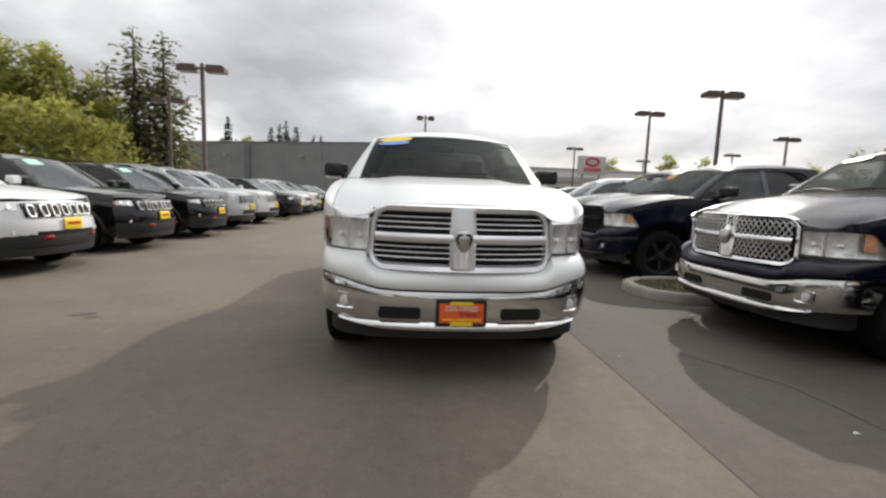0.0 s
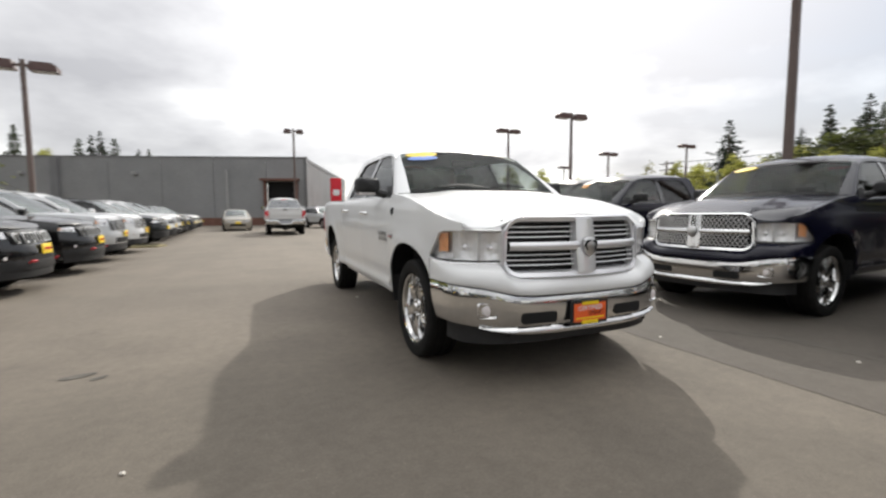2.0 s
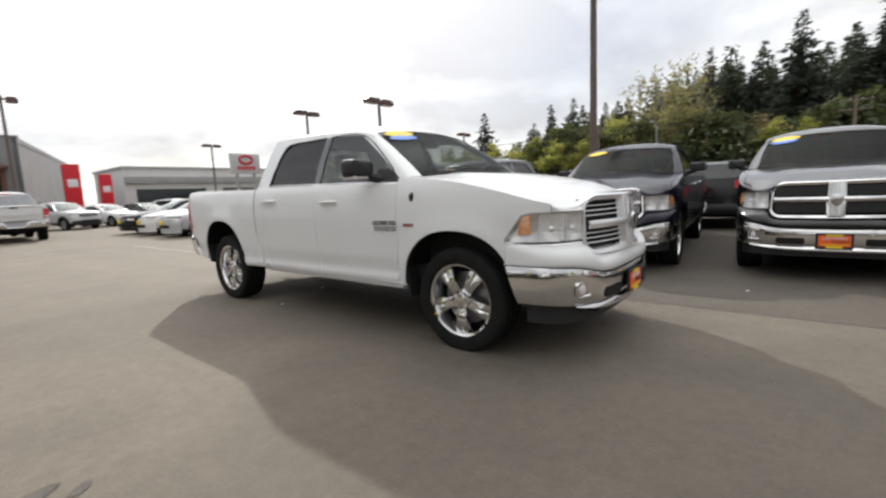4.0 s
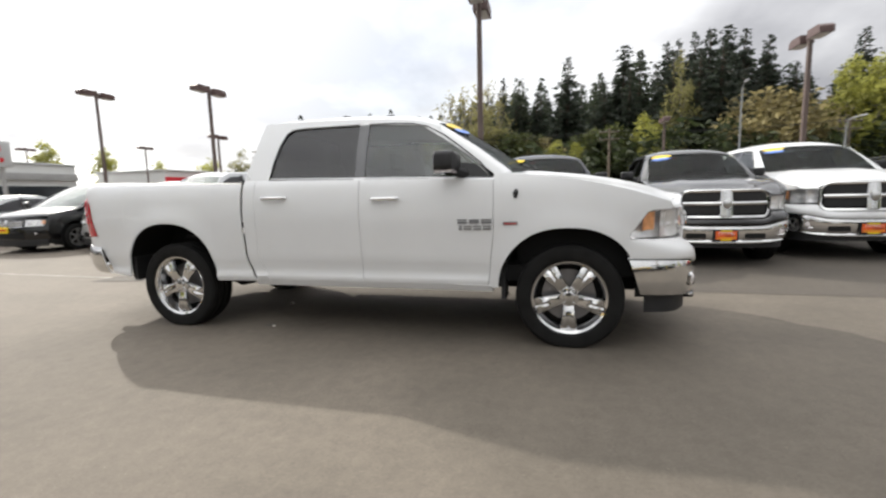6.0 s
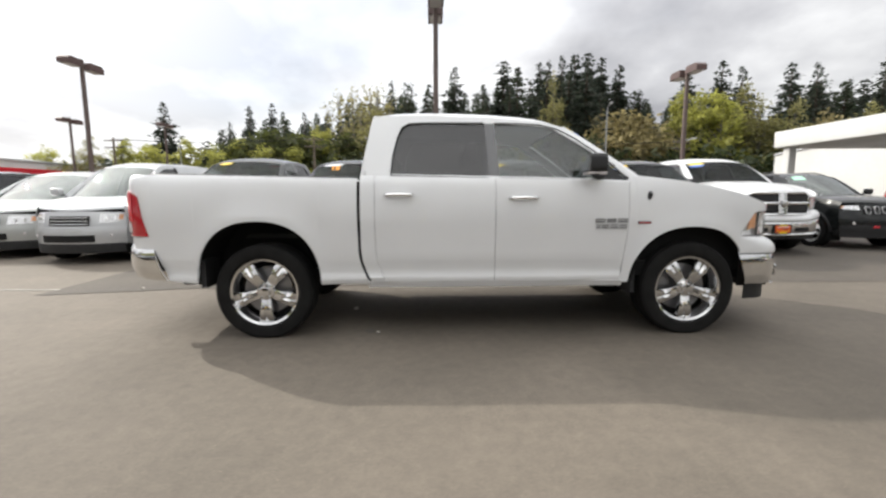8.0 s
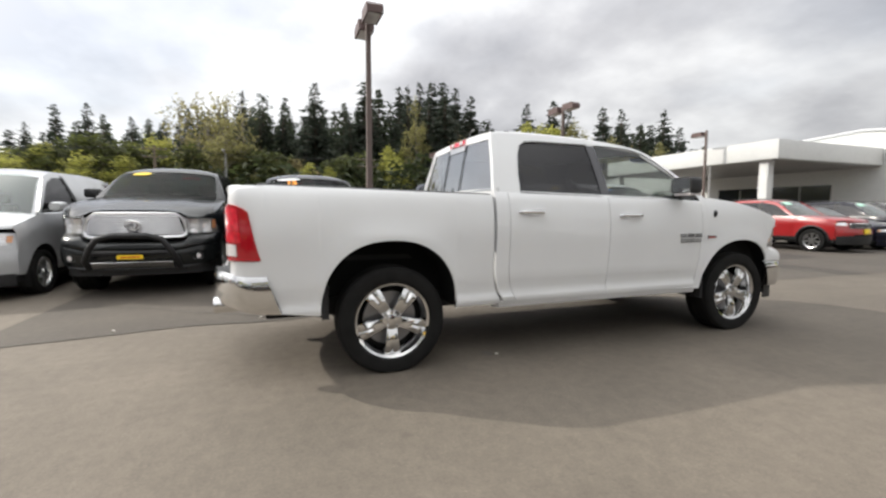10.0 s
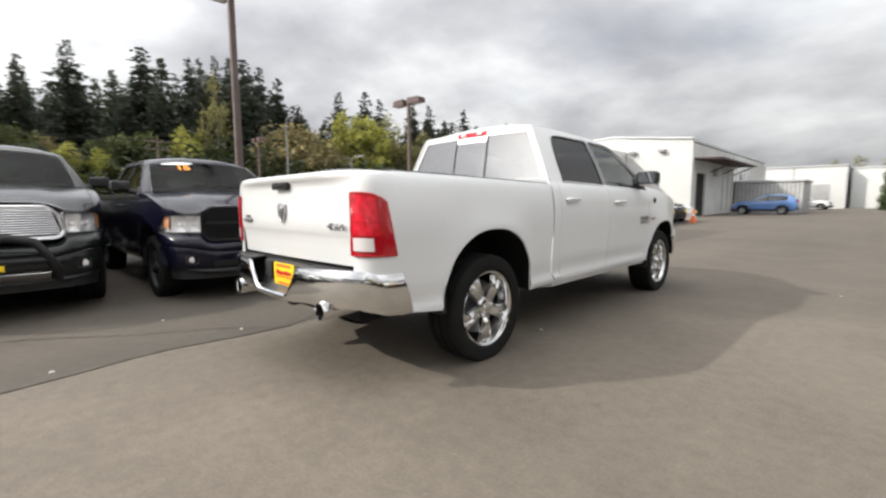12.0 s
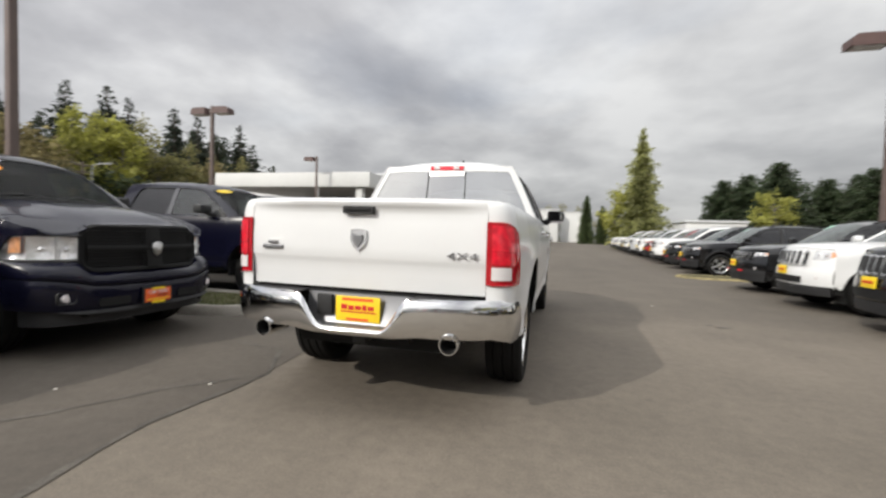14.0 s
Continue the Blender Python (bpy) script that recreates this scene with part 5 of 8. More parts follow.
# ---- ground ----
GRASS_SOIL = mat("dry_grass_soil", (0.07, 0.065, 0.028), 0.95, var=0.4, scale=3, var2=0.3, scale2=40, bump=0.5, bscale=60)
CONCRETE = mat("kerb_concrete", (0.30, 0.28, 0.25), 0.85, var=0.18, scale=4, var2=0.12, scale2=50, bump=0.35, bscale=90)
YELLOWP = mat("worn_yellow_paint", (0.24, 0.20, 0.10), 0.8, var=0.3, scale=8, bump=0.2)
WHITELINE = mat("worn_white_line", (0.24, 0.225, 0.20), 0.8, var=0.30, scale=3, var2=0.2, scale2=60)
FIELD = mat("far_ground", (0.07, 0.085, 0.04), 0.95, var=0.3, scale=0.05)


def hill(x, y):
    """Height of the land: flat lot, a wooded bank rising east of it."""
    d = x - 58 + 0.10 * y
    e = max(0.0, min(1.0, d / 60.0))
    side = max(0.0, min(1.0, (52 - y) / 55.0))
    return 13.0 * e * e * (3 - 2 * e) * side


def make_ground():
    bm = bmesh.new()
    xs = [-3000, -800, -200, -80, -45, -20, 0, 20, 45] + span(58, 130, 13) + [160, 260, 800, 3000]
    ys = [-3000, -800, -260, -150, -100] + span(-80, 60, 15) + [90, 150, 260, 800, 3000]
    vs = [[bm.verts.new((x, y, hill(x, y) - (0.0 if -80 < y < 110 else 0.0))) for y in ys] for x in xs]
    for i in range(len(xs) - 1):
        for j in range(len(ys) - 1):
            f = bm.faces.new((vs[i][j], vs[i + 1][j], vs[i + 1][j + 1], vs[i][j + 1]))
            c = f.calc_center_median()
            f.material_index = 0 if (-46 < c.x < 58 and -150 < c.y < 91) else 1
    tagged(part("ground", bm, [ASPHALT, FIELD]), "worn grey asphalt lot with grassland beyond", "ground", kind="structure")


make_ground()


def ribbon(name, pts, width, z, material, label, category, wob=0.0):
    """A flat strip along points, just above the asphalt."""
    bm = bmesh.new()
    rows = []
    dense = []
    for (a, b) in zip(pts, pts[1:]):
        n = max(2, int(math.dist(a, b) / 0.15))
        dense += [(lerp(a[0], b[0], k / n), lerp(a[1], b[1], k / n)) for k in range(n)]
    dense.append(pts[-1])
    for i, p in enumerate(dense):
        q0, q1 = Vector(dense[max(0, i - 1)]), Vector(dense[min(len(dense) - 1, i + 1)])
        d = (q1 - q0).normalized()
        nrm = Vector((-d.y, d.x))
        w = width * (0.5 + wob * (noise.noise((p[0] * 3, p[1] * 3, 1.7))))
        o = nrm * wob * 0.5 * width * noise.noise((p[0] * 1.3, p[1] * 1.3, 5.0)) * 3
        c = Vector(p) + o
        rows.append([(c.x + nrm.x * w, c.y + nrm.y * w, z), (c.x - nrm.x * w, c.y - nrm.y * w, z)])
    sheet(rows, 0.0, bm)
    for f in bm.faces:
        if f.normal.z < 0:
            f.normal_flip()
    ob = part(name, bm, material)
    return tagged(ob, label, category, kind="structure")


SEAM = ((0.72, 6.95), (0.96, 5.85), (1.09, 5.19), (1.03, 4.3), (1.14, 3.0), (1.16, 1.0), (1.16, -1.0), (1.15, -3.0), (1.12, -6.0), (1.10, -14.0))
# strip east of the seam, coloured darker to deepen the truck row's shade
bm = sheet([[(lerp(x, 9.0, u), y, 0.003) for u in (0, 0.3, 1)] for x, y in SEAM], 0.0)
for f in bm.faces:
    if f.normal.z < 0:
        f.normal_flip()
tagged(part("shaded_pavement_patch", bm, PATCH), "darker patched asphalt strip with the truck row's shade in its colour", "patch", kind="structure")
ribbon("crack_1", [(0.75, 6.9), (0.96, 5.85), (1.09, 5.19), (1.02, 4.2), (1.35, 3.6), (1.9, 3.5)], 0.04, 0.006, TAR, "dark sealed crack in the asphalt", "crack", 0.5)
ribbon("crack_2", [(2.6, 6.6), (2.26, 5.97), (1.75, 5.3), (1.45, 4.7), (1.03, 4.26)], 0.032, 0.006, TAR, "dark sealed crack in the asphalt", "crack", 0.5)
ribbon("crack_3", [(1.9, -0.4), (2.3, -1.0), (2.35, -1.9), (2.9, -2.6)], 0.03, 0.0065, TAR, "dark sealed crack in the asphalt", "crack", 0.5)
ribbon("crack_4", [(-9, -9.2), (-6, -9.0), (-2, -9.3), (2, -9.15), (6, -9.4)], 0.05, 0.004, TAR, "dark sealed crack in the asphalt", "crack", 0.5)
ribbon("joint_line", [(1.10, 14.0), (1.12, 9.0), (1.05, 6.9)], 0.07, 0.004, WHITELINE, "faded pale line on the asphalt", "road marking", 0.2)


def kerb_island(name, outline, label, fill, kerb_mat, grass=True, h=0.13):
    """A planted island with a rounded kerb."""
    T = thing(name, label, "kerb island", kind="structure")
    n = len(outline)
    c = Vector((sum(p[0] for p in outline) / n, sum(p[1] for p in outline) / n))

    def ring(inset, z):
        out = []
        for p in outline:
            d = (c - Vector(p))
            out.append((p[0] + d.x / d.length * inset, p[1] + d.y / d.length * inset, z))
        return out
    part("kerb", loft([ring(0, 0.0), ring(0.01, h * 0.8), ring(0.035, h), ring(0.13, h), ring(0.15, h * 0.85), ring(0.15, 0.0)], True, False), kerb_mat, T, "rounded concrete kerb")
    bm = loft([ring(0.145, 0.0), ring(0.145, h * 0.75)], True, True)
    part("planting_bed", bm, fill, T)
    if grass:
        rnd = random.Random(4)
        bm = bmesh.new()
        x0, x1 = min(p[0] for p in outline) + 0.2, max(p[0] for p in outline) - 0.2
        y0, y1 = min(p[1] for p in outline) + 0.25, max(p[1] for p in outline) - 0.25
        for _ in range(int(min(5000, 900 * (x1 - x0) * (y1 - y0)))):
            x, y = rnd.uniform(x0, x1), rnd.uniform(y0, y1)
            a, hh = rnd.uniform(0, 6.28), rnd.uniform(0.015, 0.05)
            d = Vector((math.cos(a), math.sin(a), 0)) * 0.006
            lean = Vector((rnd.uniform(-1, 1), rnd.uniform(-1, 1), 0)) * 0.02
            p = Vector((x, y, h * 0.74))
            bm.faces.new([bm.verts.new(q) for q in (p - d, p + d, p + lean + Vector((0, 0, hh)))])
        me = bpy.data.meshes.new("grass")
        bm.to_mesh(me); bm.free()
        me.materials.append(GRASSB)
        g = new("grass", me)
        g.parent = T
        tagged(g, kind="stuff")
    return T


GRASSB = mat("grass_blades", (0.065, 0.085, 0.022), 0.8, island=0.45)
kerb_island("kerb_island", [(2.62, 1.9), (2.70, 1.55), (2.95, 1.32), (3.4, 1.22), (5.0, 1.22), (7.8, 1.22), (7.8, 2.62), (5.0, 2.62), (3.4, 2.60), (2.95, 2.48), (2.70, 2.25)],
            "planted island with a rounded concrete kerb", GRASS_SOIL, CONCRETE)
kerb_island("kerb_island", [(-4.55, -7.95), (-4.7, -8.3), (-5.2, -8.5), (-9.0, -8.5), (-9.0, -7.3), (-5.2, -7.3), (-4.7, -7.55)],
            "long low island with a yellow-painted kerb", GRASS_SOIL, YELLOWP, grass=False, h=0.06)
kerb_island("kerb_island", [(-5.0, 15.2), (-5.2, 15.6), (-9.0, 15.7), (-9.0, 14.6), (-5.2, 14.7)],
            "long low island with a yellow-painted kerb", GRASS_SOIL, YELLOWP, grass=False, h=0.06)

# ---- buildings ----
GREYWALL = mat("grey_painted_block", (0.255, 0.258, 0.265), 0.85, var=0.08, scale=0.5, var2=0.05, scale2=6, bump=0.2, bscale=30)
GREYDARK = mat("dark_grey_band", (0.20, 0.20, 0.21), 0.85, var=0.1, scale=1)
BRICKRED = mat("red_brown_base", (0.17, 0.085, 0.065), 0.9, var=0.2, scale=2, var2=0.15, scale2=14)
WHITEWALL = mat("white_painted_wall", (0.64, 0.645, 0.635), 0.75, var=0.05, scale=0.4, var2=0.03, scale2=5, bump=0.1, bscale=20)
GREYMETAL = mat("grey_corrugated_metal", (0.36, 0.36, 0.36), 0.6, var=0.12, scale=0.6, var2=0.06, scale2=8)
PALEMETAL = mat("pale_grey_metal_siding", (0.60, 0.60, 0.59), 0.6, var=0.10, scale=0.6, var2=0.06, scale2=8)
DARKOPEN = mat("dark_opening", (0.012, 0.012, 0.013), 0.8)
ROOFM = mat("pale_metal_roof", (0.52, 0.53, 0.54), 0.55, var=0.08, scale=0.5)
SIGNRED = mat("red_sign_panel", (0.60, 0.015, 0.03), 0.4, var=0.05)
WINDOWD = mat("dark_shop_window", (0.03, 0.035, 0.04), 0.08, var=0.1, scale=2)
RUST = mat("rust_brown_paint", (0.062, 0.034, 0.030), 0.65, var=0.2, scale=5)


def wall_piece(bm, a, b, z0, z1, thick=0.3):
    """An upright slab between two plan points."""
    a, b = Vector(a), Vector(b)
    d = (b - a).normalized()
    n = Vector((-d.y, d.x)) * thick
    lo = [(a.x, a.y, z0), (b.x, b.y, z0), (b.x + n.x, b.y + n.y, z0), (a.x + n.x, a.y + n.y, z0)]
    hi = [(x, y, z1) for x, y, _ in lo]
    loft([lo, hi], True, True, bm)
    return bm


def grey_warehouse():
    T = thing("warehouse", "long low grey-painted block warehouse with a flat roof", "building")
    A, B = Vector((-27.5, 52.3)), Vector((3.0, 42.4))
    d = (B - A).normalized()
    n = Vector((-d.y, d.x))            # away from the lot
    at = lambda s, o=0.0: A + d * s + n * o
    L = (B - A).length
    H = 6.6
    # shell in bays with a recessed joint between
    cuts = [0, 3.8, 8.9, 13.6, 18.4, 23.2, L - 3.9, L - 1.1, L]
    for i, (s0, s1) in enumerate(zip(cuts, cuts[1:])):
        z0 = 0.0
        if i == 6:      # bay door: only a lintel over it
            z0 = 4.3
        part("wall_bay", wall_piece(bmesh.new(), at(s0 + 0.02), at(s1 - 0.02), z0, H, 0.3), GREYWALL, T)
    part("wall_back", wall_piece(bmesh.new(), at(0, 0.25), at(L - 4.2, 0.25), 0, H - 0.1, 0.1), GREYDARK, T)
    part("wall_side", wall_piece(bmesh.new(), at(L), at(L, 30), 0, H, 0.3), GREYWALL, T)
    part("wall_side", wall_piece(bmesh.new(), at(0, 30), at(0), 0, H, 0.3), GREYWALL, T)
    part("roof", loft([[(*at(-0.1, 0.02), z), (*at(L + 0.0, 0.02), z), (*at(L, 30), z), (*at(-0.1, 30), z)] for z in (H - 0.5, H - 0.3)]), ROOFM, T)
    part("parapet_cap", wall_piece(bmesh.new(), at(-0.05, -0.06), at(L + 0.06, -0.06), H, H + 0.12, 0.45), GREYDARK, T)
    part("base_course", wall_piece(bmesh.new(), at(0, -0.10), at(L - 4.0, -0.10), 0, 0.75, 0.1), BRICKRED, T, "red-brown masonry base")
    part("pilaster", wall_piece(bmesh.new(), at(8.6, -0.25), at(9.3, -0.25), 0, H - 0.02, 0.25), GREYDARK, T)
    part("downpipe", tube([(*at(L - 7.6, -0.1), 0), (*at(L - 7.6, -0.1), 5.4)], 0.12, 8), GREYMETAL, T)
    part("bay_door", wall_piece(bmesh.new(), at(L - 3.9, 0.4), at(L - 1.1, 0.4), 0, 4.3, 0.1), DARKOPEN, T, "dark open loading bay")
    part("bay_canopy", wall_piece(bmesh.new(), at(L - 4.3, -0.9), at(L - 0.7, -0.9), 4.35, 4.55, 0.9), BRICKRED, T)
    for s in (L - 4.0, L - 1.0):
        part("bay_post", wall_piece(bmesh.new(), at(s - 0.12, -0.3), at(s + 0.12, -0.3), 0, 4.35, 0.24), BRICKRED, T)
    for s in (6.0, 16.0):
        part("wall_lamp", wall_piece(bmesh.new(), at(s - 0.2, -0.25), at(s + 0.2, -0.25), 5.0, 5.25, 0.25), GREYMETAL, T)


grey_warehouse()


def white_dealership():
    T = thing("showroom_building", "white-painted showroom with a deep canopy and low gable", "building")
    y0 = -31.3
    # gable wall facing the lot, in panels under a broken roofline
    prof = [(7.3, 5.85), (13.5, 6.55), (19.5, 6.2), (27, 5.6), (38, 4.8)]
    for (xa, za), (xb, zb) in zip(prof, prof[1:]):
        loop = lambda y: [(xa, y, 0), (xb, y, 0), (xb, y, zb), (xa, y, za)]
        part("wall_panel", loft([loop(y0), loop(y0 - 0.3)]), WHITEWALL, T)
    part("roof_edge", tube([(x, y0 + 0.05, z + 0.05) for x, z in prof], 0.10, 6), ROOFM, T)
    # side wall runs back, in shade; dark bay under a lean-to
    for ya, yb, z0 in ((-31.6, -32.6, 0), (-32.6, -35.2, 3.4), (-35.2, -62.0, 0)):
        part("side_wall", wall_piece(bmesh.new(), (7.32, ya), (7.32, yb), z0, 5.6, 0.3), PALEMETAL, T)
    part("roof", loft([[(x, y, z) for x, z in prof] + [(x, y, z - 0.15) for x, z in prof[::-1]] for y in (y0 - 0.02, -62)]), ROOFM, T)
    part("bay", nbox(7.45, 12, -35.2, -32.6, 0, 3.4), DARKOPEN, T, "dark open service bay")
    part("lean_to_roof", sheet([[(x, y, 4.5 - 0.04 * (7.3 - x)) for y in (-31.9, -44.5)] for x in (7.3, 6.3, 5.4)], 0.12), RUST, T)
    for y in (-36.5, -40.5, -44.3):
        part("lean_to_brace", tube([(7.28, y, 3.6), (5.5, y, 4.38)], 0.05, 6), RUST, T)
    for y in (-38.0, -48.0):
        part("wall_vent", nbox(7.14, 7.30, y - 0.5, y + 0.5, 3.3, 3.9, 0.02), GREYMETAL, T)
    for k in range(12):
        part("wall_rib", nbox(7.22, 7.30, -60.5 + 1.8 * k - 0.05, -60.5 + 1.8 * k + 0.05, 0.2, 5.4), PALEMETAL, T)
    # canopy on columns
    can = part("canopy", nbox(12.3, 25.6, -31.25, -21.4, 4.25, 5.3, 0.03), WHITEWALL, T, "deep white canopy")
    part("canopy_soffit", nbox(12.4, 25.5, -31.2, -21.5, 4.20, 4.246), GREYMETAL, can)
    for x in (13.0, 24.6):
        part("column", nbox(x, x + 0.5, -22.2, -21.7, 0, 4.2, 0.02), WHITEWALL, T)
    part("drainpipe", tube([(16.5, -21.6, 0), (16.5, -21.6, 4.2)], 0.06, 6), GREYMETAL, T)
    for k in range(2):
        x = 15 + 4.4 * k
        w = part("shop_window", nbox(x, x + 3.8, y0 + 0.0, y0 + 0.06, 0.5, 3.2), WINDOWD, T)
        part("window_bar", nbox(x + 1.86, x + 1.94, y0 + 0.06, y0 + 0.09, 0.5, 3.2), GREYMETAL, w)
    for x in (9.2, 11.5):
        part("wall_lamp", nbox(x, x + 0.5, y0, y0 + 0.45, 5.05, 5.25, 0.03), GREYMETAL, T)


white_dealership()


def box_building(name, label, x0, x1, y0, y1, h, wall, trims=()):
    T = thing(name, label, "building")
    part("wall", nbox(x0, x1, y0, y1, 0, h, 0.02), wall, T)
    part("roof", nbox(x0 - 0.15, x1 + 0.15, y0 - 0.15, y1 + 0.15, h, h + 0.2, 0.03), ROOFM, T)
    for nm, a, b, c, d, e, f, m in trims:
        part(nm, nbox(a, b, c, d, e, f, 0.01), m, T)
    return T


box_building("warehouse", "plain white flat-roofed building behind the car rows", 0.3, 14, -92, -76, 5.9, WHITEWALL,
             [("door", 2, 4.5, -76, -75.9, 0, 3.4, GREYMETAL), ("wall_joint", 6.0, 6.15, -76, -75.93, 0, 5.9, GREYMETAL)])
box_building("warehouse", "plain white flat-roofed building behind the car rows", -5.5, -0.1, -95, -79, 5.6, WHITEWALL)
box_building("shed", "long low white shed with a pale roof", -16.1, -11.4, -41, -36, 2.7, WHITEWALL)
sh = box_building("shed", "low grey corrugated metal shed beside the showroom", 1.9, 7.1, -51, -45.2, 2.9, GREYMETAL)
for k in range(17):
    part("wall_rib", nbox(1.98 + 0.315 * k, 2.08 + 0.315 * k, -45.2, -45.14, 0.1, 2.85), PALEMETAL, sh)
box_building("showroom_building", "low white and grey car showroom with dark windows", 12, 34, 52, 62, 5.2, WHITEWALL,
             [("window_band", 13, 20, 51.9, 52, 0.6, 3.0, WINDOWD), ("window_band", 22, 33, 51.9, 52, 0.6, 3.0, WINDOWD), ("fascia", 12, 34, 51.7, 52, 3.6, 4.3, GREYMETAL)])
box_building("showroom_building", "low white and grey car showroom with dark windows", 38, 62, 44, 54, 4.6, WHITEWALL,
             [("window_band", 39, 48, 43.9, 44, 0.6, 2.8, WINDOWD), ("window_band", 50, 61, 43.9, 44, 0.6, 2.8, WINDOWD), ("fascia", 38, 62, 43.7, 44, 3.2, 3.9, SIGNRED)])


def pylon(x, y, h, w, label):
    T = thing("sign_pylon", label, "sign", "red sign pylons")
    part("panel", nbox(x - w / 2, x + w / 2, y - 0.25, y + 0.25, 0.25, h, 0.06), SIGNRED, T)
    part("base", nbox(x - w / 2 - 0.1, x + w / 2 + 0.1, y - 0.35, y + 0.35, 0, 0.3, 0.03), CONCRETE, T)
    part("mark", nbox(x - w * 0.3, x + w * 0.3, y - 0.262, y - 0.25, h * 0.62, h * 0.75, 0.002), WHITEST, T)


pylon(6.0, 43.4, 4.8, 1.1, "tall red sign pylon with a white mark")
pylon(9.0, 46.5, 4.2, 0.9, "tall red sign pylon with a white mark")


def dealer_sign(x, y, z, w, h):
    T = thing("dealer_sign", "white dealer sign with a red mark on two posts", "sign")
    part("board", nbox(x - w / 2, x + w / 2, y, y + 0.4, z - h / 2, z + h / 2, 0.05), ROOFM, T)
    part("mark", tube([(x + 0.55 * math.cos(a), y - 0.02, z + 0.3 + 0.32 * math.sin(a)) for a in [2 * math.pi * k / 20 for k in range(21)]], 0.09, 6), SIGNRED, T)
    part("lettering", bars(bmesh.new(), x - w * 0.32, x + w * 0.32, z - h * 0.32, z - h * 0.14, 6, y - 0.01, 0.03), SIGNRED, T)
    for dx in (-w * 0.3, w * 0.3):
        part("post", tube([(x + dx, y + 0.2, 0), (x + dx, y + 0.2, z)], 0.12, 8), GREYMETAL, T)


dealer_sign(15.2, 33.2, 4.3, 2.4, 1.6)

# ---- light poles ----
POLE = mat("brown_painted_pole", (0.125, 0.092, 0.082), 0.55, var=0.15, scale=2)
POLEHEAD = mat("brown_lamp_housing", (0.105, 0.065, 0.060), 0.5, var=0.15, scale=4)
LAMPGLASS = mat("frosted_lamp_lens", (0.55, 0.53, 0.50), 0.35, var=0.1, scale=10)
CONCBASE = CONCRETE


def light_pole(x, y, h, heads, turn, label="brown steel light pole with two box lamps", extra=0, size=1.0):
    T = thing("street_lamp", label, "light pole", "parking lot light poles", m=pose(x, y, 0, 0, 0, turn))
    part("base", lathe([(0, 0.26), (0.62, 0.26), (0.66, 0.23), (0.66, 0.001)], (0, 0, 0), 20, "z"), CONCBASE, T, "round concrete base")
    part("pole", loft([[(sx * r, sy * r, z) for sx, sy in ((-1, -0.8), (-0.8, -1), (0.8, -1), (1, -0.8), (1, 0.8), (0.8, 1), (-0.8, 1), (-1, 0.8))] for z, r in ((0.66, 0.075), (h + 0.1, 0.06))]), POLE, T)
    part("base_plate", nbox(-0.16, 0.16, -0.16, 0.16, 0.655, 0.69, 0.005), POLE, T)
    for k in range(heads):
        a = Matrix.Rotation(math.pi * k, 4, "Z")
        arm = part("arm", box(bmesh.new(), 0.05, 0.22, -0.03, 0.03, h - 0.12, h - 0.04, m=a), POLE, T)
        prof = [(0.18, h - 0.24), (0.22, h + 0.03), (0.80 * size, h + 0.03), (0.92 * size, h - 0.06), (0.92 * size, h - 0.24)]
        hd = part("lamp_head", loft([[a @ Vector((px, w, pz)) for px, pz in prof] for w in (-0.20, 0.20)]), POLEHEAD, T, "brown box lamp")
        part("lens", box(bmesh.new(), 0.26, 0.86 * size, -0.15, 0.15, h - 0.262, h - 0.238, m=a), LAMPGLASS, hd)
    if extra:
        part("crossarm", nbox(-0.7, 0.7, -0.04, 0.04, extra - 0.05, extra + 0.05), POLE, T)
        for s in (-1, 1):
            part("floodlight", nbox(s * 0.5, s * 0.85, -0.15, 0.15, extra - 0.02, extra + 0.22, 0.03), POLEHEAD, T)
    return T


light_pole(-8.66, 15.2, 6.0, 2, 0)
light_pole(13.08, -7.9, 6.0, 2, 0)
light_pole(13.6, 15.7, 6.3, 2, 0)
light_pole(0.75, 29.6, 7.0, 2, 0, size=0.7)
light_pole(14.8, 23.9, 7.0, 2, 0)
light_pole(26.8, 26.7, 6.3, 2, 0)
light_pole(33.4, 24.2, 7.0, 2, 0)
light_pole(7.7, 2.03, 6.22, 2, 0)
light_pole(27.36, -6.78, 5.61, 2, 0, size=0.7)
light_pole(-8.2, -5.2, 5.9, 2, 0)
light_pole(-14.2, 23.5, 6.2, 2, 0)
light_pole(32.1, 56.1, 7.2, 2, 0)
light_pole(36.6, 44.9, 7.2, 2, 0)
light_pole(18.2, 45.5, 7.2, 2, 0)
light_pole(16.0, -20.5, 6.2, 1, 0, "brown steel light pole with one box lamp")

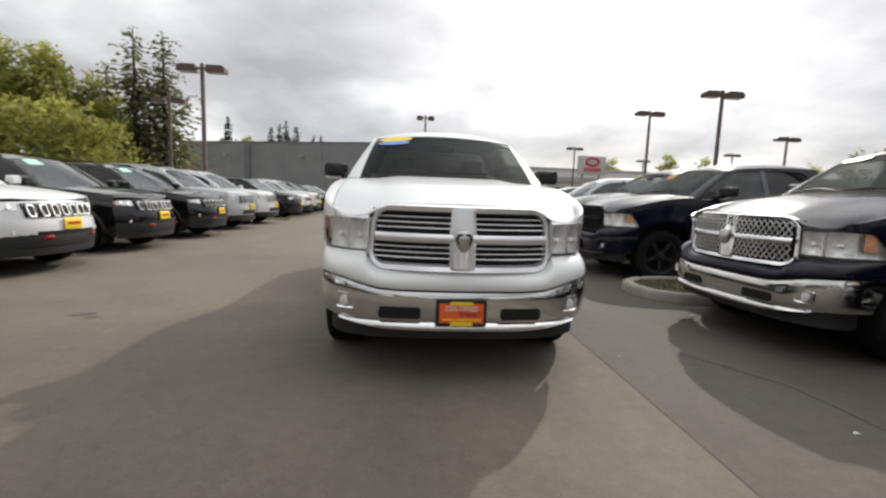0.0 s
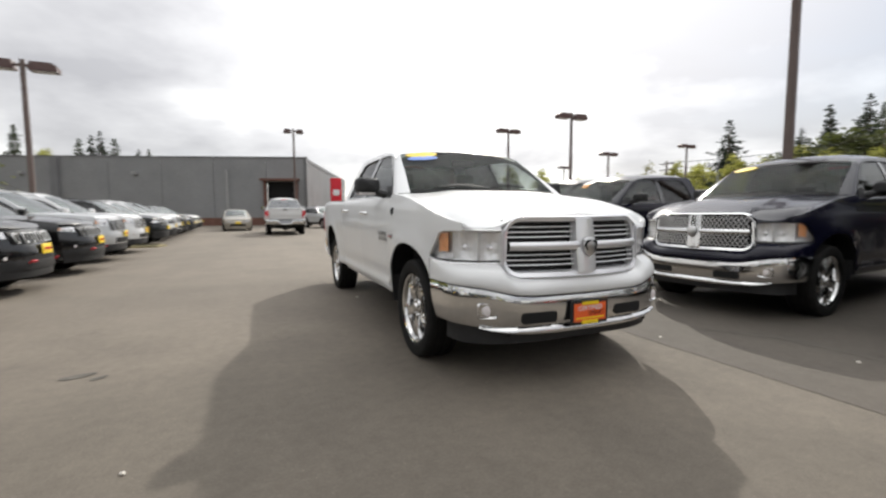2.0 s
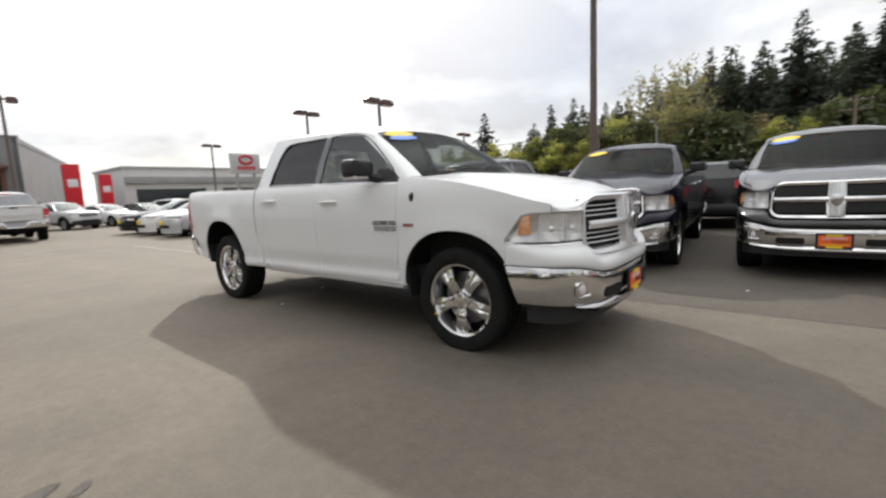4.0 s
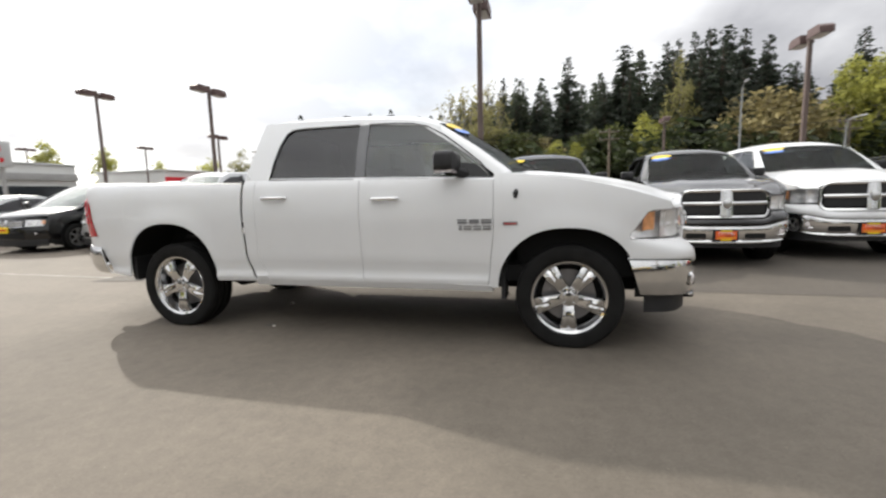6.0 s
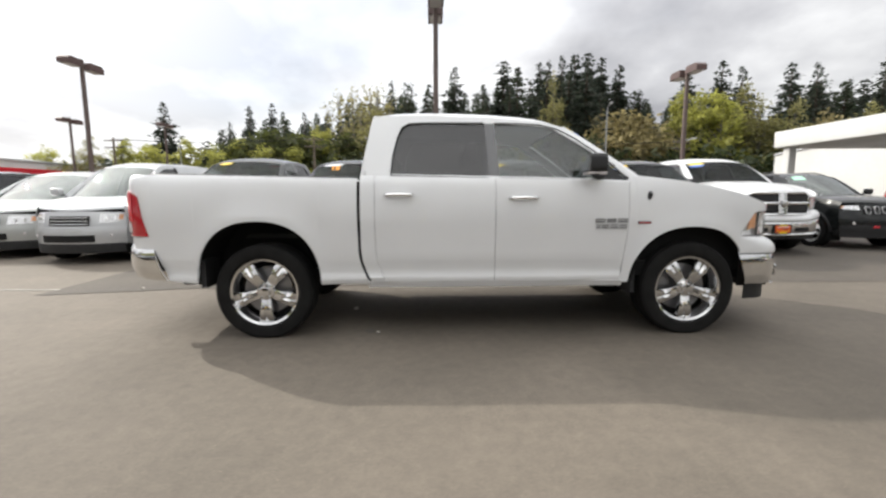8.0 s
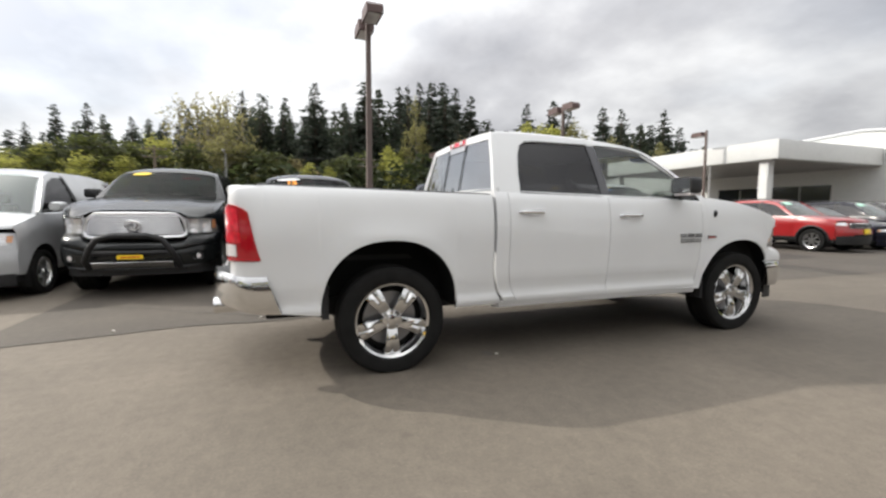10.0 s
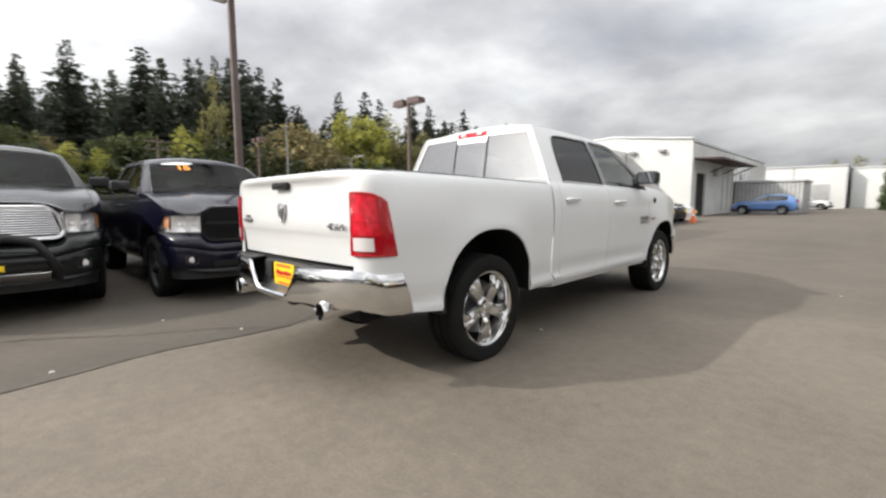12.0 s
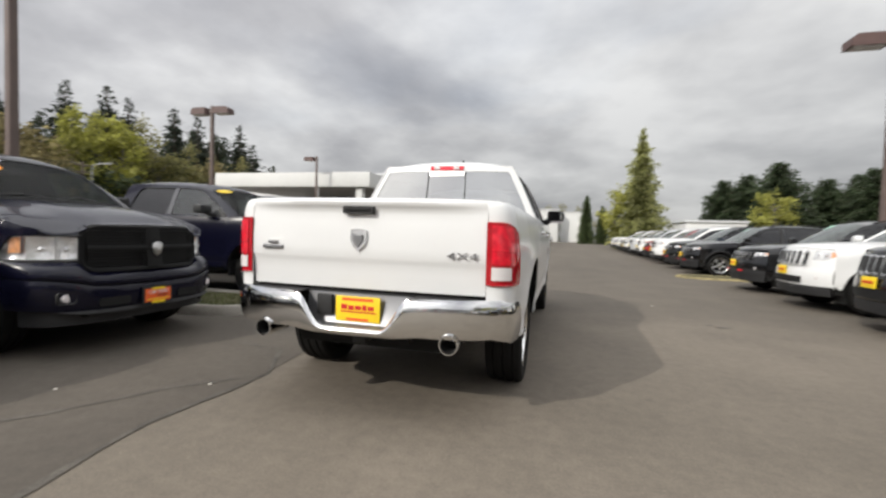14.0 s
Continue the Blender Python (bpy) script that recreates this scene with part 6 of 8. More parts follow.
# ---- cars; nose to -y, front axle at y = 0 ----
SPECS = {
    "suv": dict(wb=2.70, fo=0.92, ro=1.00, hw=0.925, r=0.365, sill=0.36, hood=((-0.92, 0.90), (-0.70, 0.985), (-0.4, 1.045), (0.0, 1.085), (0.55, 1.12)), belt=((0.3, 1.10), (1.5, 1.13), (3.0, 1.20), (3.7, 1.24)),
                cowl=0.50, roof=((0.62, 1.14), (0.95, 1.40), (1.25, 1.585), (1.6, 1.655), (2.4, 1.665), (3.1, 1.60), (3.25, 1.575), (3.50, 1.30)), rf=1.25, rr=3.25, tt=3.55, posts=(1.72, 2.72), dpost=3.05, doors=(0.55, 1.68, 2.62)),
    "big_suv": dict(wb=2.915, fo=0.90, ro=1.02, hw=0.955, r=0.385, sill=0.38, hood=((-0.90, 1.05), (-0.5, 1.12), (0.0, 1.155), (0.55, 1.18)), belt=((0.3, 1.16), (1.5, 1.19), (3.0, 1.24), (3.9, 1.27)),
                    cowl=0.52, roof=((0.64, 1.20), (1.0, 1.47), (1.32, 1.66), (1.7, 1.735), (2.6, 1.745), (3.3, 1.69), (3.45, 1.665), (3.72, 1.36)), rf=1.32, rr=3.45, tt=3.76, posts=(1.80, 2.82), dpost=3.2, doors=(0.58, 1.76, 2.74)),
    "minivan": dict(wb=3.08, fo=0.95, ro=1.10, hw=0.985, r=0.345, sill=0.28, hood=((-0.95, 0.80), (-0.6, 0.93), (-0.2, 1.02), (0.15, 1.08)), belt=((0.0, 1.06), (1.5, 1.08), (3.0, 1.12), (4.1, 1.15)),
                    cowl=0.05, roof=((0.2, 1.10), (0.6, 1.38), (1.0, 1.60), (1.4, 1.70), (2.6, 1.735), (3.6, 1.69), (3.85, 1.66), (4.05, 1.30)), rf=1.0, rr=3.85, tt=4.08, posts=(1.55, 2.75), dpost=3.70, doors=(0.52, 1.50, 2.70)),
    "van": dict(wb=2.92, fo=0.86, ro=0.95, hw=0.87, r=0.325, sill=0.30, hood=((-0.86, 0.86), (-0.5, 1.00), (-0.15, 1.10), (0.15, 1.17)), belt=((-0.1, 1.14), (1.5, 1.18), (3.9, 1.20)),
                cowl=-0.02, roof=((0.1, 1.20), (0.45, 1.48), (0.78, 1.72), (1.1, 1.82), (2.4, 1.87), (3.5, 1.84), (3.75, 1.80), (3.83, 1.3)), rf=0.78, rr=3.75, tt=3.84, posts=(1.45,), dpost=1.5, doors=(0.42, 1.42, 2.5)),
    "sedan": dict(wb=2.77, fo=0.95, ro=1.08, hw=0.91, r=0.335, sill=0.26, hood=((-0.95, 0.70), (-0.5, 0.82), (0.0, 0.90), (0.6, 0.96)), belt=((0.4, 0.95), (1.5, 0.98), (3.0, 1.02), (3.8, 1.03)),
                  cowl=0.55, roof=((0.70, 0.98), (1.1, 1.22), (1.45, 1.38), (1.8, 1.44), (2.3, 1.43), (2.6, 1.38), (3.15, 1.10)), rf=1.45, rr=2.60, tt=3.20, posts=(1.78, 2.62), dpost=2.66, doors=(0.60, 1.74, 2.58)),
}


def make_car(label, category, group, paint, kind, face="seven", plate="yellow", near=True, rims=None, lower=None, stick=()):
    S = SPECS[kind]
    T = thing({"suv": "suv", "big_suv": "suv", "minivan": "minivan", "van": "cargo_van", "sedan": "sedan"}[kind], label, category, group)
    P = lambda n, bm, m, par=None, lab="", **k: part(n, bm, m, par or T, lab, **k)
    hw, fo, wb, sill, r = S["hw"], S["fo"], S["wb"], S["sill"], S["r"]
    end = wb + S["ro"]
    yN = -fo + 0.33
    lower = lower or (TRIM if kind in ("suv",) else paint)
    belt = lambda y: table(y, *S["belt"])
    hood = lambda y: table(y, *S["hood"])
    cowl = S["cowl"]
    top = lambda y: hood(y) if y < cowl else max(belt(y), hood(cowl) - 0.4 * (y - cowl))
    AR = r + 0.075

    def X(y, z):
        w = hw * table(y, (-fo, 0.80), (yN, 0.915), (-0.35, 0.965), (0.2, 0.99), (wb * 0.5, 1.0), (wb, 0.99), (end - 0.25, 0.945), (end, 0.89))
        t = top(y)
        w += table((z - sill) / max(0.1, t - sill), (0.0, -0.055), (0.15, -0.022), (0.45, -0.010), (0.72, 0.008), (0.84, 0.004), (1.0, -0.045))
        for yc in (0.0, wb):
            q = math.hypot(y - yc, z - r) / AR
            if q < 1.7:
                w += 0.020 * math.exp(-((max(q, 1) - 1) / 0.18) ** 2)
        return w
    GX = lambda y, z: X(y, belt(y)) - 0.015 - 0.36 * (z - belt(y)) - 0.16 * (z - belt(y)) ** 2
    zb = lambda y: max(sill + 0.03, arch(y, 0, AR, r, AR, 0), arch(y, wb, AR, r, AR, 0))
    n = 15 if near else 9
    cF = [AR * math.cos(math.pi * k / (n - 1)) for k in range(n)][::-1]
    cR = [wb + c for c in cF]
    d0, d1, d2 = S["doors"]
    seg = [("front_fender", [yN] + [c for c in cF if c > yN] + [d0 - 0.004] if d0 > AR else [yN] + [c for c in cF if yN < c < d0 - 0.01] + [d0 - 0.004]),
           ("front_door", span(d0 + 0.003, d1 - 0.003, 6)), ("rear_door", [y for y in span(d1 + 0.003, d2, 5)] + []),
           ("rear_quarter", [d2 + 0.006] + [c for c in cR if c > d2 + 0.02] + [end - 0.30, end - 0.18, end - 0.08])]
    rl = lambda y: table(y, *S["roof"])
    gy0, gy1 = S["roof"][0][0], S["tt"] - 0.02
    for s in (-1, 1):
        panels = {}
        for nm, ys in seg:
            panels[nm] = P(nm, sheet([[(s * X(y, z), y, z) for z in span(zb(y), top(y), 9 if near else 6)] for y in sorted(set(ys))], 0.01), paint)
        P("joint_seal", sheet([[(s * (X(y, z) - 0.02), y, z) for z in span(sill + 0.05, top(y) - 0.03, 4)] for y in span(d0 - 0.05, d2 + 0.05, 6)], 0.003), GAP)
        P("sill", sheet([[(s * (X(y, sill + 0.10) + 0.008), y, sill + 0.10), (s * (X(y, sill + 0.03) + 0.006), y, sill + 0.02), (s * (hw - 0.16), y, sill - 0.02)] for y in span(AR + 0.02, wb - AR - 0.02, 5)], 0.01), lower)
        for yc in (0.0, wb):
            P("wheel_well", sheet([[(s * xx, yc + (AR - 0.004) * math.cos(a), r + (AR - 0.004) * math.sin(a)) for xx in (hw - 0.03, hw - 0.36)] for a in [math.pi * (k / 10 * 1.3 - 0.15) for k in range(11)]], 0.004), UNDER)
            if lower is TRIM:
                P("wheel_arch_trim", tube([(s * (X(yc + AR * math.cos(a), r + AR * math.sin(a)) + 0.002), yc + (AR + 0.012) * math.cos(a), r + (AR + 0.012) * math.sin(a)) for a in [math.pi * k / 12 for k in range(13)]], 0.03, 5), TRIM)
        # side glass under painted rails
        ys = span(gy0 + 0.06, gy1 - 0.10, 12)
        if kind != "van":
            P("side_glass", sheet([[(s * (GX(y, z) - 0.012), y, z) for z in span(belt(y) - 0.02, rl(y) - 0.02, 4)] for y in ys], 0.004), TINT, None, "dark side glass")
        else:
            P("side_glass", sheet([[(s * (GX(y, z) - 0.012), y, z) for z in span(belt(y) - 0.02, rl(y) - 0.02, 4)] for y in span(gy0 + 0.06, 1.45, 6)], 0.004), TINT, None, "dark side glass")
        P("roof_side", sheet([[(s * (GX(y, max(belt(y), rl(y) - d)) + e), y, max(belt(y), rl(y) - d)) for d, e in ((0.085, -0.002), (0.05, 0.0), (0.0, -0.004))] for y in span(gy0, gy1, 16)], 0.012), paint)
        P("belt_trim", sheet([[(s * (X(y, top(y)) - 0.001), y, top(y)), (s * (GX(y, belt(y) + 0.02) + 0.004), y, belt(y) + 0.02)] for y in span(gy0 - 0.06, gy1, 9)], 0.006), TRIM if kind != "van" else paint)
        for py in S["posts"]:
            P("window_post", sheet([[(s * (GX(y, z) + 0.001), y, z) for z in span(belt(y), rl(y) - 0.05, 3)] for y in (py - 0.045, py + 0.045)], 0.008), TRIM)
        P("rear_pillar", sheet([[(s * (GX(y, z) + 0.002), y, z) for z in span(belt(y), max(belt(y) + 0.01, rl(y) - 0.03), 4)] for y in span(S["dpost"], gy1, 5)], 0.010), paint)
        # mirror, handles
        if near:
            my = cowl + 0.22
            mb = belt(my) + 0.06
            arm = P("mirror_arm", tube([(s * (GX(my, mb) - 0.02), my, mb - 0.02), (s * (hw + 0.06), my, mb)], 0.022, 6), TRIM)
            P("door_mirror", loft([[(s * (hw + 0.03 + xx * k), my - 0.02 + dy, mb + 0.05 + zz * k) for xx, zz in rounded(0, 0.19, -0.07, 0.07, 0.04)] for k, dy in ((0.7, -0.08), (1, -0.03), (0.96, 0.04))]), paint, arm)
            for hy, dn in ((d1 - 0.16, "front_door"), (d2 - 0.14, "rear_door")):
                hz = belt(hy) - 0.13
                P("door_handle", tube([(s * X(hy, hz), hy - 0.09, hz), (s * (X(hy, hz) + 0.03), hy - 0.06, hz), (s * (X(hy, hz) + 0.03), hy + 0.06, hz), (s * X(hy, hz), hy + 0.09, hz)], 0.011, 5), CHROME if kind == "big_suv" else paint, panels[dn])
        if kind in ("suv", "big_suv"):
            P("roof_rack", tube([(s * (GX(y, rl(y)) - 0.05), y, rl(y) + (0.055 if 1.5 < y < S["rr"] - 0.3 else 0.01)) for y in span(1.42, S["rr"] - 0.1, 7)], 0.016, 5), TRIM if kind == "suv" else SATIN)
    # hood
    rows = []
    for y in [-fo + 0.125, -fo + 0.15, -fo + 0.20] + span(-fo + 0.30, cowl + 0.10, 7):
        row = []
        for u in span(-1, 1, 15):
            yy = y + lerp(0.24, 0.10, (y + fo) / (cowl + fo)) * abs(u) ** 2.4
            crown = 0.055 if kind != "sedan" else 0.07
            row.append((u * (X(yy, top(yy)) - 0.004), yy, hood(min(yy, cowl)) + crown * (1 - abs(u) ** 2.6) - 0.035 * (y < -fo + 0.13) - 0.012 * (-fo + 0.13 <= y < -fo + 0.17)))
        rows.append(row)
    P("hood", sheet(rows, 0.01), paint)
    # roof, screens
    rf, rr, tt = S["rf"], S["rr"], S["tt"]
    P("roof", sheet([[(u * (GX(y, rl(y)) - 0.002), y, rl(y) + 0.045 * (1 - abs(u) ** 2.5)) for u in span(-1, 1, 11)] for y in span(rf - 0.02, rr + 0.02, 9)], 0.015), paint)
    wz = hood(cowl) + 0.045
    wsp = lambda u, t, d=0.0: Vector((u * lerp(X(cowl, hood(cowl)) - 0.10, GX(rf, rl(rf)) - 0.03, t), lerp(cowl - 0.10 + 0.24 * u * u, rf - 0.03 + 0.05 * u * u, t) - d, lerp(wz - 0.03 * u * u, rl(rf) + 0.042 * (1 - abs(u) ** 2.5), t) + 0.02 * math.sin(math.pi * t) + d))
    ws = P("windscreen", sheet([[wsp(u, t) for u in span(-1, 1, 11)] for t in span(0, 1, 6)], 0.005), CARSCREEN, None, "clear windscreen")
    ws.visible_shadow = False
    for s in (-1, 1):
        P("a_pillar", sheet([[wsp(s * 0.97, t, 0.004), wsp(s * 1.0, t, 0.0), (s * GX(lerp(gy0, rf, t), rl(lerp(gy0, rf, t))), lerp(gy0, rf, t), rl(lerp(gy0, rf, t)))] for t in span(0, 1, 6)], 0.008), paint)
    for u0, u1, t0, t1, mm in stick:
        P("windscreen_sticker", sheet([[wsp(u, t0, 0.006), wsp(u, t1, 0.006)] for u in span(u0, u1, 5)], 0.002), mm, ws)
    tz = belt(tt) + 0.02
    P("rear_window", sheet([[(u * lerp(GX(rr, rl(rr)) - 0.05, GX(tt, tz) - 0.07, t), lerp(rr + 0.02, tt, t), lerp(rl(rr) + 0.03, tz, t)) for u in span(-1, 1, 7)] for t in span(0, 1, 4)], 0.004), TINT)
    for s in (-1, 1):
        P("tail_pillar", sheet([[(s * (lerp(GX(rr, rl(rr)), GX(tt, tz), t) - e), lerp(rr + 0.02, tt, t) + 0.003, lerp(rl(rr) + 0.02, tz, t)) for e in (0.09, 0.0)] for t in span(0, 1, 4)], 0.012), paint)
    ry = lambda x: end - 0.02 - 0.10 * (abs(x) / hw) ** 3
    tb = 0.62
    if kind == "sedan":
        P("boot_lid", sheet([[(u * (X(y, belt(y)) - 0.004), y, belt(y) + 0.03 * (1 - abs(u) ** 2.5)) for u in span(-1, 1, 9)] for y in span(tt - 0.05, end - 0.06, 4)], 0.01), paint)
    P("tailgate", sheet([[(x, lerp(ry(x), max(tt, end - 0.12), ((z - tb) / (tz - tb)) ** 2), z) for z in span(tb, tz, 5)] for x in span(-hw * 0.9, hw * 0.9, 11)], 0.012), paint)
    P("rear_bumper", sheet([[(x, ry(x) + 0.05 * math.sin(math.pi * k / 4), lerp(sill + 0.02, tb + 0.02, k / 4)) for k in range(5)] for x in span(-hw * 0.93, hw * 0.93, 13)], 0.012), lower)
    for s in (-1, 1):
        P("tail_lamp", sheet([[(s * lerp(hw * 0.62, hw * 0.925, v), lerp(ry(hw * 0.6) + 0.012, end - 0.22, v ** 3), z) for z in span(tz - 0.24, tz - 0.06, 3)] for v in span(0, 1, 6)], 0.02), REDLENS, None, "red tail lamp")
    # cabin
    P("cabin_floor", nbox(-hw + 0.12, hw - 0.12, cowl, wb + 0.45, sill, sill + 0.14), UNDER)
    P("dashboard", nbox(-hw + 0.14, hw - 0.14, cowl + 0.10, cowl + 0.45, sill + 0.4, hood(cowl) - 0.03, 0.05), DASH)
    for cx in (-0.37, 0.37) if near else ():
        b = belt(1.5)
        seat = P("seat", nbox(cx - 0.24, cx + 0.24, 1.45, 1.62, sill + 0.2, b + 0.10, 0.05), SEAT)
        P("headrest", nbox(cx - 0.12, cx + 0.12, 1.56, 1.66, b + 0.14, b + 0.30, 0.04), SEAT, seat)
    P("underbody", nbox(-hw + 0.10, hw - 0.10, -fo + 0.35, end - 0.25, sill - 0.06, sill + 0.10), UNDER)
    P("engine_bay", nbox(-hw + 0.36, hw - 0.36, -fo + 0.3, cowl + 0.2, sill, hood(-0.5) - 0.06), UNDER)
    car_face(T, P, S, kind, paint, face, plate, lower, X, hood, near)
    for s in (-1, 1):
        for wy in (0.0, wb):
            if near:
                make_wheel("wheel", T, s * (hw - 0.125), wy, r, r * 0.66, 0.225, s, 5 if face != "crosshair" else 6, rims or SATIN, "slim")
            else:
                simple_wheel(T, s * (hw - 0.125), wy, r, s, rims or SATIN)
    return T


def simple_wheel(T, cx, cy, r, s, rim):
    w = new("wheel")
    w.parent, w.location = T, (cx, cy, r - 0.01)
    part("tyre", lathe([(-0.10, r * 0.66), (-0.115, r * 0.82), (-0.09, r), (0.09, r), (0.115, r * 0.82), (0.10, r * 0.66)], (0, 0, 0), 20, closed=True), RUBBER, w)
    bm = bmesh.new()
    for k in range(7):
        box(bm, s * 0.06, s * 0.092, -0.022, 0.022, 0.02, r * 0.66, m=Matrix.Rotation(2 * math.pi * k / 7, 4, "X"))
    lathe([(s * 0.05, r * 0.68), (s * 0.095, r * 0.67), (s * 0.085, r * 0.60), (s * 0.05, r * 0.60)], (0, 0, 0), 20, bm=bm, closed=True)
    part("rim", bm, rim, w)
    part("wheel_back", lathe([(s * 0.03, 0.001), (s * 0.03, r * 0.66), (s * 0.02, r * 0.66), (s * 0.02, 0.001)], (0, 0, 0), 16), UNDER, w)


def car_face(T, P, S, kind, paint, face, plate, lower, X, hood, near):
    """Front skin, grille, lamps and intakes."""
    fo, hw, sill = S["fo"], S["hw"], S["sill"]
    yN = -fo + 0.33
    w = X(yN, hood(yN) - 0.25)
    ht = hood(-fo + 0.1) + 0.02
    zm = sill + 0.34                       # bumper's top
    slope = 0.36 if kind == "suv" else 0.24
    make = P

    def P(name, bm, *rest, **k):
        """Parts above the bumper lean back with the nose."""
        for v in bm.verts:
            v.co.y += slope * max(0.0, v.co.z - zm)
        return make(name, bm, *rest, **k)
    FY = lambda x, d=0.0: front_y(x, -fo - d, yN, 2.6, w)
    fs = lambda x0, x1, z0, z1, d, nx=15, nz=4, b=0.0, t=0.012, **k: face_sheet(x0, x1, z0, z1, -fo - d, yN - d * 0.4, nx, nz, 2.6, b, t, w=w, **k)
    P("nose_panel", fs(-w, w, zm, ht, -0.03, 19, 5, 0.008, z1f=lambda x: ht - 0.03 * (x / w) ** 2), paint)
    bmp = P("front_bumper", fs(-w * 1.0, w * 1.0, sill + 0.06, zm + 0.02, 0.03, 19, 6, 0.018), paint)
    P("bumper_skirt", fs(-w * 0.97, w * 0.97, sill - 0.10, sill + 0.10, 0.015, 15, 4, 0.01), TRIM if lower is TRIM or kind != "sedan" else paint, bmp)
    if lower is TRIM:
        P("bumper_cladding", fs(-w * 0.99, w * 0.99, sill + 0.02, sill + 0.20, 0.045, 17, 4, 0.01), TRIM, bmp)
    P("lower_intake", fs(-w * 0.55, w * 0.55, sill + 0.09, sill + 0.21, 0.052, 11, 3), GAP, bmp)
    gh0, gh1 = zm + 0.05, ht - 0.035
    if face == "seven":
        g = P("grille", fs(-0.52, 0.52, gh0, gh1, -0.006, 13, 4, 0.010), paint if kind == "big_suv" else TRIM)
        zc, hh = (gh0 + gh1) / 2, (gh1 - gh0) / 2 - 0.012
        rim_bm, dark_bm = bmesh.new(), bmesh.new()
        for k in range(7):
            x = -0.45 + 0.15 * k
            yy = FY(x) - 0.012
            ring = [[(x + a * sc, yy + 0.012 - dy, zc + b * sc) for a, b in rounded(-0.052, 0.052, -hh, hh, 0.03)] for sc, dy in ((1.0, 0.0), (1.0, 0.018), (0.86, 0.018), (0.82, 0.006))]
            mesh = [[(x + a * 0.8, yy - dy, zc + b * 0.86) for a, b in rounded(-0.052, 0.052, -hh, hh, 0.03)] for dy in (0.0, 0.004)]
            if near:
                P("grille_slot", loft(ring), CHROME if kind == "big_suv" else SATIN, g)
                P("slot_mesh", loft(mesh), GAP, g)
            else:
                loft(ring, bm=rim_bm)
                loft(mesh, bm=dark_bm)
        if near:
            rim_bm.free(); dark_bm.free()
        else:
            tagged(P("slot_rims", rim_bm, CHROME if kind == "big_suv" else SATIN, g), kind="stuff")
            tagged(P("slot_mesh", dark_bm, GAP, g), kind="stuff")
    elif face == "crosshair":
        g = P("grille", fs(-0.46, 0.46, gh0 - 0.06, gh1 - 0.02, -0.004, 13, 4, 0.010), GAP)
        for k in range(4):
            z = lerp(gh0 - 0.05, gh1 - 0.03, (k + 0.5) / 4)
            P("grille_bar", fs(-0.44, 0.44, z - 0.012, z + 0.012, 0.006, 11, 3, 0.006), CHROME if k in (0, 3) else SATIN, g)
        P("grille_post", nbox(-0.03, 0.03, -fo - 0.03, -fo + 0.02, gh0 - 0.06, gh1, 0.006), CHROME, g)
    elif face == "shield":
        g = P("grille", fs(-0.36, 0.36, gh0 - 0.04, gh1 - 0.06, -0.004, 11, 4, 0.010), GAP)
        P("grille_bar", fs(-0.38, 0.38, gh1 - 0.10, gh1 - 0.06, 0.008, 11, 3, 0.006), CHROME, g)
        P("badge", lathe([(-fo - 0.03, 0.001), (-fo - 0.028, 0.07), (-fo, 0.075)], (0, 0, (gh0 + gh1) / 2 - 0.03), 20, "y"), CHROME, g, "round chrome badge")
    else:
        g = P("grille", fs(-0.34, 0.34, gh0 - 0.02, gh1 - 0.05, -0.004, 11, 4, 0.008), GAP)
        for k in range(3):
            z = lerp(gh0 - 0.02, gh1 - 0.05, (k + 0.5) / 3)
            P("grille_bar", fs(-0.32, 0.32, z - 0.006, z + 0.006, 0.006, 9, 3, 0.004), SATIN, g)
    for s in (-1, 1):
        x0 = 0.56 if face == "seven" else 0.48
        slim = kind == "suv"
        za, zb_ = (gh1 - 0.09, gh1 + 0.005) if slim else (gh1 - 0.17, gh1 - 0.01)
        hx = lambda t: lerp(x0, w * 1.015, t)
        hy = lambda t: FY(min(hx(t), w)) + (0.16 * ((t - 0.72) / 0.28) ** 2 if t > 0.72 else 0) - 0.004
        lamp = P("headlamp", sheet([[(s * hx(t), hy(t) + 0.012, lerp(za + 0.02 * t, zb_ - 0.02 * t * t, v)) for v in span(0, 1, 4)] for t in span(0, 1, 9)], 0.02), REFLECT, None, "clear headlamp")
        P("lamp_lens", sheet([[(s * hx(t), hy(t) - 0.012, lerp(za + 0.02 * t, zb_ - 0.02 * t * t, v)) for v in span(0, 1, 3)] for t in span(0, 1, 9)], 0.003), LENS, lamp).visible_shadow = False
        P("turn_lamp", sheet([[(s * hx(t), hy(t) - 0.004, lerp(za + 0.02, zb_, v)) for v in (0.25, 0.9)] for t in span(0.70, 0.95, 4)], 0.008), AMBER, lamp)
        if near:
            for tt in (0.25, 0.55):
                P("reflector_bowl", lathe([(-0.012, 0.035), (0.0, 0.03), (0.01, 0.001)], (s * hx(tt), hy(tt), (za + zb_) / 2), 12, "y"), CHROME, lamp)
            fx = w * 0.78
            fz = sill + 0.20
            fg = P("fog_lamp", lathe([(-0.014, 0.001), (-0.010, 0.028), (0.02, 0.032)], (s * fx, FY(fx, 0.03) - 0.012, fz), 14, "y"), CLEARWHITE, bmp, "round fog lamp")
            if lower is TRIM:
                P("tow_hook", tube([(s * 0.40, FY(0.4, 0.06), sill + 0.12), (s * 0.40, FY(0.4, 0.10), sill + 0.14), (s * 0.33, FY(0.33, 0.10), sill + 0.14), (s * 0.33, FY(0.33, 0.06), sill + 0.12)], 0.014, 6), SIGNRED, bmp, "red tow hook")
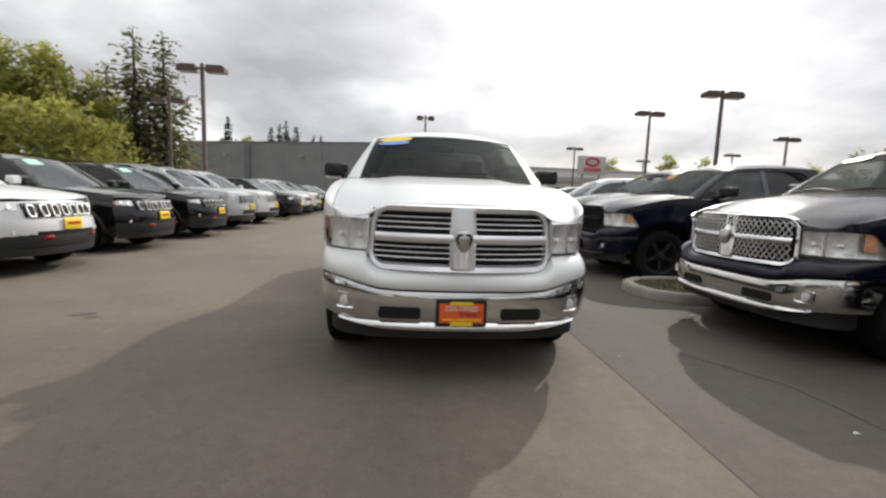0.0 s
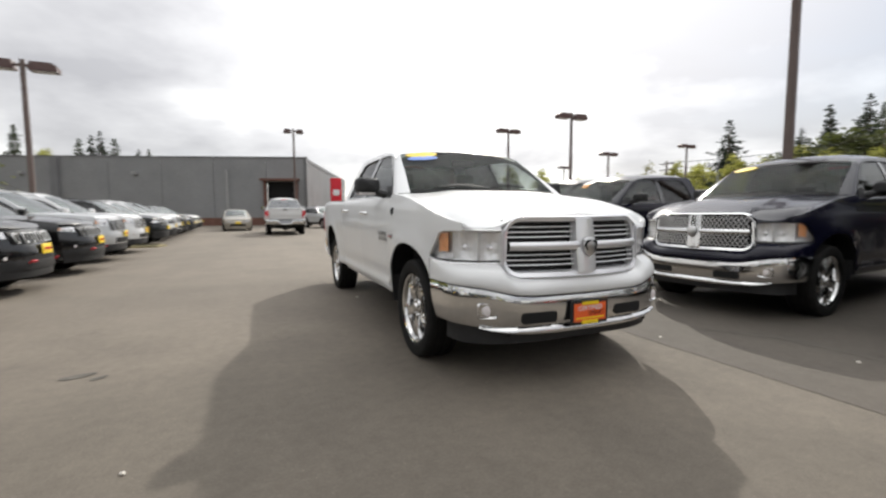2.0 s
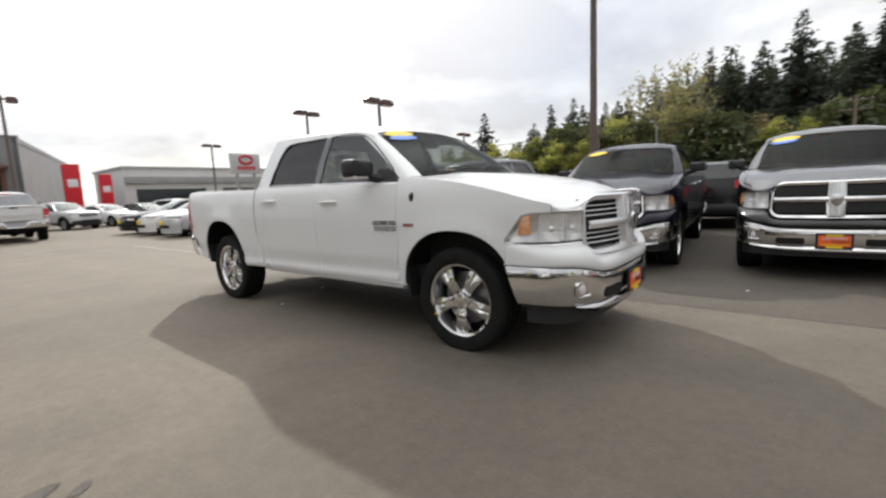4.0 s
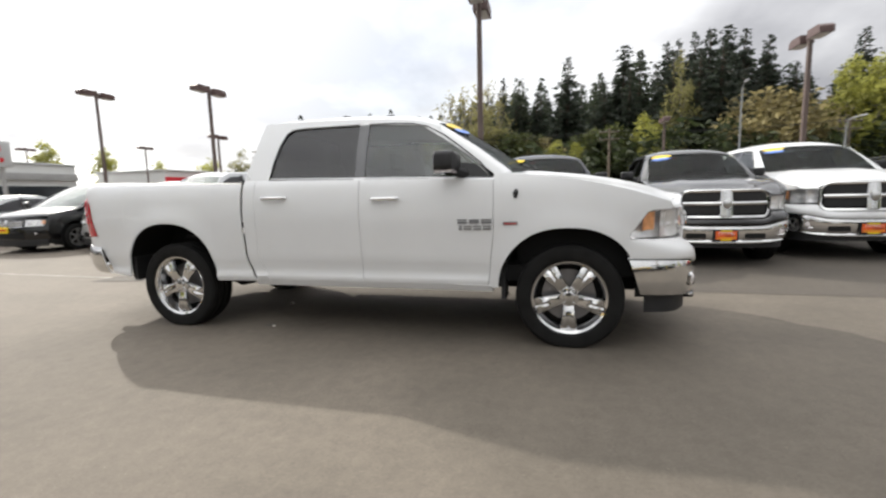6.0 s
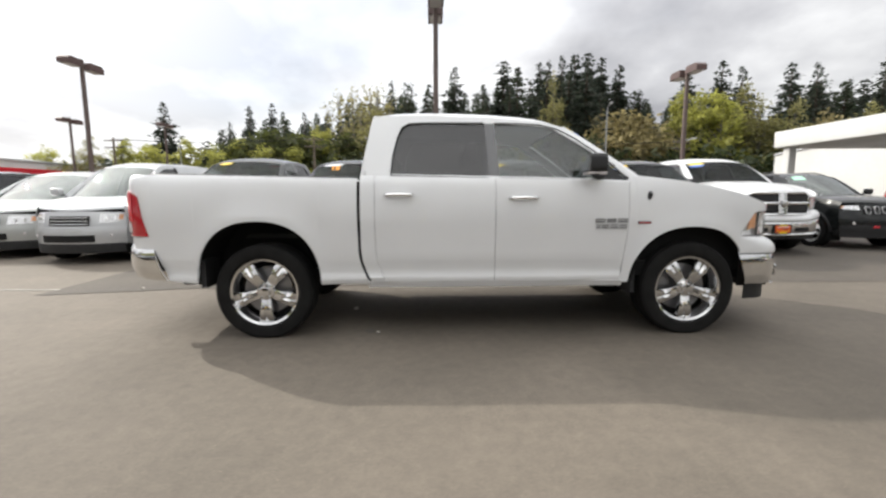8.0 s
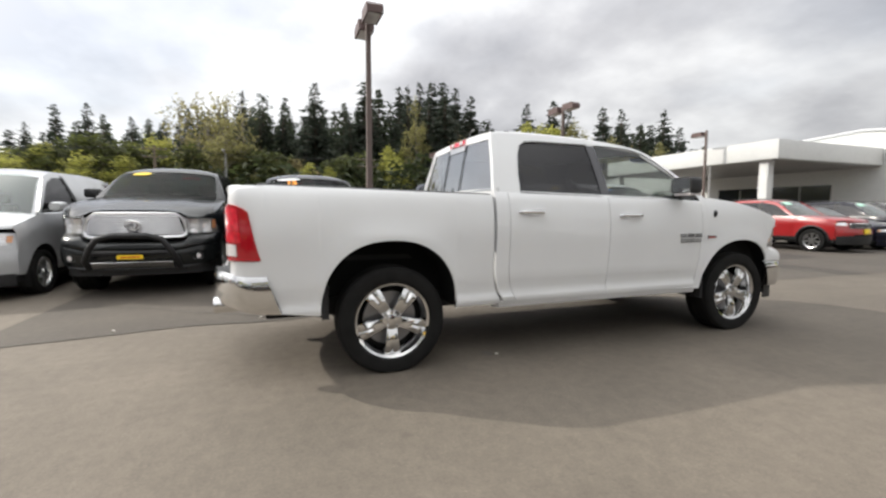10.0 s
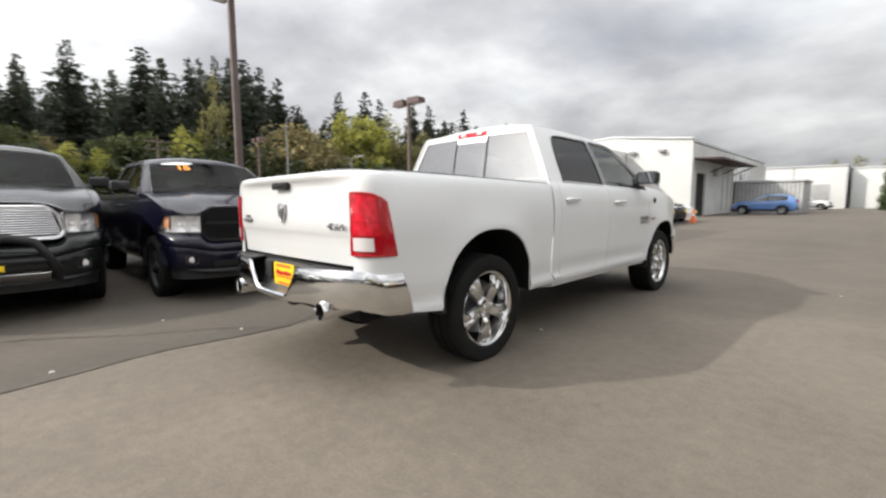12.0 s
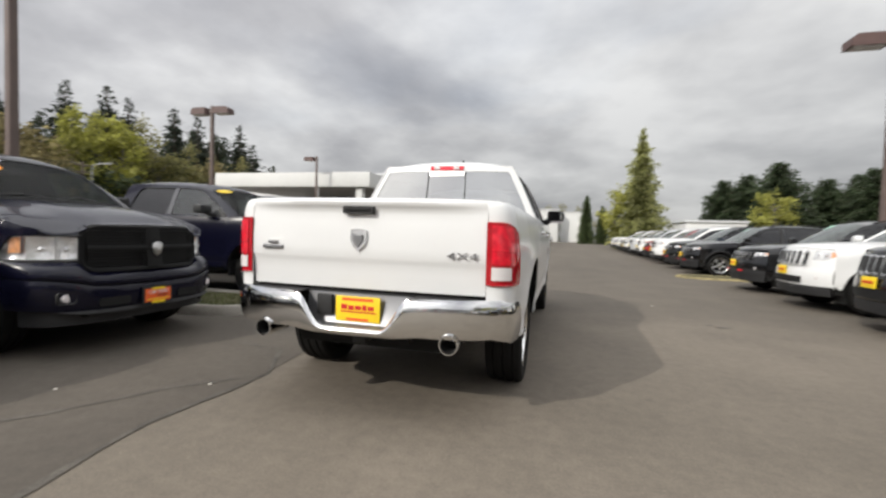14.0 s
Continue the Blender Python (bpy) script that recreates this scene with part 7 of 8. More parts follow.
    if plate:
        z = sill + 0.30
        y = -fo - 0.075
        pl = P("licence_plate", nbox(-0.15, 0.15, y, y + 0.012, z - 0.075, z + 0.075, 0.004), YELLOW, bmp, "yellow dealer plate")
        P("plate_bracket", nbox(-0.12, 0.12, y + 0.012, -fo, z - 0.05, z + 0.05), TRIM, pl)
        if near:
            P("plate_lettering", bars(bmesh.new(), -0.11, 0.11, z - 0.015, z + 0.02, 7, y - 0.002, 0.005), REDINK, pl)

# ---- trees ----
BARK = mat("rough_bark", (0.085, 0.062, 0.048), 0.95, var=0.3, scale=3, bump=0.8, bscale=20)
PALEBARK = mat("pale_bark", (0.20, 0.185, 0.165), 0.9, var=0.3, scale=4, bump=0.5, bscale=25)


def leaf_mat(name, color, island=0.45, through_light=0.35):
    """Leaves: uneven colour leaf by leaf, some light shining through."""
    m = mat(name, color, 0.65, var=0.30, scale=0.35, island=island)
    nt = m.node_tree
    b = nt.nodes["Principled BSDF"]
    out = [n for n in nt.nodes if n.type == "OUTPUT_MATERIAL"][0]
    tr, mix = nt.nodes.new("ShaderNodeBsdfTranslucent"), nt.nodes.new("ShaderNodeMixShader")
    src = b.inputs["Base Color"].links[0].from_socket
    nt.links.new(src, tr.inputs[0])
    mix.inputs[0].default_value = through_light
    nt.links.new(b.outputs[0], mix.inputs[1]); nt.links.new(tr.outputs[0], mix.inputs[2]); nt.links.new(mix.outputs[0], out.inputs[0])
    return m


FIRLEAF = leaf_mat("dark_fir_needles", (0.037, 0.048, 0.033))
FIRLEAF2 = leaf_mat("green_fir_needles", (0.052, 0.067, 0.038))
PINELEAF = leaf_mat("olive_pine_needles", (0.165, 0.175, 0.085), 0.45, 0.45)
HEDGELEAF = leaf_mat("dark_hedge_needles", (0.045, 0.066, 0.030))
CYPRESS = leaf_mat("cypress_needles", (0.085, 0.115, 0.045))
# sunlight on the spruce is put into this pale needle colour
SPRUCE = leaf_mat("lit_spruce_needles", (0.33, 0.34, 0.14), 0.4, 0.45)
LIME = leaf_mat("spring_green_leaves", (0.36, 0.36, 0.090), 0.4, 0.5)
OLIVE = leaf_mat("olive_leaves", (0.25, 0.235, 0.095), 0.4, 0.5)
TAN = leaf_mat("brown_budding_twigs", (0.29, 0.245, 0.115), 0.4, 0.5)
GREEN = leaf_mat("mid_green_leaves", (0.042, 0.056, 0.020))
PALEOLIVE = leaf_mat("pale_olive_buds", (0.27, 0.245, 0.105), 0.4, 0.6)
MOSS = leaf_mat("mossy_green_leaves", (0.085, 0.098, 0.030))


def spray(V, F, rnd, p, size, n, flat=0.6):
    """Small crossing leaf faces round a point."""
    for _ in range(n):
        q = p + Vector((rnd.gauss(0, 1), rnd.gauss(0, 1), rnd.gauss(0, flat))) * size * 0.55
        a = Vector((rnd.uniform(-1, 1), rnd.uniform(-1, 1), rnd.uniform(-0.6, 0.6))).normalized() * size * rnd.uniform(0.25, 0.55)
        b = a.cross(Vector((rnd.uniform(-1, 1), rnd.uniform(-1, 1), rnd.uniform(-1, 1)))).normalized() * size * rnd.uniform(0.10, 0.26)
        k = len(V)
        V += [q - a, q + b, q + a, q - b]
        F.append((k, k + 1, k + 2, k + 3))


def leaf_mesh(name, V, F, material):
    me = bpy.data.meshes.new(name)
    me.from_pydata([tuple(v) for v in V], [], F)
    me.materials.append(material)
    return me


def conifer_meshes(seed, h, spread, material, bare=0.10, dens=1.0, ragged=0.3, leaf=0.42, step=0.034, power=0.80, fat=1.0, vert=0.16):
    """Trunk with limbs, and tiers of drooping sprays that narrow to a point."""
    rnd = random.Random(seed)
    V, F = [], []
    bm = tube([(0, 0, 0), (rnd.uniform(-.1, .1), rnd.uniform(-.1, .1), h * 0.5), (0, 0, h * 0.99)], [h * 0.018 + 0.05, h * 0.012 + 0.03, 0.02], 7)
    z = h * bare
    while z < h * 0.985:
        f = (z - h * bare) / (h * (1 - bare))
        R = spread * (1 - f) ** power * rnd.uniform(1 - ragged, 1 + ragged * 0.4) + 0.05
        nb = 8 if f < 0.6 else 6 if f < 0.85 else 4
        a0 = rnd.uniform(0, 6.28)
        for k in range(nb):
            a = a0 + 6.28 * k / nb + rnd.uniform(-0.35, 0.35)
            L = R * rnd.uniform(0.60, 1.12)
            d = Vector((math.cos(a), math.sin(a), 0))
            root = Vector((0, 0, z + rnd.uniform(-0.7, 0.7) * h * step))
            tip = root + d * L + Vector((0, 0, L * lerp(-0.34, 0.10, f)))
            if L > 0.6:
                tube([root, root.lerp(tip, 0.55) + Vector((0, 0, 0.05 * L)), tip], [0.035, 0.022, 0.008], 3, bm, False)
            size = leaf * lerp(1.35, 0.50, f)
            n = max(2, int(L / (size * 0.50)))
            for i in range(n):
                t = (i + 0.7) / n
                p = root.lerp(tip, t)
                w = size * lerp(1.15, 0.55, t)
                for _ in range(int(4 * dens + 0.5)):
                    side = Vector((-d.y, d.x, 0)) * rnd.gauss(0, 0.55) * w
                    q = p + side + d * rnd.gauss(0, 0.3) * w + Vector((0, 0, rnd.gauss(-0.08, vert) * w))
                    u = (d * rnd.uniform(0.5, 1.0) + side * 0.8 / max(0.2, w) + Vector((0, 0, rnd.uniform(-0.55, 0.05)))).normalized() * w * rnd.uniform(0.35, 0.60)
                    v = u.cross(Vector((rnd.uniform(-1, 1), rnd.uniform(-1, 1), rnd.uniform(-0.3, 1)))).normalized() * w * rnd.uniform(0.10, 0.20) * fat
                    m = len(V)
                    V += [q - u, q + v, q + u, q - v]
                    F.append((m, m + 1, m + 2, m + 3))
        z += h * step * rnd.uniform(0.7, 1.3)
    return bm, leaf_mesh("crown", V, F, material)


def broadleaf_meshes(seed, h, spread, material, bark, dens=1.0, leaf=0.30, low=0.25, shape=1.0):
    """Forking limbs that end in clumps of leaves, with gaps between."""
    rnd = random.Random(seed)
    V, F = [], []
    bm = tube([(0, 0, 0), (rnd.uniform(-.15, .15), rnd.uniform(-.15, .15), h * 0.35), (rnd.uniform(-.3, .3), rnd.uniform(-.3, .3), h * 0.85)], [0.03 * h * 0.5 + 0.05, 0.03 * h * 0.33, 0.02], 7)
    limbs = int(13 * (0.7 + 0.3 * shape))
    for k in range(limbs):
        f = (k + rnd.random()) / limbs
        z0 = h * lerp(low * 0.7, 0.75, f)
        a = k * 2.4 + rnd.uniform(-0.5, 0.5)
        prof = math.sin(math.pi * min(1, 0.22 + 0.75 * f)) ** 0.7
        L = spread * prof * rnd.uniform(0.7, 1.1)
        rise = h * rnd.uniform(0.10, 0.24)
        d = Vector((math.cos(a), math.sin(a), 0))
        base = Vector((0, 0, z0))
        mid = base + d * L * 0.55 + Vector((0, 0, rise * 0.5))
        tip = base + d * L + Vector((0, 0, rise))
        tube([base, mid, tip], [0.05 + 0.006 * h, 0.03, 0.012], 4, bm, False)
        for c in range(6):
            t = rnd.uniform(0.35, 1.05)
            p = base.lerp(mid, t * 2) if t < 0.5 else mid.lerp(tip, t * 2 - 1)
            p = p + Vector((rnd.gauss(0, 1), rnd.gauss(0, 1), rnd.gauss(0, 0.8))) * spread * 0.13
            tube([mid, p], [0.02, 0.006], 3, bm, False)
            for _ in range(4):
                spray(V, F, rnd, p + Vector((rnd.gauss(0, 1), rnd.gauss(0, 1), rnd.gauss(0, 0.8))) * spread * 0.09, leaf * 1.6, int(7 * dens), 0.8)
    return bm, leaf_mesh("crown", V, F, material)


def tree(name, label, category, group, meshes, bark, m):
    T = thing(name, label, category, group, m=m)
    part("trunk", meshes[0], bark, T)
    c = new("crown", meshes[1])
    c.parent = T
    return T


def at_ground(x, y, rz=0, sc=1.0):
    return pose(x, y, hill(x, y) - 0.05, 0, 0, rz) @ Matrix.Scale(sc, 4)


rt = random.Random(11)
FIRS = []
for k, (h, sp, mm) in enumerate(((14, 4.6, FIRLEAF), (17, 5.2, FIRLEAF), (12, 4.4, FIRLEAF2), (19, 5.6, FIRLEAF), (15, 4.2, FIRLEAF2))):
    FIRS.append(tree("fir_tree", "tall dark green fir with drooping branches", "conifer", "firs on the wooded bank", conifer_meshes(20 + k, h, sp, mm, 0.04, 0.8, 0.36, 0.95, 0.034, 0.82, 1.8, 0.30), BARK, at_ground(78 + 3 * k, -8 + 6 * k)))
LEAFY = []
for k, (h, sp, mm, bk, ds) in enumerate(((11, 3.6, LIME, PALEBARK, 1.0), (13, 3.8, OLIVE, PALEBARK, 1.1), (9, 3.4, TAN, BARK, 0.8), (10, 3.2, MOSS, BARK, 1.2), (12, 2.5, LIME, PALEBARK, 0.9), (12, 2.9, PALEOLIVE, PALEBARK, 0.22))):
    LEAFY.append(tree("broadleaf_tree", ("spring-green budding broadleaf tree", "olive-green budding broadleaf tree", "brown bushy tree just coming into bud", "mid-green leafy broadleaf tree", "airy spring-green poplar-like tree", "tall half-bare tree with a few olive leaves")[k],
                      "tree", "broadleaf trees on the wooded bank", broadleaf_meshes(40 + k, h, sp, mm, bk, ds, 0.42), bk, at_ground(66 + k, 20 - 9 * k)))


def plant(src, x, y, sc):
    c = copy_thing(src, at_ground(x, y, rt.uniform(0, 360)))
    c.scale = (sc * rt.uniform(0.9, 1.1),) * 2 + (sc,)
    return c


# the wooded bank to the east: skyline of firs behind, broadleaf trees in front
def bank_at(bearing, dist):
    """Plan point by bearing in degrees from +x and distance from the truck."""
    a = radians(bearing)
    return dist * math.cos(a), 2 + dist * math.sin(a)


SKY = ((-60, 12), (-52, 15), (-47, 18), (-41, 19), (-38, 16), (-35, 20), (-31, 19), (-27, 17), (-24, 23), (-20, 25), (-15, 25), (-9.5, 24), (-6, 21), (-3, 22), (0, 21), (4, 21), (10, 20), (14, 15.5), (20, 16), (23, 15.5), (26, 13), (29, 11), (33, 10), (38, 8), (45, 7))
FIR_H, LEAF_H = (14, 17, 12, 19, 15), (11, 13, 9, 10, 12, 12)


def raise_tree(src, own_height, bearing, want, d, slim=1.0):
    """Plants a copy whose top stands as high, seen from the lot, as a tree of height want would at 85 m."""
    x, y = bank_at(bearing, d)
    sc = max(0.2, (1.2 + (want - 1.2) * d / 85 - hill(x, y)) / own_height)
    c = copy_thing(src, at_ground(x, y, rt.uniform(0, 360)))
    c.scale = (sc * slim * rt.uniform(0.92, 1.08),) * 2 + (sc,)
    return c


# firs that stand out on the skyline, south to north
for b, want in ((-47.7, 20.0), (-45.2, 17.5), (-43.0, 20.4), (-40.8, 21.0), (-36.5, 21.4), (-34.6, 22.8), (-31.2, 22.5), (-26.2, 20.0), (-23.8, 24.4), (-21.7, 26.0), (-20.0, 27.0), (-18.5, 27.1), (-16.9, 26.8),
                (-15.3, 26.7), (-14.2, 26.0), (-11.4, 25.6), (-9.6, 26.7), (-6.9, 22.6), (0.4, 22.8), (3.1, 22.7), (13.6, 16.6), (14.9, 16.2), (16.4, 16.4), (19.0, 16.6), (20.2, 17.8), (22.9, 17.2), (25.1, 14.2), (31.7, 16.4)):
    k = rt.randrange(5)
    raise_tree(FIRS[k], FIR_H[k], b, want, rt.uniform(80, 90), rt.uniform(0.85, 1.15))
for b in span(-52, 28, 76):
    k = rt.randrange(5)
    raise_tree(FIRS[k], FIR_H[k], b + rt.uniform(-0.6, 0.6), table(b, *SKY) * rt.uniform(0.80, 1.0), rt.uniform(88, 102), rt.uniform(1.0, 1.3))
# large dark firs in front
for b, want, d, slim in ((-3.1, 25.8, 76, 1.15), (-20.2, 24.6, 70, 1.25), (-18.0, 24.2, 71, 1.25), (-15.2, 24.5, 74, 1.15), (-10.5, 22.5, 76, 1.1), (-7.5, 20.5, 76, 1.1), (0.8, 20.5, 78, 1.1), (-22.0, 20.0, 74, 0.9), (3.5, 19.5, 78, 1.1), (17.5, 13.5, 74, 0.9), (14.0, 13.5, 76, 0.9), (22.0, 13.0, 78, 0.9)):
    k = 1 if want > 24 else 3
    raise_tree(FIRS[k], FIR_H[k], b, want, d, slim)
# broadleaf trees: half-bare tall ones, lit poplars, a wide brown thicket, mossy ones
for k, b, want, d, slim in ((5, 12.1, 22.8, 76, 0.8), (5, 10.4, 23.4, 75, 0.85), (5, 9.4, 20.5, 72, 0.8), (5, 8.2, 23.8, 76, 0.8), (5, 7.2, 24.4, 77, 0.75), (5, 5.6, 22.0, 74, 0.7), (1, 7.6, 15.5, 70, 0.8), (1, -16.3, 22.8, 68, 0.42), (4, -12.6, 15.5, 66, 0.75), (0, -13.3, 12.5, 64, 0.7),
                            (2, -24.6, 17.2, 66, 1.15), (2, -26.4, 16.6, 65, 1.1), (2, -28.2, 14.5, 66, 1.0), (4, -30.9, 20.3, 68, 0.62), (4, -33.2, 19.6, 67, 0.85), (4, -35.3, 19.6, 67, 0.95), (1, -36.8, 17.8, 70, 0.8), (1, -38.8, 15.8, 70, 0.9), (1, -41.5, 14.5, 70, 0.9), (2, -44.5, 13.5, 70, 0.9), (1, -48.0, 13.0, 70, 0.9),
                            (4, -1.6, 11.5, 64, 0.9), (4, -4.6, 11.0, 64, 0.9), (3, -6.2, 13.0, 68, 1.0), (3, -8.8, 14.0, 68, 1.0), (3, 2.0, 13.5, 68, 1.0), (3, 4.6, 14.0, 68, 1.0), (3, 11.2, 14.0, 68, 1.0), (3, 16.0, 13.0, 66, 1.2), (3, 19.6, 14.2, 66, 1.3), (0, 18.0, 10.5, 62, 1.0), (0, 22.0, 10.5, 62, 1.0),
                            (3, 24.5, 12.0, 66, 1.1), (4, 30.0, 11.6, 64, 0.9), (0, 27.6, 10.0, 62, 1.0), (0, 33.0, 9.6, 62, 1.0), (4, 36.4, 11.0, 64, 0.8), (1, 39.5, 9.6, 64, 0.9), (0, 43.0, 8.5, 64, 0.9), (4, 48.0, 8.5, 66, 0.8)):
    raise_tree(LEAFY[k], LEAF_H[k], b, want, d, slim)


# undergrowth that closes the foot of the bank
def thicket():
    rnd = random.Random(77)
    V, F = [], []
    for b in span(-62, 50, 230):
        for _ in range(4):
            x, y = bank_at(b + rnd.uniform(-0.4, 0.4), rnd.uniform(60, 96))
            for _ in range(3):
                p = Vector((x + rnd.gauss(0, 1), y + rnd.gauss(0, 1), hill(x, y) + rnd.uniform(0.2, max(1.5, table(b, *SKY) * 0.34 - hill(x, y) * 0.4))))
                spray(V, F, rnd, p, 1.5, 16, 0.8)
    ob = new("undergrowth", leaf_mesh("undergrowth", V, F, GREEN))
    tagged(ob, "dark green bushes and undergrowth under the trees", "bushes", kind="stuff")
    V, F = [], []
    for b in span(-62, 40, 260):
        x, y = bank_at(b + rnd.uniform(-0.4, 0.4), rnd.uniform(88, 104))
        for _ in range(5):
            p = Vector((x + rnd.gauss(0, 1.5), y + rnd.gauss(0, 1.5), hill(x, y) + rnd.uniform(0, max(1.5, table(b, *SKY) * 0.7 - hill(x, y)))))
            spray(V, F, rnd, p, 1.9, 12, 0.9)
    ob = new("far_wood", leaf_mesh("far_wood", V, F, FIRLEAF))
    tagged(ob, "dark conifer wood behind the first trees", "woods", kind="stuff")


thicket()

# trees west and north-west of the lot
lime = tree("broadleaf_tree", "low spreading yellow-green broadleaf tree", "tree", "trees west of the lot", broadleaf_meshes(61, 5.6, 3.3, LIME, PALEBARK, 1.5, 0.30, 0.10), PALEBARK, at_ground(-18.5, 21.5))
for x, y, sc in ((-22.5, 19.0, 1.15), (-20.0, 25.0, 0.9), (-26, 23, 1.2)):
    plant(lime, x, y, sc)
aspen = tree("broadleaf_tree", "tall airy spring-green broadleaf tree", "tree", "trees west of the lot", broadleaf_meshes(62, 10.5, 2.1, LIME, PALEBARK, 1.2, 0.30, 0.3), PALEBARK, at_ground(-24.0, 27.6))
plant(aspen, -21.8, 28.6, 0.86)
plant(aspen, -27.5, 26.5, 0.95)
pine = tree("pine_tree", "tall open pine with bare lower trunk", "conifer", "trees west of the lot", conifer_meshes(63, 12.5, 3.3, PINELEAF, 0.20, 0.6, 0.70, 0.62, 0.042, 0.45, 1.7, 0.70), BARK, at_ground(-20.3, 30.9))
plant(pine, -18.6, 31.5, 1.0)
plant(pine, -22.6, 31.5, 0.8)
for x, y, sc in ((-25.4, 26.2, 1.0), (-23.0, 27.0, 0.98), (-28.5, 27.0, 0.95)):
    plant(aspen, x, y, sc)
rusty = tree("broadleaf_tree", "russet bushy tree just coming into bud", "tree", "trees west of the lot", broadleaf_meshes(64, 6.0, 3.0, TAN, BARK, 1.0, 0.30, 0.1), BARK, at_ground(-21.0, 34.5))
plant(rusty, -24.5, 33.5, 1.05)
for x, y, sc in ((-33, 40, 1.1), (-36, 34, 1.3), (-31, 30, 1.0), (-38, 26, 1.2), (-36, 14, 1.1), (-40, 4, 1.0), (-40, -8, 1.0)):
    plant(LEAFY[3] if rt.random() < 0.5 else LEAFY[1], x, y, sc * 0.8)
# behind the grey warehouse
for x, y, top, k in ((-34.9, 84.8, 15.0, 4), (-27.7, 87.3, 13.3, 2), (-26.3, 88.2, 14.4, 0), (-25.0, 88.0, 15.0, 1), (-23.2, 88.6, 13.8, 2), (-20.0, 89.8, 12.6, 0), (-18.5, 89.6, 12.8, 4)):
    c = plant(FIRS[k], x, y, top / FIR_H[k])
    c.scale = (c.scale.x * 0.75, c.scale.y * 0.75, c.scale.z)
plant(LEAFY[4], -32.3, 85.7, 12.2 / 12)
plant(LEAFY[4], 49.0, 77.5, 11.6 / 12)
for x, y, sc in ((-16, 86, 0.9), (6, 96, 0.75), (30, 62, 0.7), (44, 60, 0.75), (56, 40, 0.7), (33, 66, 0.6), (60, 30, 0.8), (28, 70, 0.5)):
    plant(LEAFY[4], x, y, sc)
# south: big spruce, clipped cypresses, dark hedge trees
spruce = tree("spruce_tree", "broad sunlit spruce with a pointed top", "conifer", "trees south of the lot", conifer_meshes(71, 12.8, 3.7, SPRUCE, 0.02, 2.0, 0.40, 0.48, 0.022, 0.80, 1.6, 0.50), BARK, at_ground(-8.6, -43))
plant(LEAFY[0], -6.6, -43.5, 0.62)
cyp = tree("cypress_tree", "narrow dark green clipped cypress", "conifer", "cypresses by the white building", conifer_meshes(72, 7.6, 1.35, CYPRESS, 0.01, 2.2, 0.10, 0.42, 0.024, 0.5, 1.8, 0.55), BARK, at_ground(-4.2, -66))
for x, y, sc in ((-6.6, -66.5, 0.8), (-8.6, -66, 0.85)):
    plant(cyp, x, y, sc)
hedge = tree("fir_tree", "dense dark green conifer with a rounded top", "conifer", "trees south of the lot", conifer_meshes(73, 8.4, 4.4, HEDGELEAF, 0.02, 1.4, 0.16, 0.62, 0.026, 0.5, 2.0, 0.60), BARK, at_ground(-19.8, -40))
for x, y, sc in ((-16.3, -43, 0.85), (-18.0, -42, 0.9), (-23.5, -40, 0.82), (-26, -38, 0.9), (-29, -36, 0.85), (-31, -31, 0.9), (-33, -26, 0.95), (-27, -42, 0.9), (-34, -20, 0.9)):
    plant(hedge, x, y, sc)
plant(LEAFY[0], -18.3, -36.5, 0.52)
plant(LEAFY[0], -26.5, -33, 0.55)
for x, y, sc in ((3.5, -100, 0.6), (0, -102, 0.65), (-4, -101, 0.6), (-9, -104, 0.5)):
    plant(LEAFY[1], x, y, sc)

# ---- the trucks ----
STICK = ((-0.93, -0.46, 0.845, 0.990, YELLOW, "oval_sticker"), (-0.93, -0.49, 0.745, 0.865, BLUEST, "oval_sticker"))
hero = make_pickup("white crew-cab pickup truck with chrome bumpers and wheels", WHITE, "", "bars", hero=True, plate=("orange",), sticker=STICK)


def nose_at(x, y, rz, overhang=1.0):
    """Pose of a vehicle whose nose stands at (x, y); rz -90: it points to -x."""
    return pose(x, y, 0, 0, 0, rz) @ pose(0, overhang, 0)


ROW = "trucks in the east row"
nav1 = make_pickup("navy blue pickup truck with a chrome mesh grille", NAVY, ROW, "mesh", rims=None, sticker=STICK[:1])
nav1.matrix_world = nose_at(2.60, 0.20, -86)
nav2 = make_pickup("dark navy pickup truck with a black grille", NAVY, ROW, "black", bumper=NAVY, rims=TRIM, plate=("orange",), fender_trim=None, sticker=((-0.60, -0.26, 0.66, 0.84, ORANGEST, "price_number"), (-0.80, -0.22, 0.880, 0.985, WHITEST, "oval_sticker")))
nav2.matrix_world = nose_at(2.62, 3.78, -90)
tun = make_pickup("slate grey pickup truck with a black bull bar", GREYP, ROW, "slats", bumper=GREYP, rims=SATIN, bull_bar=True, sticker=((-0.75, -0.35, 0.84, 0.97, YELLOW, "oval_sticker"),))
tun.matrix_world = nose_at(3.15, 6.22, -92) @ Matrix.Scale(1.045, 4)
blk = make_pickup("black pickup truck with a chrome-framed grille", BLACKP, ROW, "framed", rims=SATIN, plate=("orange",), sticker=STICK)
blk.matrix_world = nose_at(2.9, -2.33, -90)
wht = make_pickup("white heavy-duty pickup truck with a chrome-framed grille", WHITE, ROW, "hd", rims=SATIN, plate=("orange",), sticker=STICK)
wht.matrix_world = nose_at(3.72, -4.55, -90) @ Matrix.Scale(1.06, 4)

# ---- the car rows ----
SIL = mat("silver_green_car_paint", (0.42, 0.43, 0.42), 0.32, metal=0.25, coat=0.8, var=0.04)
PROTO = {}


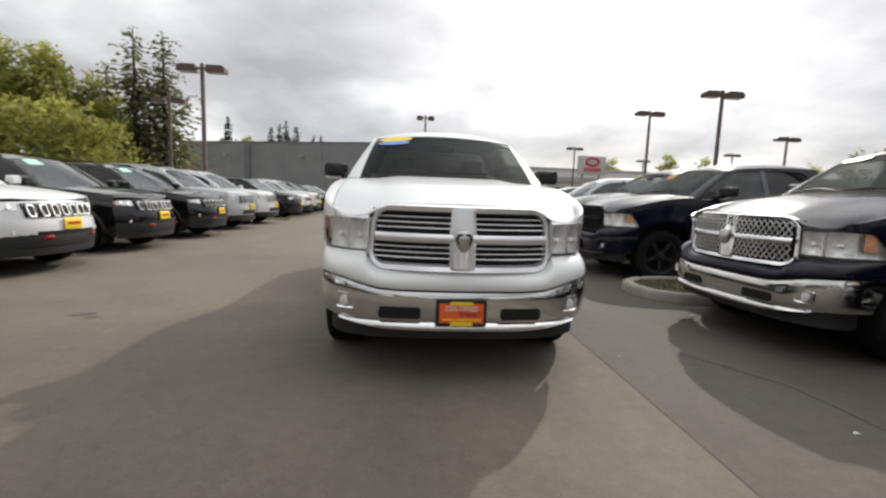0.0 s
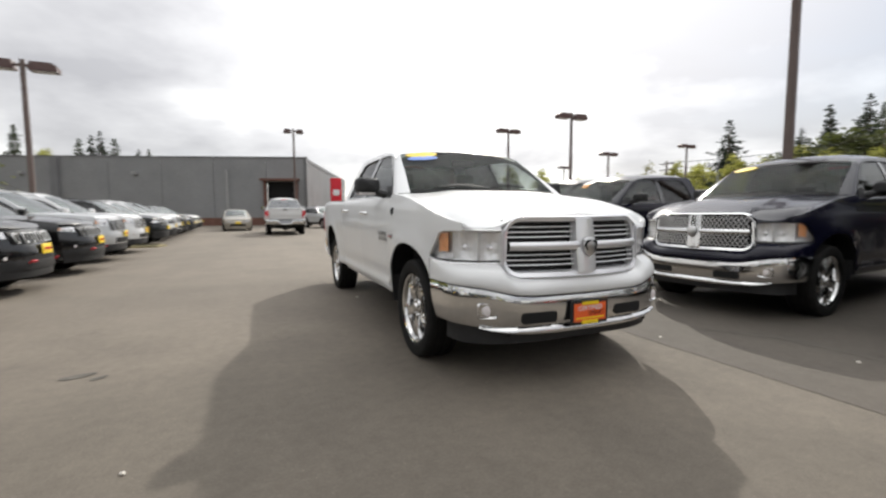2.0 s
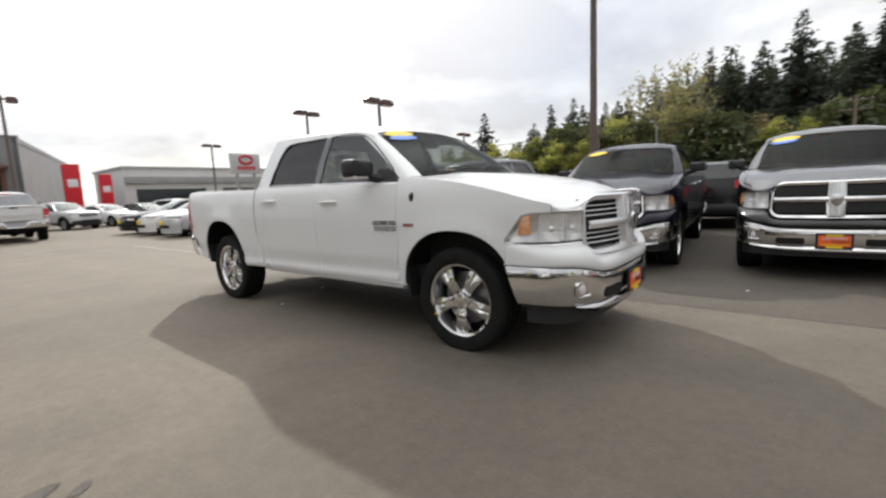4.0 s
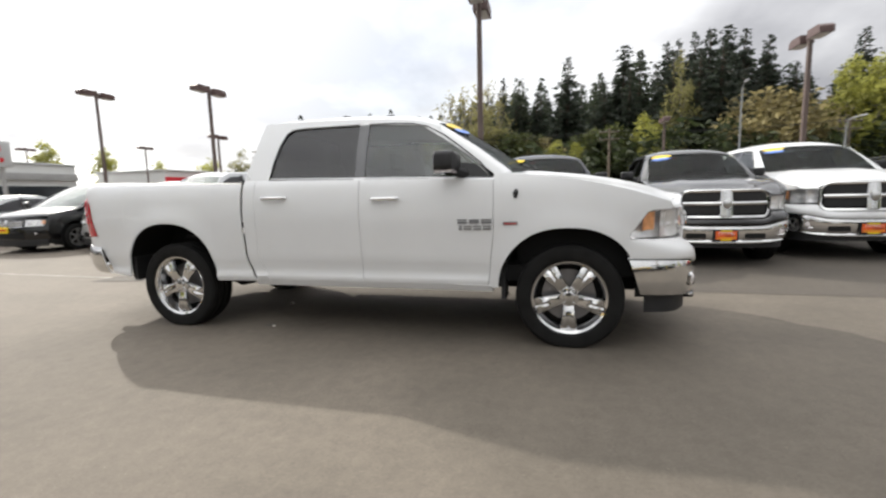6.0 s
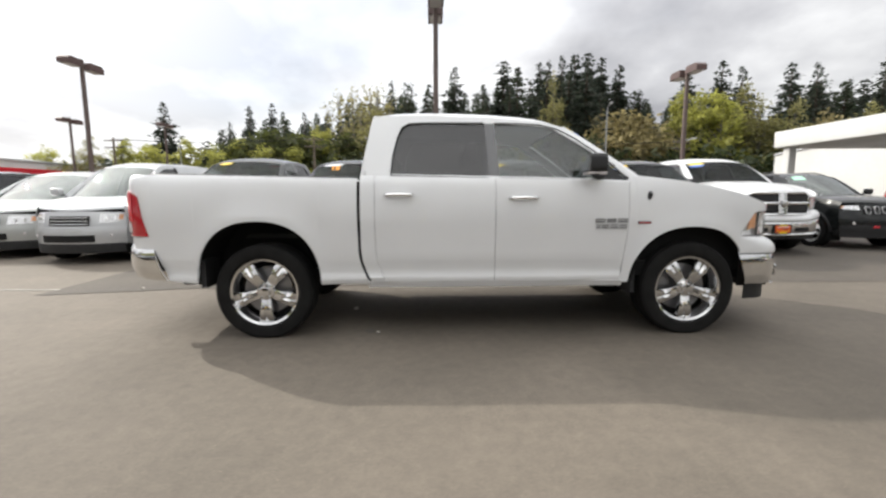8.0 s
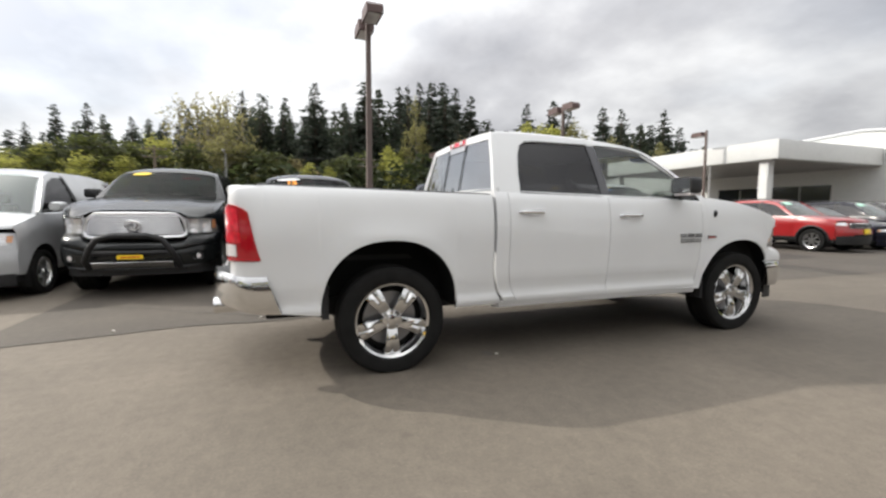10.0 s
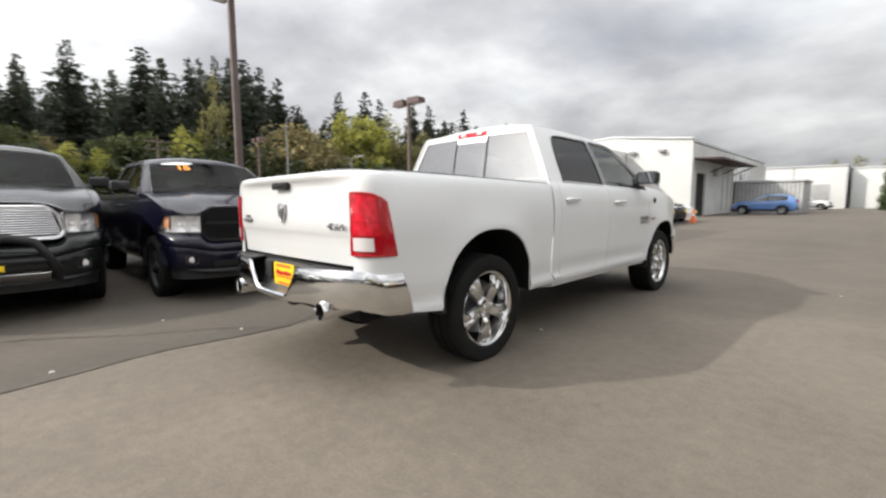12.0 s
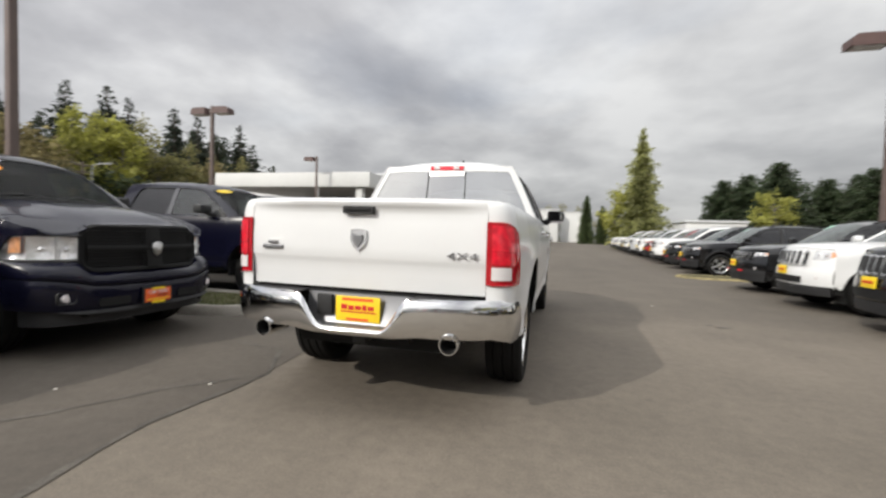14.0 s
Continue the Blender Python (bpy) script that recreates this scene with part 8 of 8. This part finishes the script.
def car(kind, face, paint, label, category, group, x, y, rz, near=True, lower=None, plate="yellow", stick=()):
    """Builds the first of a kind and copies it, repainted, for the rest."""
    key = (kind, face, near, lower.name if lower else "", bool(plate), bool(stick))
    m = nose_at(x, y, rz, SPECS[kind]["fo"])
    if key not in PROTO:
        c = make_car(label, category, group, paint, kind, face, plate, near, lower=lower, stick=stick)
        c.matrix_world = m
        PROTO[key] = (c, paint)
        return c
    src, base = PROTO[key]
    c = copy_thing(src, m)
    c["label"] = label
    c["group"] = group
    if paint is not base:
        for o in c.children_recursive:
            for slot in o.material_slots:
                if slot.material is base:
                    slot.link = "OBJECT"
                    slot.material = paint
    return c


WEST = "parked cars in the west row"
SUVW = "compact SUV with black cladding and a yellow dealer plate"
BIGW = "large SUV with a seven-slot grille and a yellow dealer plate"
GST = ((-0.75, -0.35, 0.72, 0.95, GREENST),)
car("suv", "seven", WHITE, "white " + SUVW, "SUV", WEST, -5.0, 2.75, 88, stick=GST)
for k, (kind, paint, tone) in enumerate((("suv", BLACKP, "black"), ("suv", BLACKP, "black"), ("big_suv", SILVERP, "silver"), ("big_suv", WHITE, "white"), ("suv", GREYP, "grey"), ("suv", WHITE, "white"), ("big_suv", WHITE, "white"),
                                         ("big_suv", GREYP, "grey"), ("suv", BLACKP, "black"), ("suv", WHITE, "white"), ("suv", SILVERP, "silver"))):
    y = 5.2 + 2.55 * k + (1.3 if k >= 4 else 0)
    car(kind, "seven", paint, tone + " " + (SUVW if kind == "suv" else BIGW), "SUV", WEST, -5.05 - 0.04 * k + rt.uniform(-0.1, 0.1), y, 88 + rt.uniform(-1, 1), near=k < 4, stick=GST if kind == "suv" and k < 4 else ())
for k, (kind, paint, tone) in enumerate((("big_suv", BLACKP, "black"), ("big_suv", WHITE, "white"), ("suv", BLACKP, "black"), ("suv", BLACKP, "black"), ("suv", GREYP, "grey"), ("big_suv", WHITE, "white"), ("suv", REDP, "dark red"), ("big_suv", WHITE, "white"),
                                         ("big_suv", SILVERP, "silver"), ("suv", WHITE, "white"), ("suv", TANP, "champagne"), ("big_suv", WHITE, "white"), ("suv", SILVERP, "silver"), ("big_suv", WHITE, "white"))):
    y = (0.1, -2.4, -5.0, -9.9, -12.4, -15.4)[k] if k < 6 else -15.4 - 2.8 * (k - 5)
    car(kind, "seven", paint, tone + " " + (SUVW if kind == "suv" else BIGW), "SUV", WEST, -5.1 - 0.02 * k + rt.uniform(-0.1, 0.1), y, 90 + rt.uniform(-1, 1), near=k < 5, stick=GST if kind == "suv" and k < 5 else ())
# east row, north of the trucks
EAST = "parked cars in the east row"
car("van", "bars", SILVERP, "silver compact cargo van", "van", EAST, 3.1, 8.4, -91, plate=None)
car("minivan", "shield", SIL, "pale silver minivan with a round badge", "minivan", EAST, 3.8, 10.6, -90)
car("minivan", "crosshair", BLACKP, "black minivan with a chrome grille", "minivan", EAST, 3.4, 12.95, -90)
car("sedan", "bars", SILVERP, "silver four-door sedan in the row", "car", EAST, 2.8, 16.4, -90, near=False)
car("sedan", "bars", WHITE, "white four-door sedan in the row", "car", EAST, 2.8, 18.8, -90, near=False)
car("sedan", "bars", GREYP, "grey four-door sedan in the row", "car", EAST, 2.8, 21.2, -90, near=False)
# east row, south of the trucks
car("suv", "seven", GREYP, "dark grey compact SUV with a yellow sticker", "SUV", EAST, 4.2, -7.3, -90, stick=GST)
for k, (kind, face, paint, tone) in enumerate((("suv", "seven", REDP, "red compact SUV"), ("sedan", "bars", NAVY, "dark blue sedan"), ("suv", "seven", NAVY, "dark blue compact SUV"), ("suv", "seven", BLACKP, "black compact SUV"), ("sedan", "bars", WHITE, "white sedan"))):
    car(kind, face, paint, tone + " with a yellow dealer plate", "car", EAST, 3.95 + 0.12 * k, -12.4 - 2.35 * k, -90, near=False, stick=GST if kind == "suv" else ())
# rows beyond, and single cars by the buildings
FAR = "cars in the farther rows"
for k in range(7):
    car(("sedan", "suv", "minivan", "sedan", "suv", "sedan", "suv")[k], ("bars", "seven", "shield", "bars", "seven", "bars", "seven")[k], (SILVERP, GREYP, WHITE, NAVY, REDP, BLACKP, SILVERP)[k],
        ("silver sedan", "grey SUV", "white minivan", "navy sedan", "red SUV", "black sedan", "silver SUV")[k] + " in a farther row", "car", FAR, 13.5, -3 + 2.7 * k, 90, near=False, plate=None)
car("sedan", "bars", TANP, "champagne sedan by the grey warehouse", "car", FAR, -3.0, 29.0, 4, near=False)
for k in range(5):
    car(("suv", "sedan", "sedan", "suv", "sedan")[k], ("seven", "bars", "bars", "seven", "bars")[k], (SILVERP, WHITE, GREYP, WHITE, SILVERP)[k], ("silver SUV", "white sedan", "grey sedan", "white SUV", "silver sedan")[k] + " by the red sign pylons", "car", FAR, 4.0 + 2.6 * k, 31 + 1.0 * k, 20, near=False, plate=None)
car("suv", "seven", BLUEP, "sky blue SUV parked across by the white showroom", "SUV", FAR, 6.3, -40.0, 92, near=False, plate=None)
car("suv", "seven", TANP, "champagne SUV by the white showroom", "SUV", FAR, 3.5, -58.0, -150, near=False, plate=None)
car("suv", "seven", WHITE, "white SUV by the white building", "SUV", FAR, 1.0, -66.0, -100, near=False, plate=None)

far_truck = copy_thing(wht, pose(-0.3, 26.6, 0, 0, 0, 178))
tagged(far_truck, "white pickup truck parked by the grey warehouse", "pickup truck", FAR)

# ---- small things on the lot ----
CONEORANGE = mat("orange_cone_plastic", (0.85, 0.16, 0.03), 0.5, var=0.1, scale=8)
PEBBLE = mat("pale_stone", (0.50, 0.47, 0.42), 0.85, var=0.2, scale=30)
WOODPOLE = mat("weathered_wood_pole", (0.16, 0.13, 0.10), 0.9, var=0.25, scale=3, bump=0.4, bscale=30)
CABLE = mat("black_cable", (0.02, 0.02, 0.02), 0.7)
GREYPOLE = mat("galvanised_pole", (0.34, 0.35, 0.36), 0.45, metal=0.6, var=0.1, scale=2)


def traffic_cone(x, y):
    T = thing("traffic_cone", "orange traffic cone with white bands", "cone", m=pose(x, y, 0))
    part("base", nbox(-0.19, 0.19, -0.19, 0.19, 0, 0.04, 0.01), CONEORANGE, T)
    part("cone", lathe([(0.035, 0.14), (0.70, 0.03), (0.71, 0.001)], (0, 0, 0), 18, "z"), CONEORANGE, T)
    part("band", lathe([(0.36, 0.0925), (0.50, 0.0690), (0.50, 0.060), (0.36, 0.080)], (0, 0, 0), 18, "z", closed=True), WHITEST, T)


traffic_cone(4.3, -21.0)


def pebble(x, y, r):
    rnd = random.Random(int(x * 100))
    bm = bmesh.new()
    bmesh.ops.create_icosphere(bm, subdivisions=1, radius=r)
    for v in bm.verts:
        v.co *= rnd.uniform(0.75, 1.2)
        v.co.z = max(-0.002, v.co.z * 0.55 + r * 0.35)
        v.co += Vector((x, y, 0))
    tagged(part("pebble", bm, PEBBLE), "small pale stone lying on the asphalt", "stone", "pale stones on the asphalt")


for x, y, r in ((2.77, 0.76, 0.024), (1.32, -0.49, 0.016), (2.11, -1.61, 0.018), (1.11, 5.9, 0.02), (1.24, 4.55, 0.018), (2.13, 4.99, 0.016), (-0.03, 2.97, 0.03), (-0.82, 2.65, 0.018), (-2.7, -1.05, 0.016)):
    pebble(x, y, r)


def stain(name, x, y, a, b, turn):
    bm = bmesh.new()
    ring = []
    for k in range(20):
        t = 2 * math.pi * k / 20
        w = 1 + 0.3 * noise.noise((math.cos(t) * 1.5 + x, math.sin(t) * 1.5 + y, 0))
        p = Matrix.Rotation(radians(turn), 2) @ Vector((a * w * math.cos(t), b * w * math.sin(t)))
        ring.append(bm.verts.new((x + p.x, y + p.y, 0.004)))
    bm.faces.new(ring)
    tagged(part(name, bm, TAR), "dark oil spot on the asphalt", "stain", kind="structure")


stain("stain_1", -3.32, 0.52, 0.11, 0.05, 20)
stain("stain_2", -3.17, 0.42, 0.06, 0.03, 40)
stain("stain_3", -0.78, 2.72, 0.07, 0.04, 10)


def utility_pole(x, y, h):
    T = thing("utility_pole", "weathered wooden utility pole with a crossarm", "pole", "utility poles by the road", m=pose(x, y, hill(x, y)))
    part("pole", tube([(0, 0, -0.3), (0, 0, h)], [0.16, 0.11], 10), WOODPOLE, T)
    for z in (h - 0.4, h - 1.2):
        arm = part("crossarm", nbox(-0.06, 0.06, -1.1, 1.1, z - 0.06, z + 0.06), WOODPOLE, T)
        for yy in (-1.0, -0.4, 0.4, 1.0):
            part("insulator", lathe([(z + 0.06, 0.03), (z + 0.10, 0.05), (z + 0.18, 0.03), (z + 0.19, 0.001)], (0, yy, 0), 8, "z"), GREYMETAL, arm)


POLES = [(52, -30, 8.0), (50, -6, 8.0), (49, 16, 8.0), (50, 40, 8.0)]
for x, y, h in POLES:
    utility_pole(x, y, h)
for k, (dz, dy) in enumerate(((-0.2, -1.0), (-0.2, 1.0), (-1.0, -0.4), (-2.2, 0.0))):
    bm = bmesh.new()
    for (xa, ya, ha), (xb, yb, hb) in zip(POLES, POLES[1:]):
        pts = [(lerp(xa, xb, t), lerp(ya, yb, t) + 0, lerp(ha, hb, t) + dz - 0.5 * math.sin(math.pi * t)) for t in span(0, 1, 10)]
        tube([(px + dy * 0.4, py, pz) for px, py, pz in pts], 0.022, 4, bm)
    tagged(part("overhead_cable", bm, CABLE), "thin black overhead cable between the poles", "cable", "overhead cables")


def street_light(x, y, h, turn):
    T = thing("street_lamp", "grey galvanised street light with a curved arm", "street light", "street lights by the road", m=pose(x, y, hill(x, y), 0, 0, turn))
    part("pole", tube([(0, 0, 0), (0, 0, h - 0.6), (0.15, 0, h - 0.15), (0.6, 0, h), (1.5, 0, h + 0.05)], [0.10, 0.07, 0.06, 0.05, 0.04], 8), GREYPOLE, T)
    part("lamp_head", loft([[(1.4 + dx, dy, h + 0.05 + dz) for dy, dz in rounded(-0.14 * k, 0.14 * k, -0.07, 0.08, 0.04)] for dx, k in ((0, 0.6), (0.15, 1), (0.6, 1), (0.75, 0.5))]), GREYMETAL, T)


for x, y, h, a in ((46.4, 9.2, 7.2, 180), (44, -17, 10.5, 170), (45, -26, 7.0, 190), (46, 30, 7.5, 180)):
    street_light(x, y, h, a)
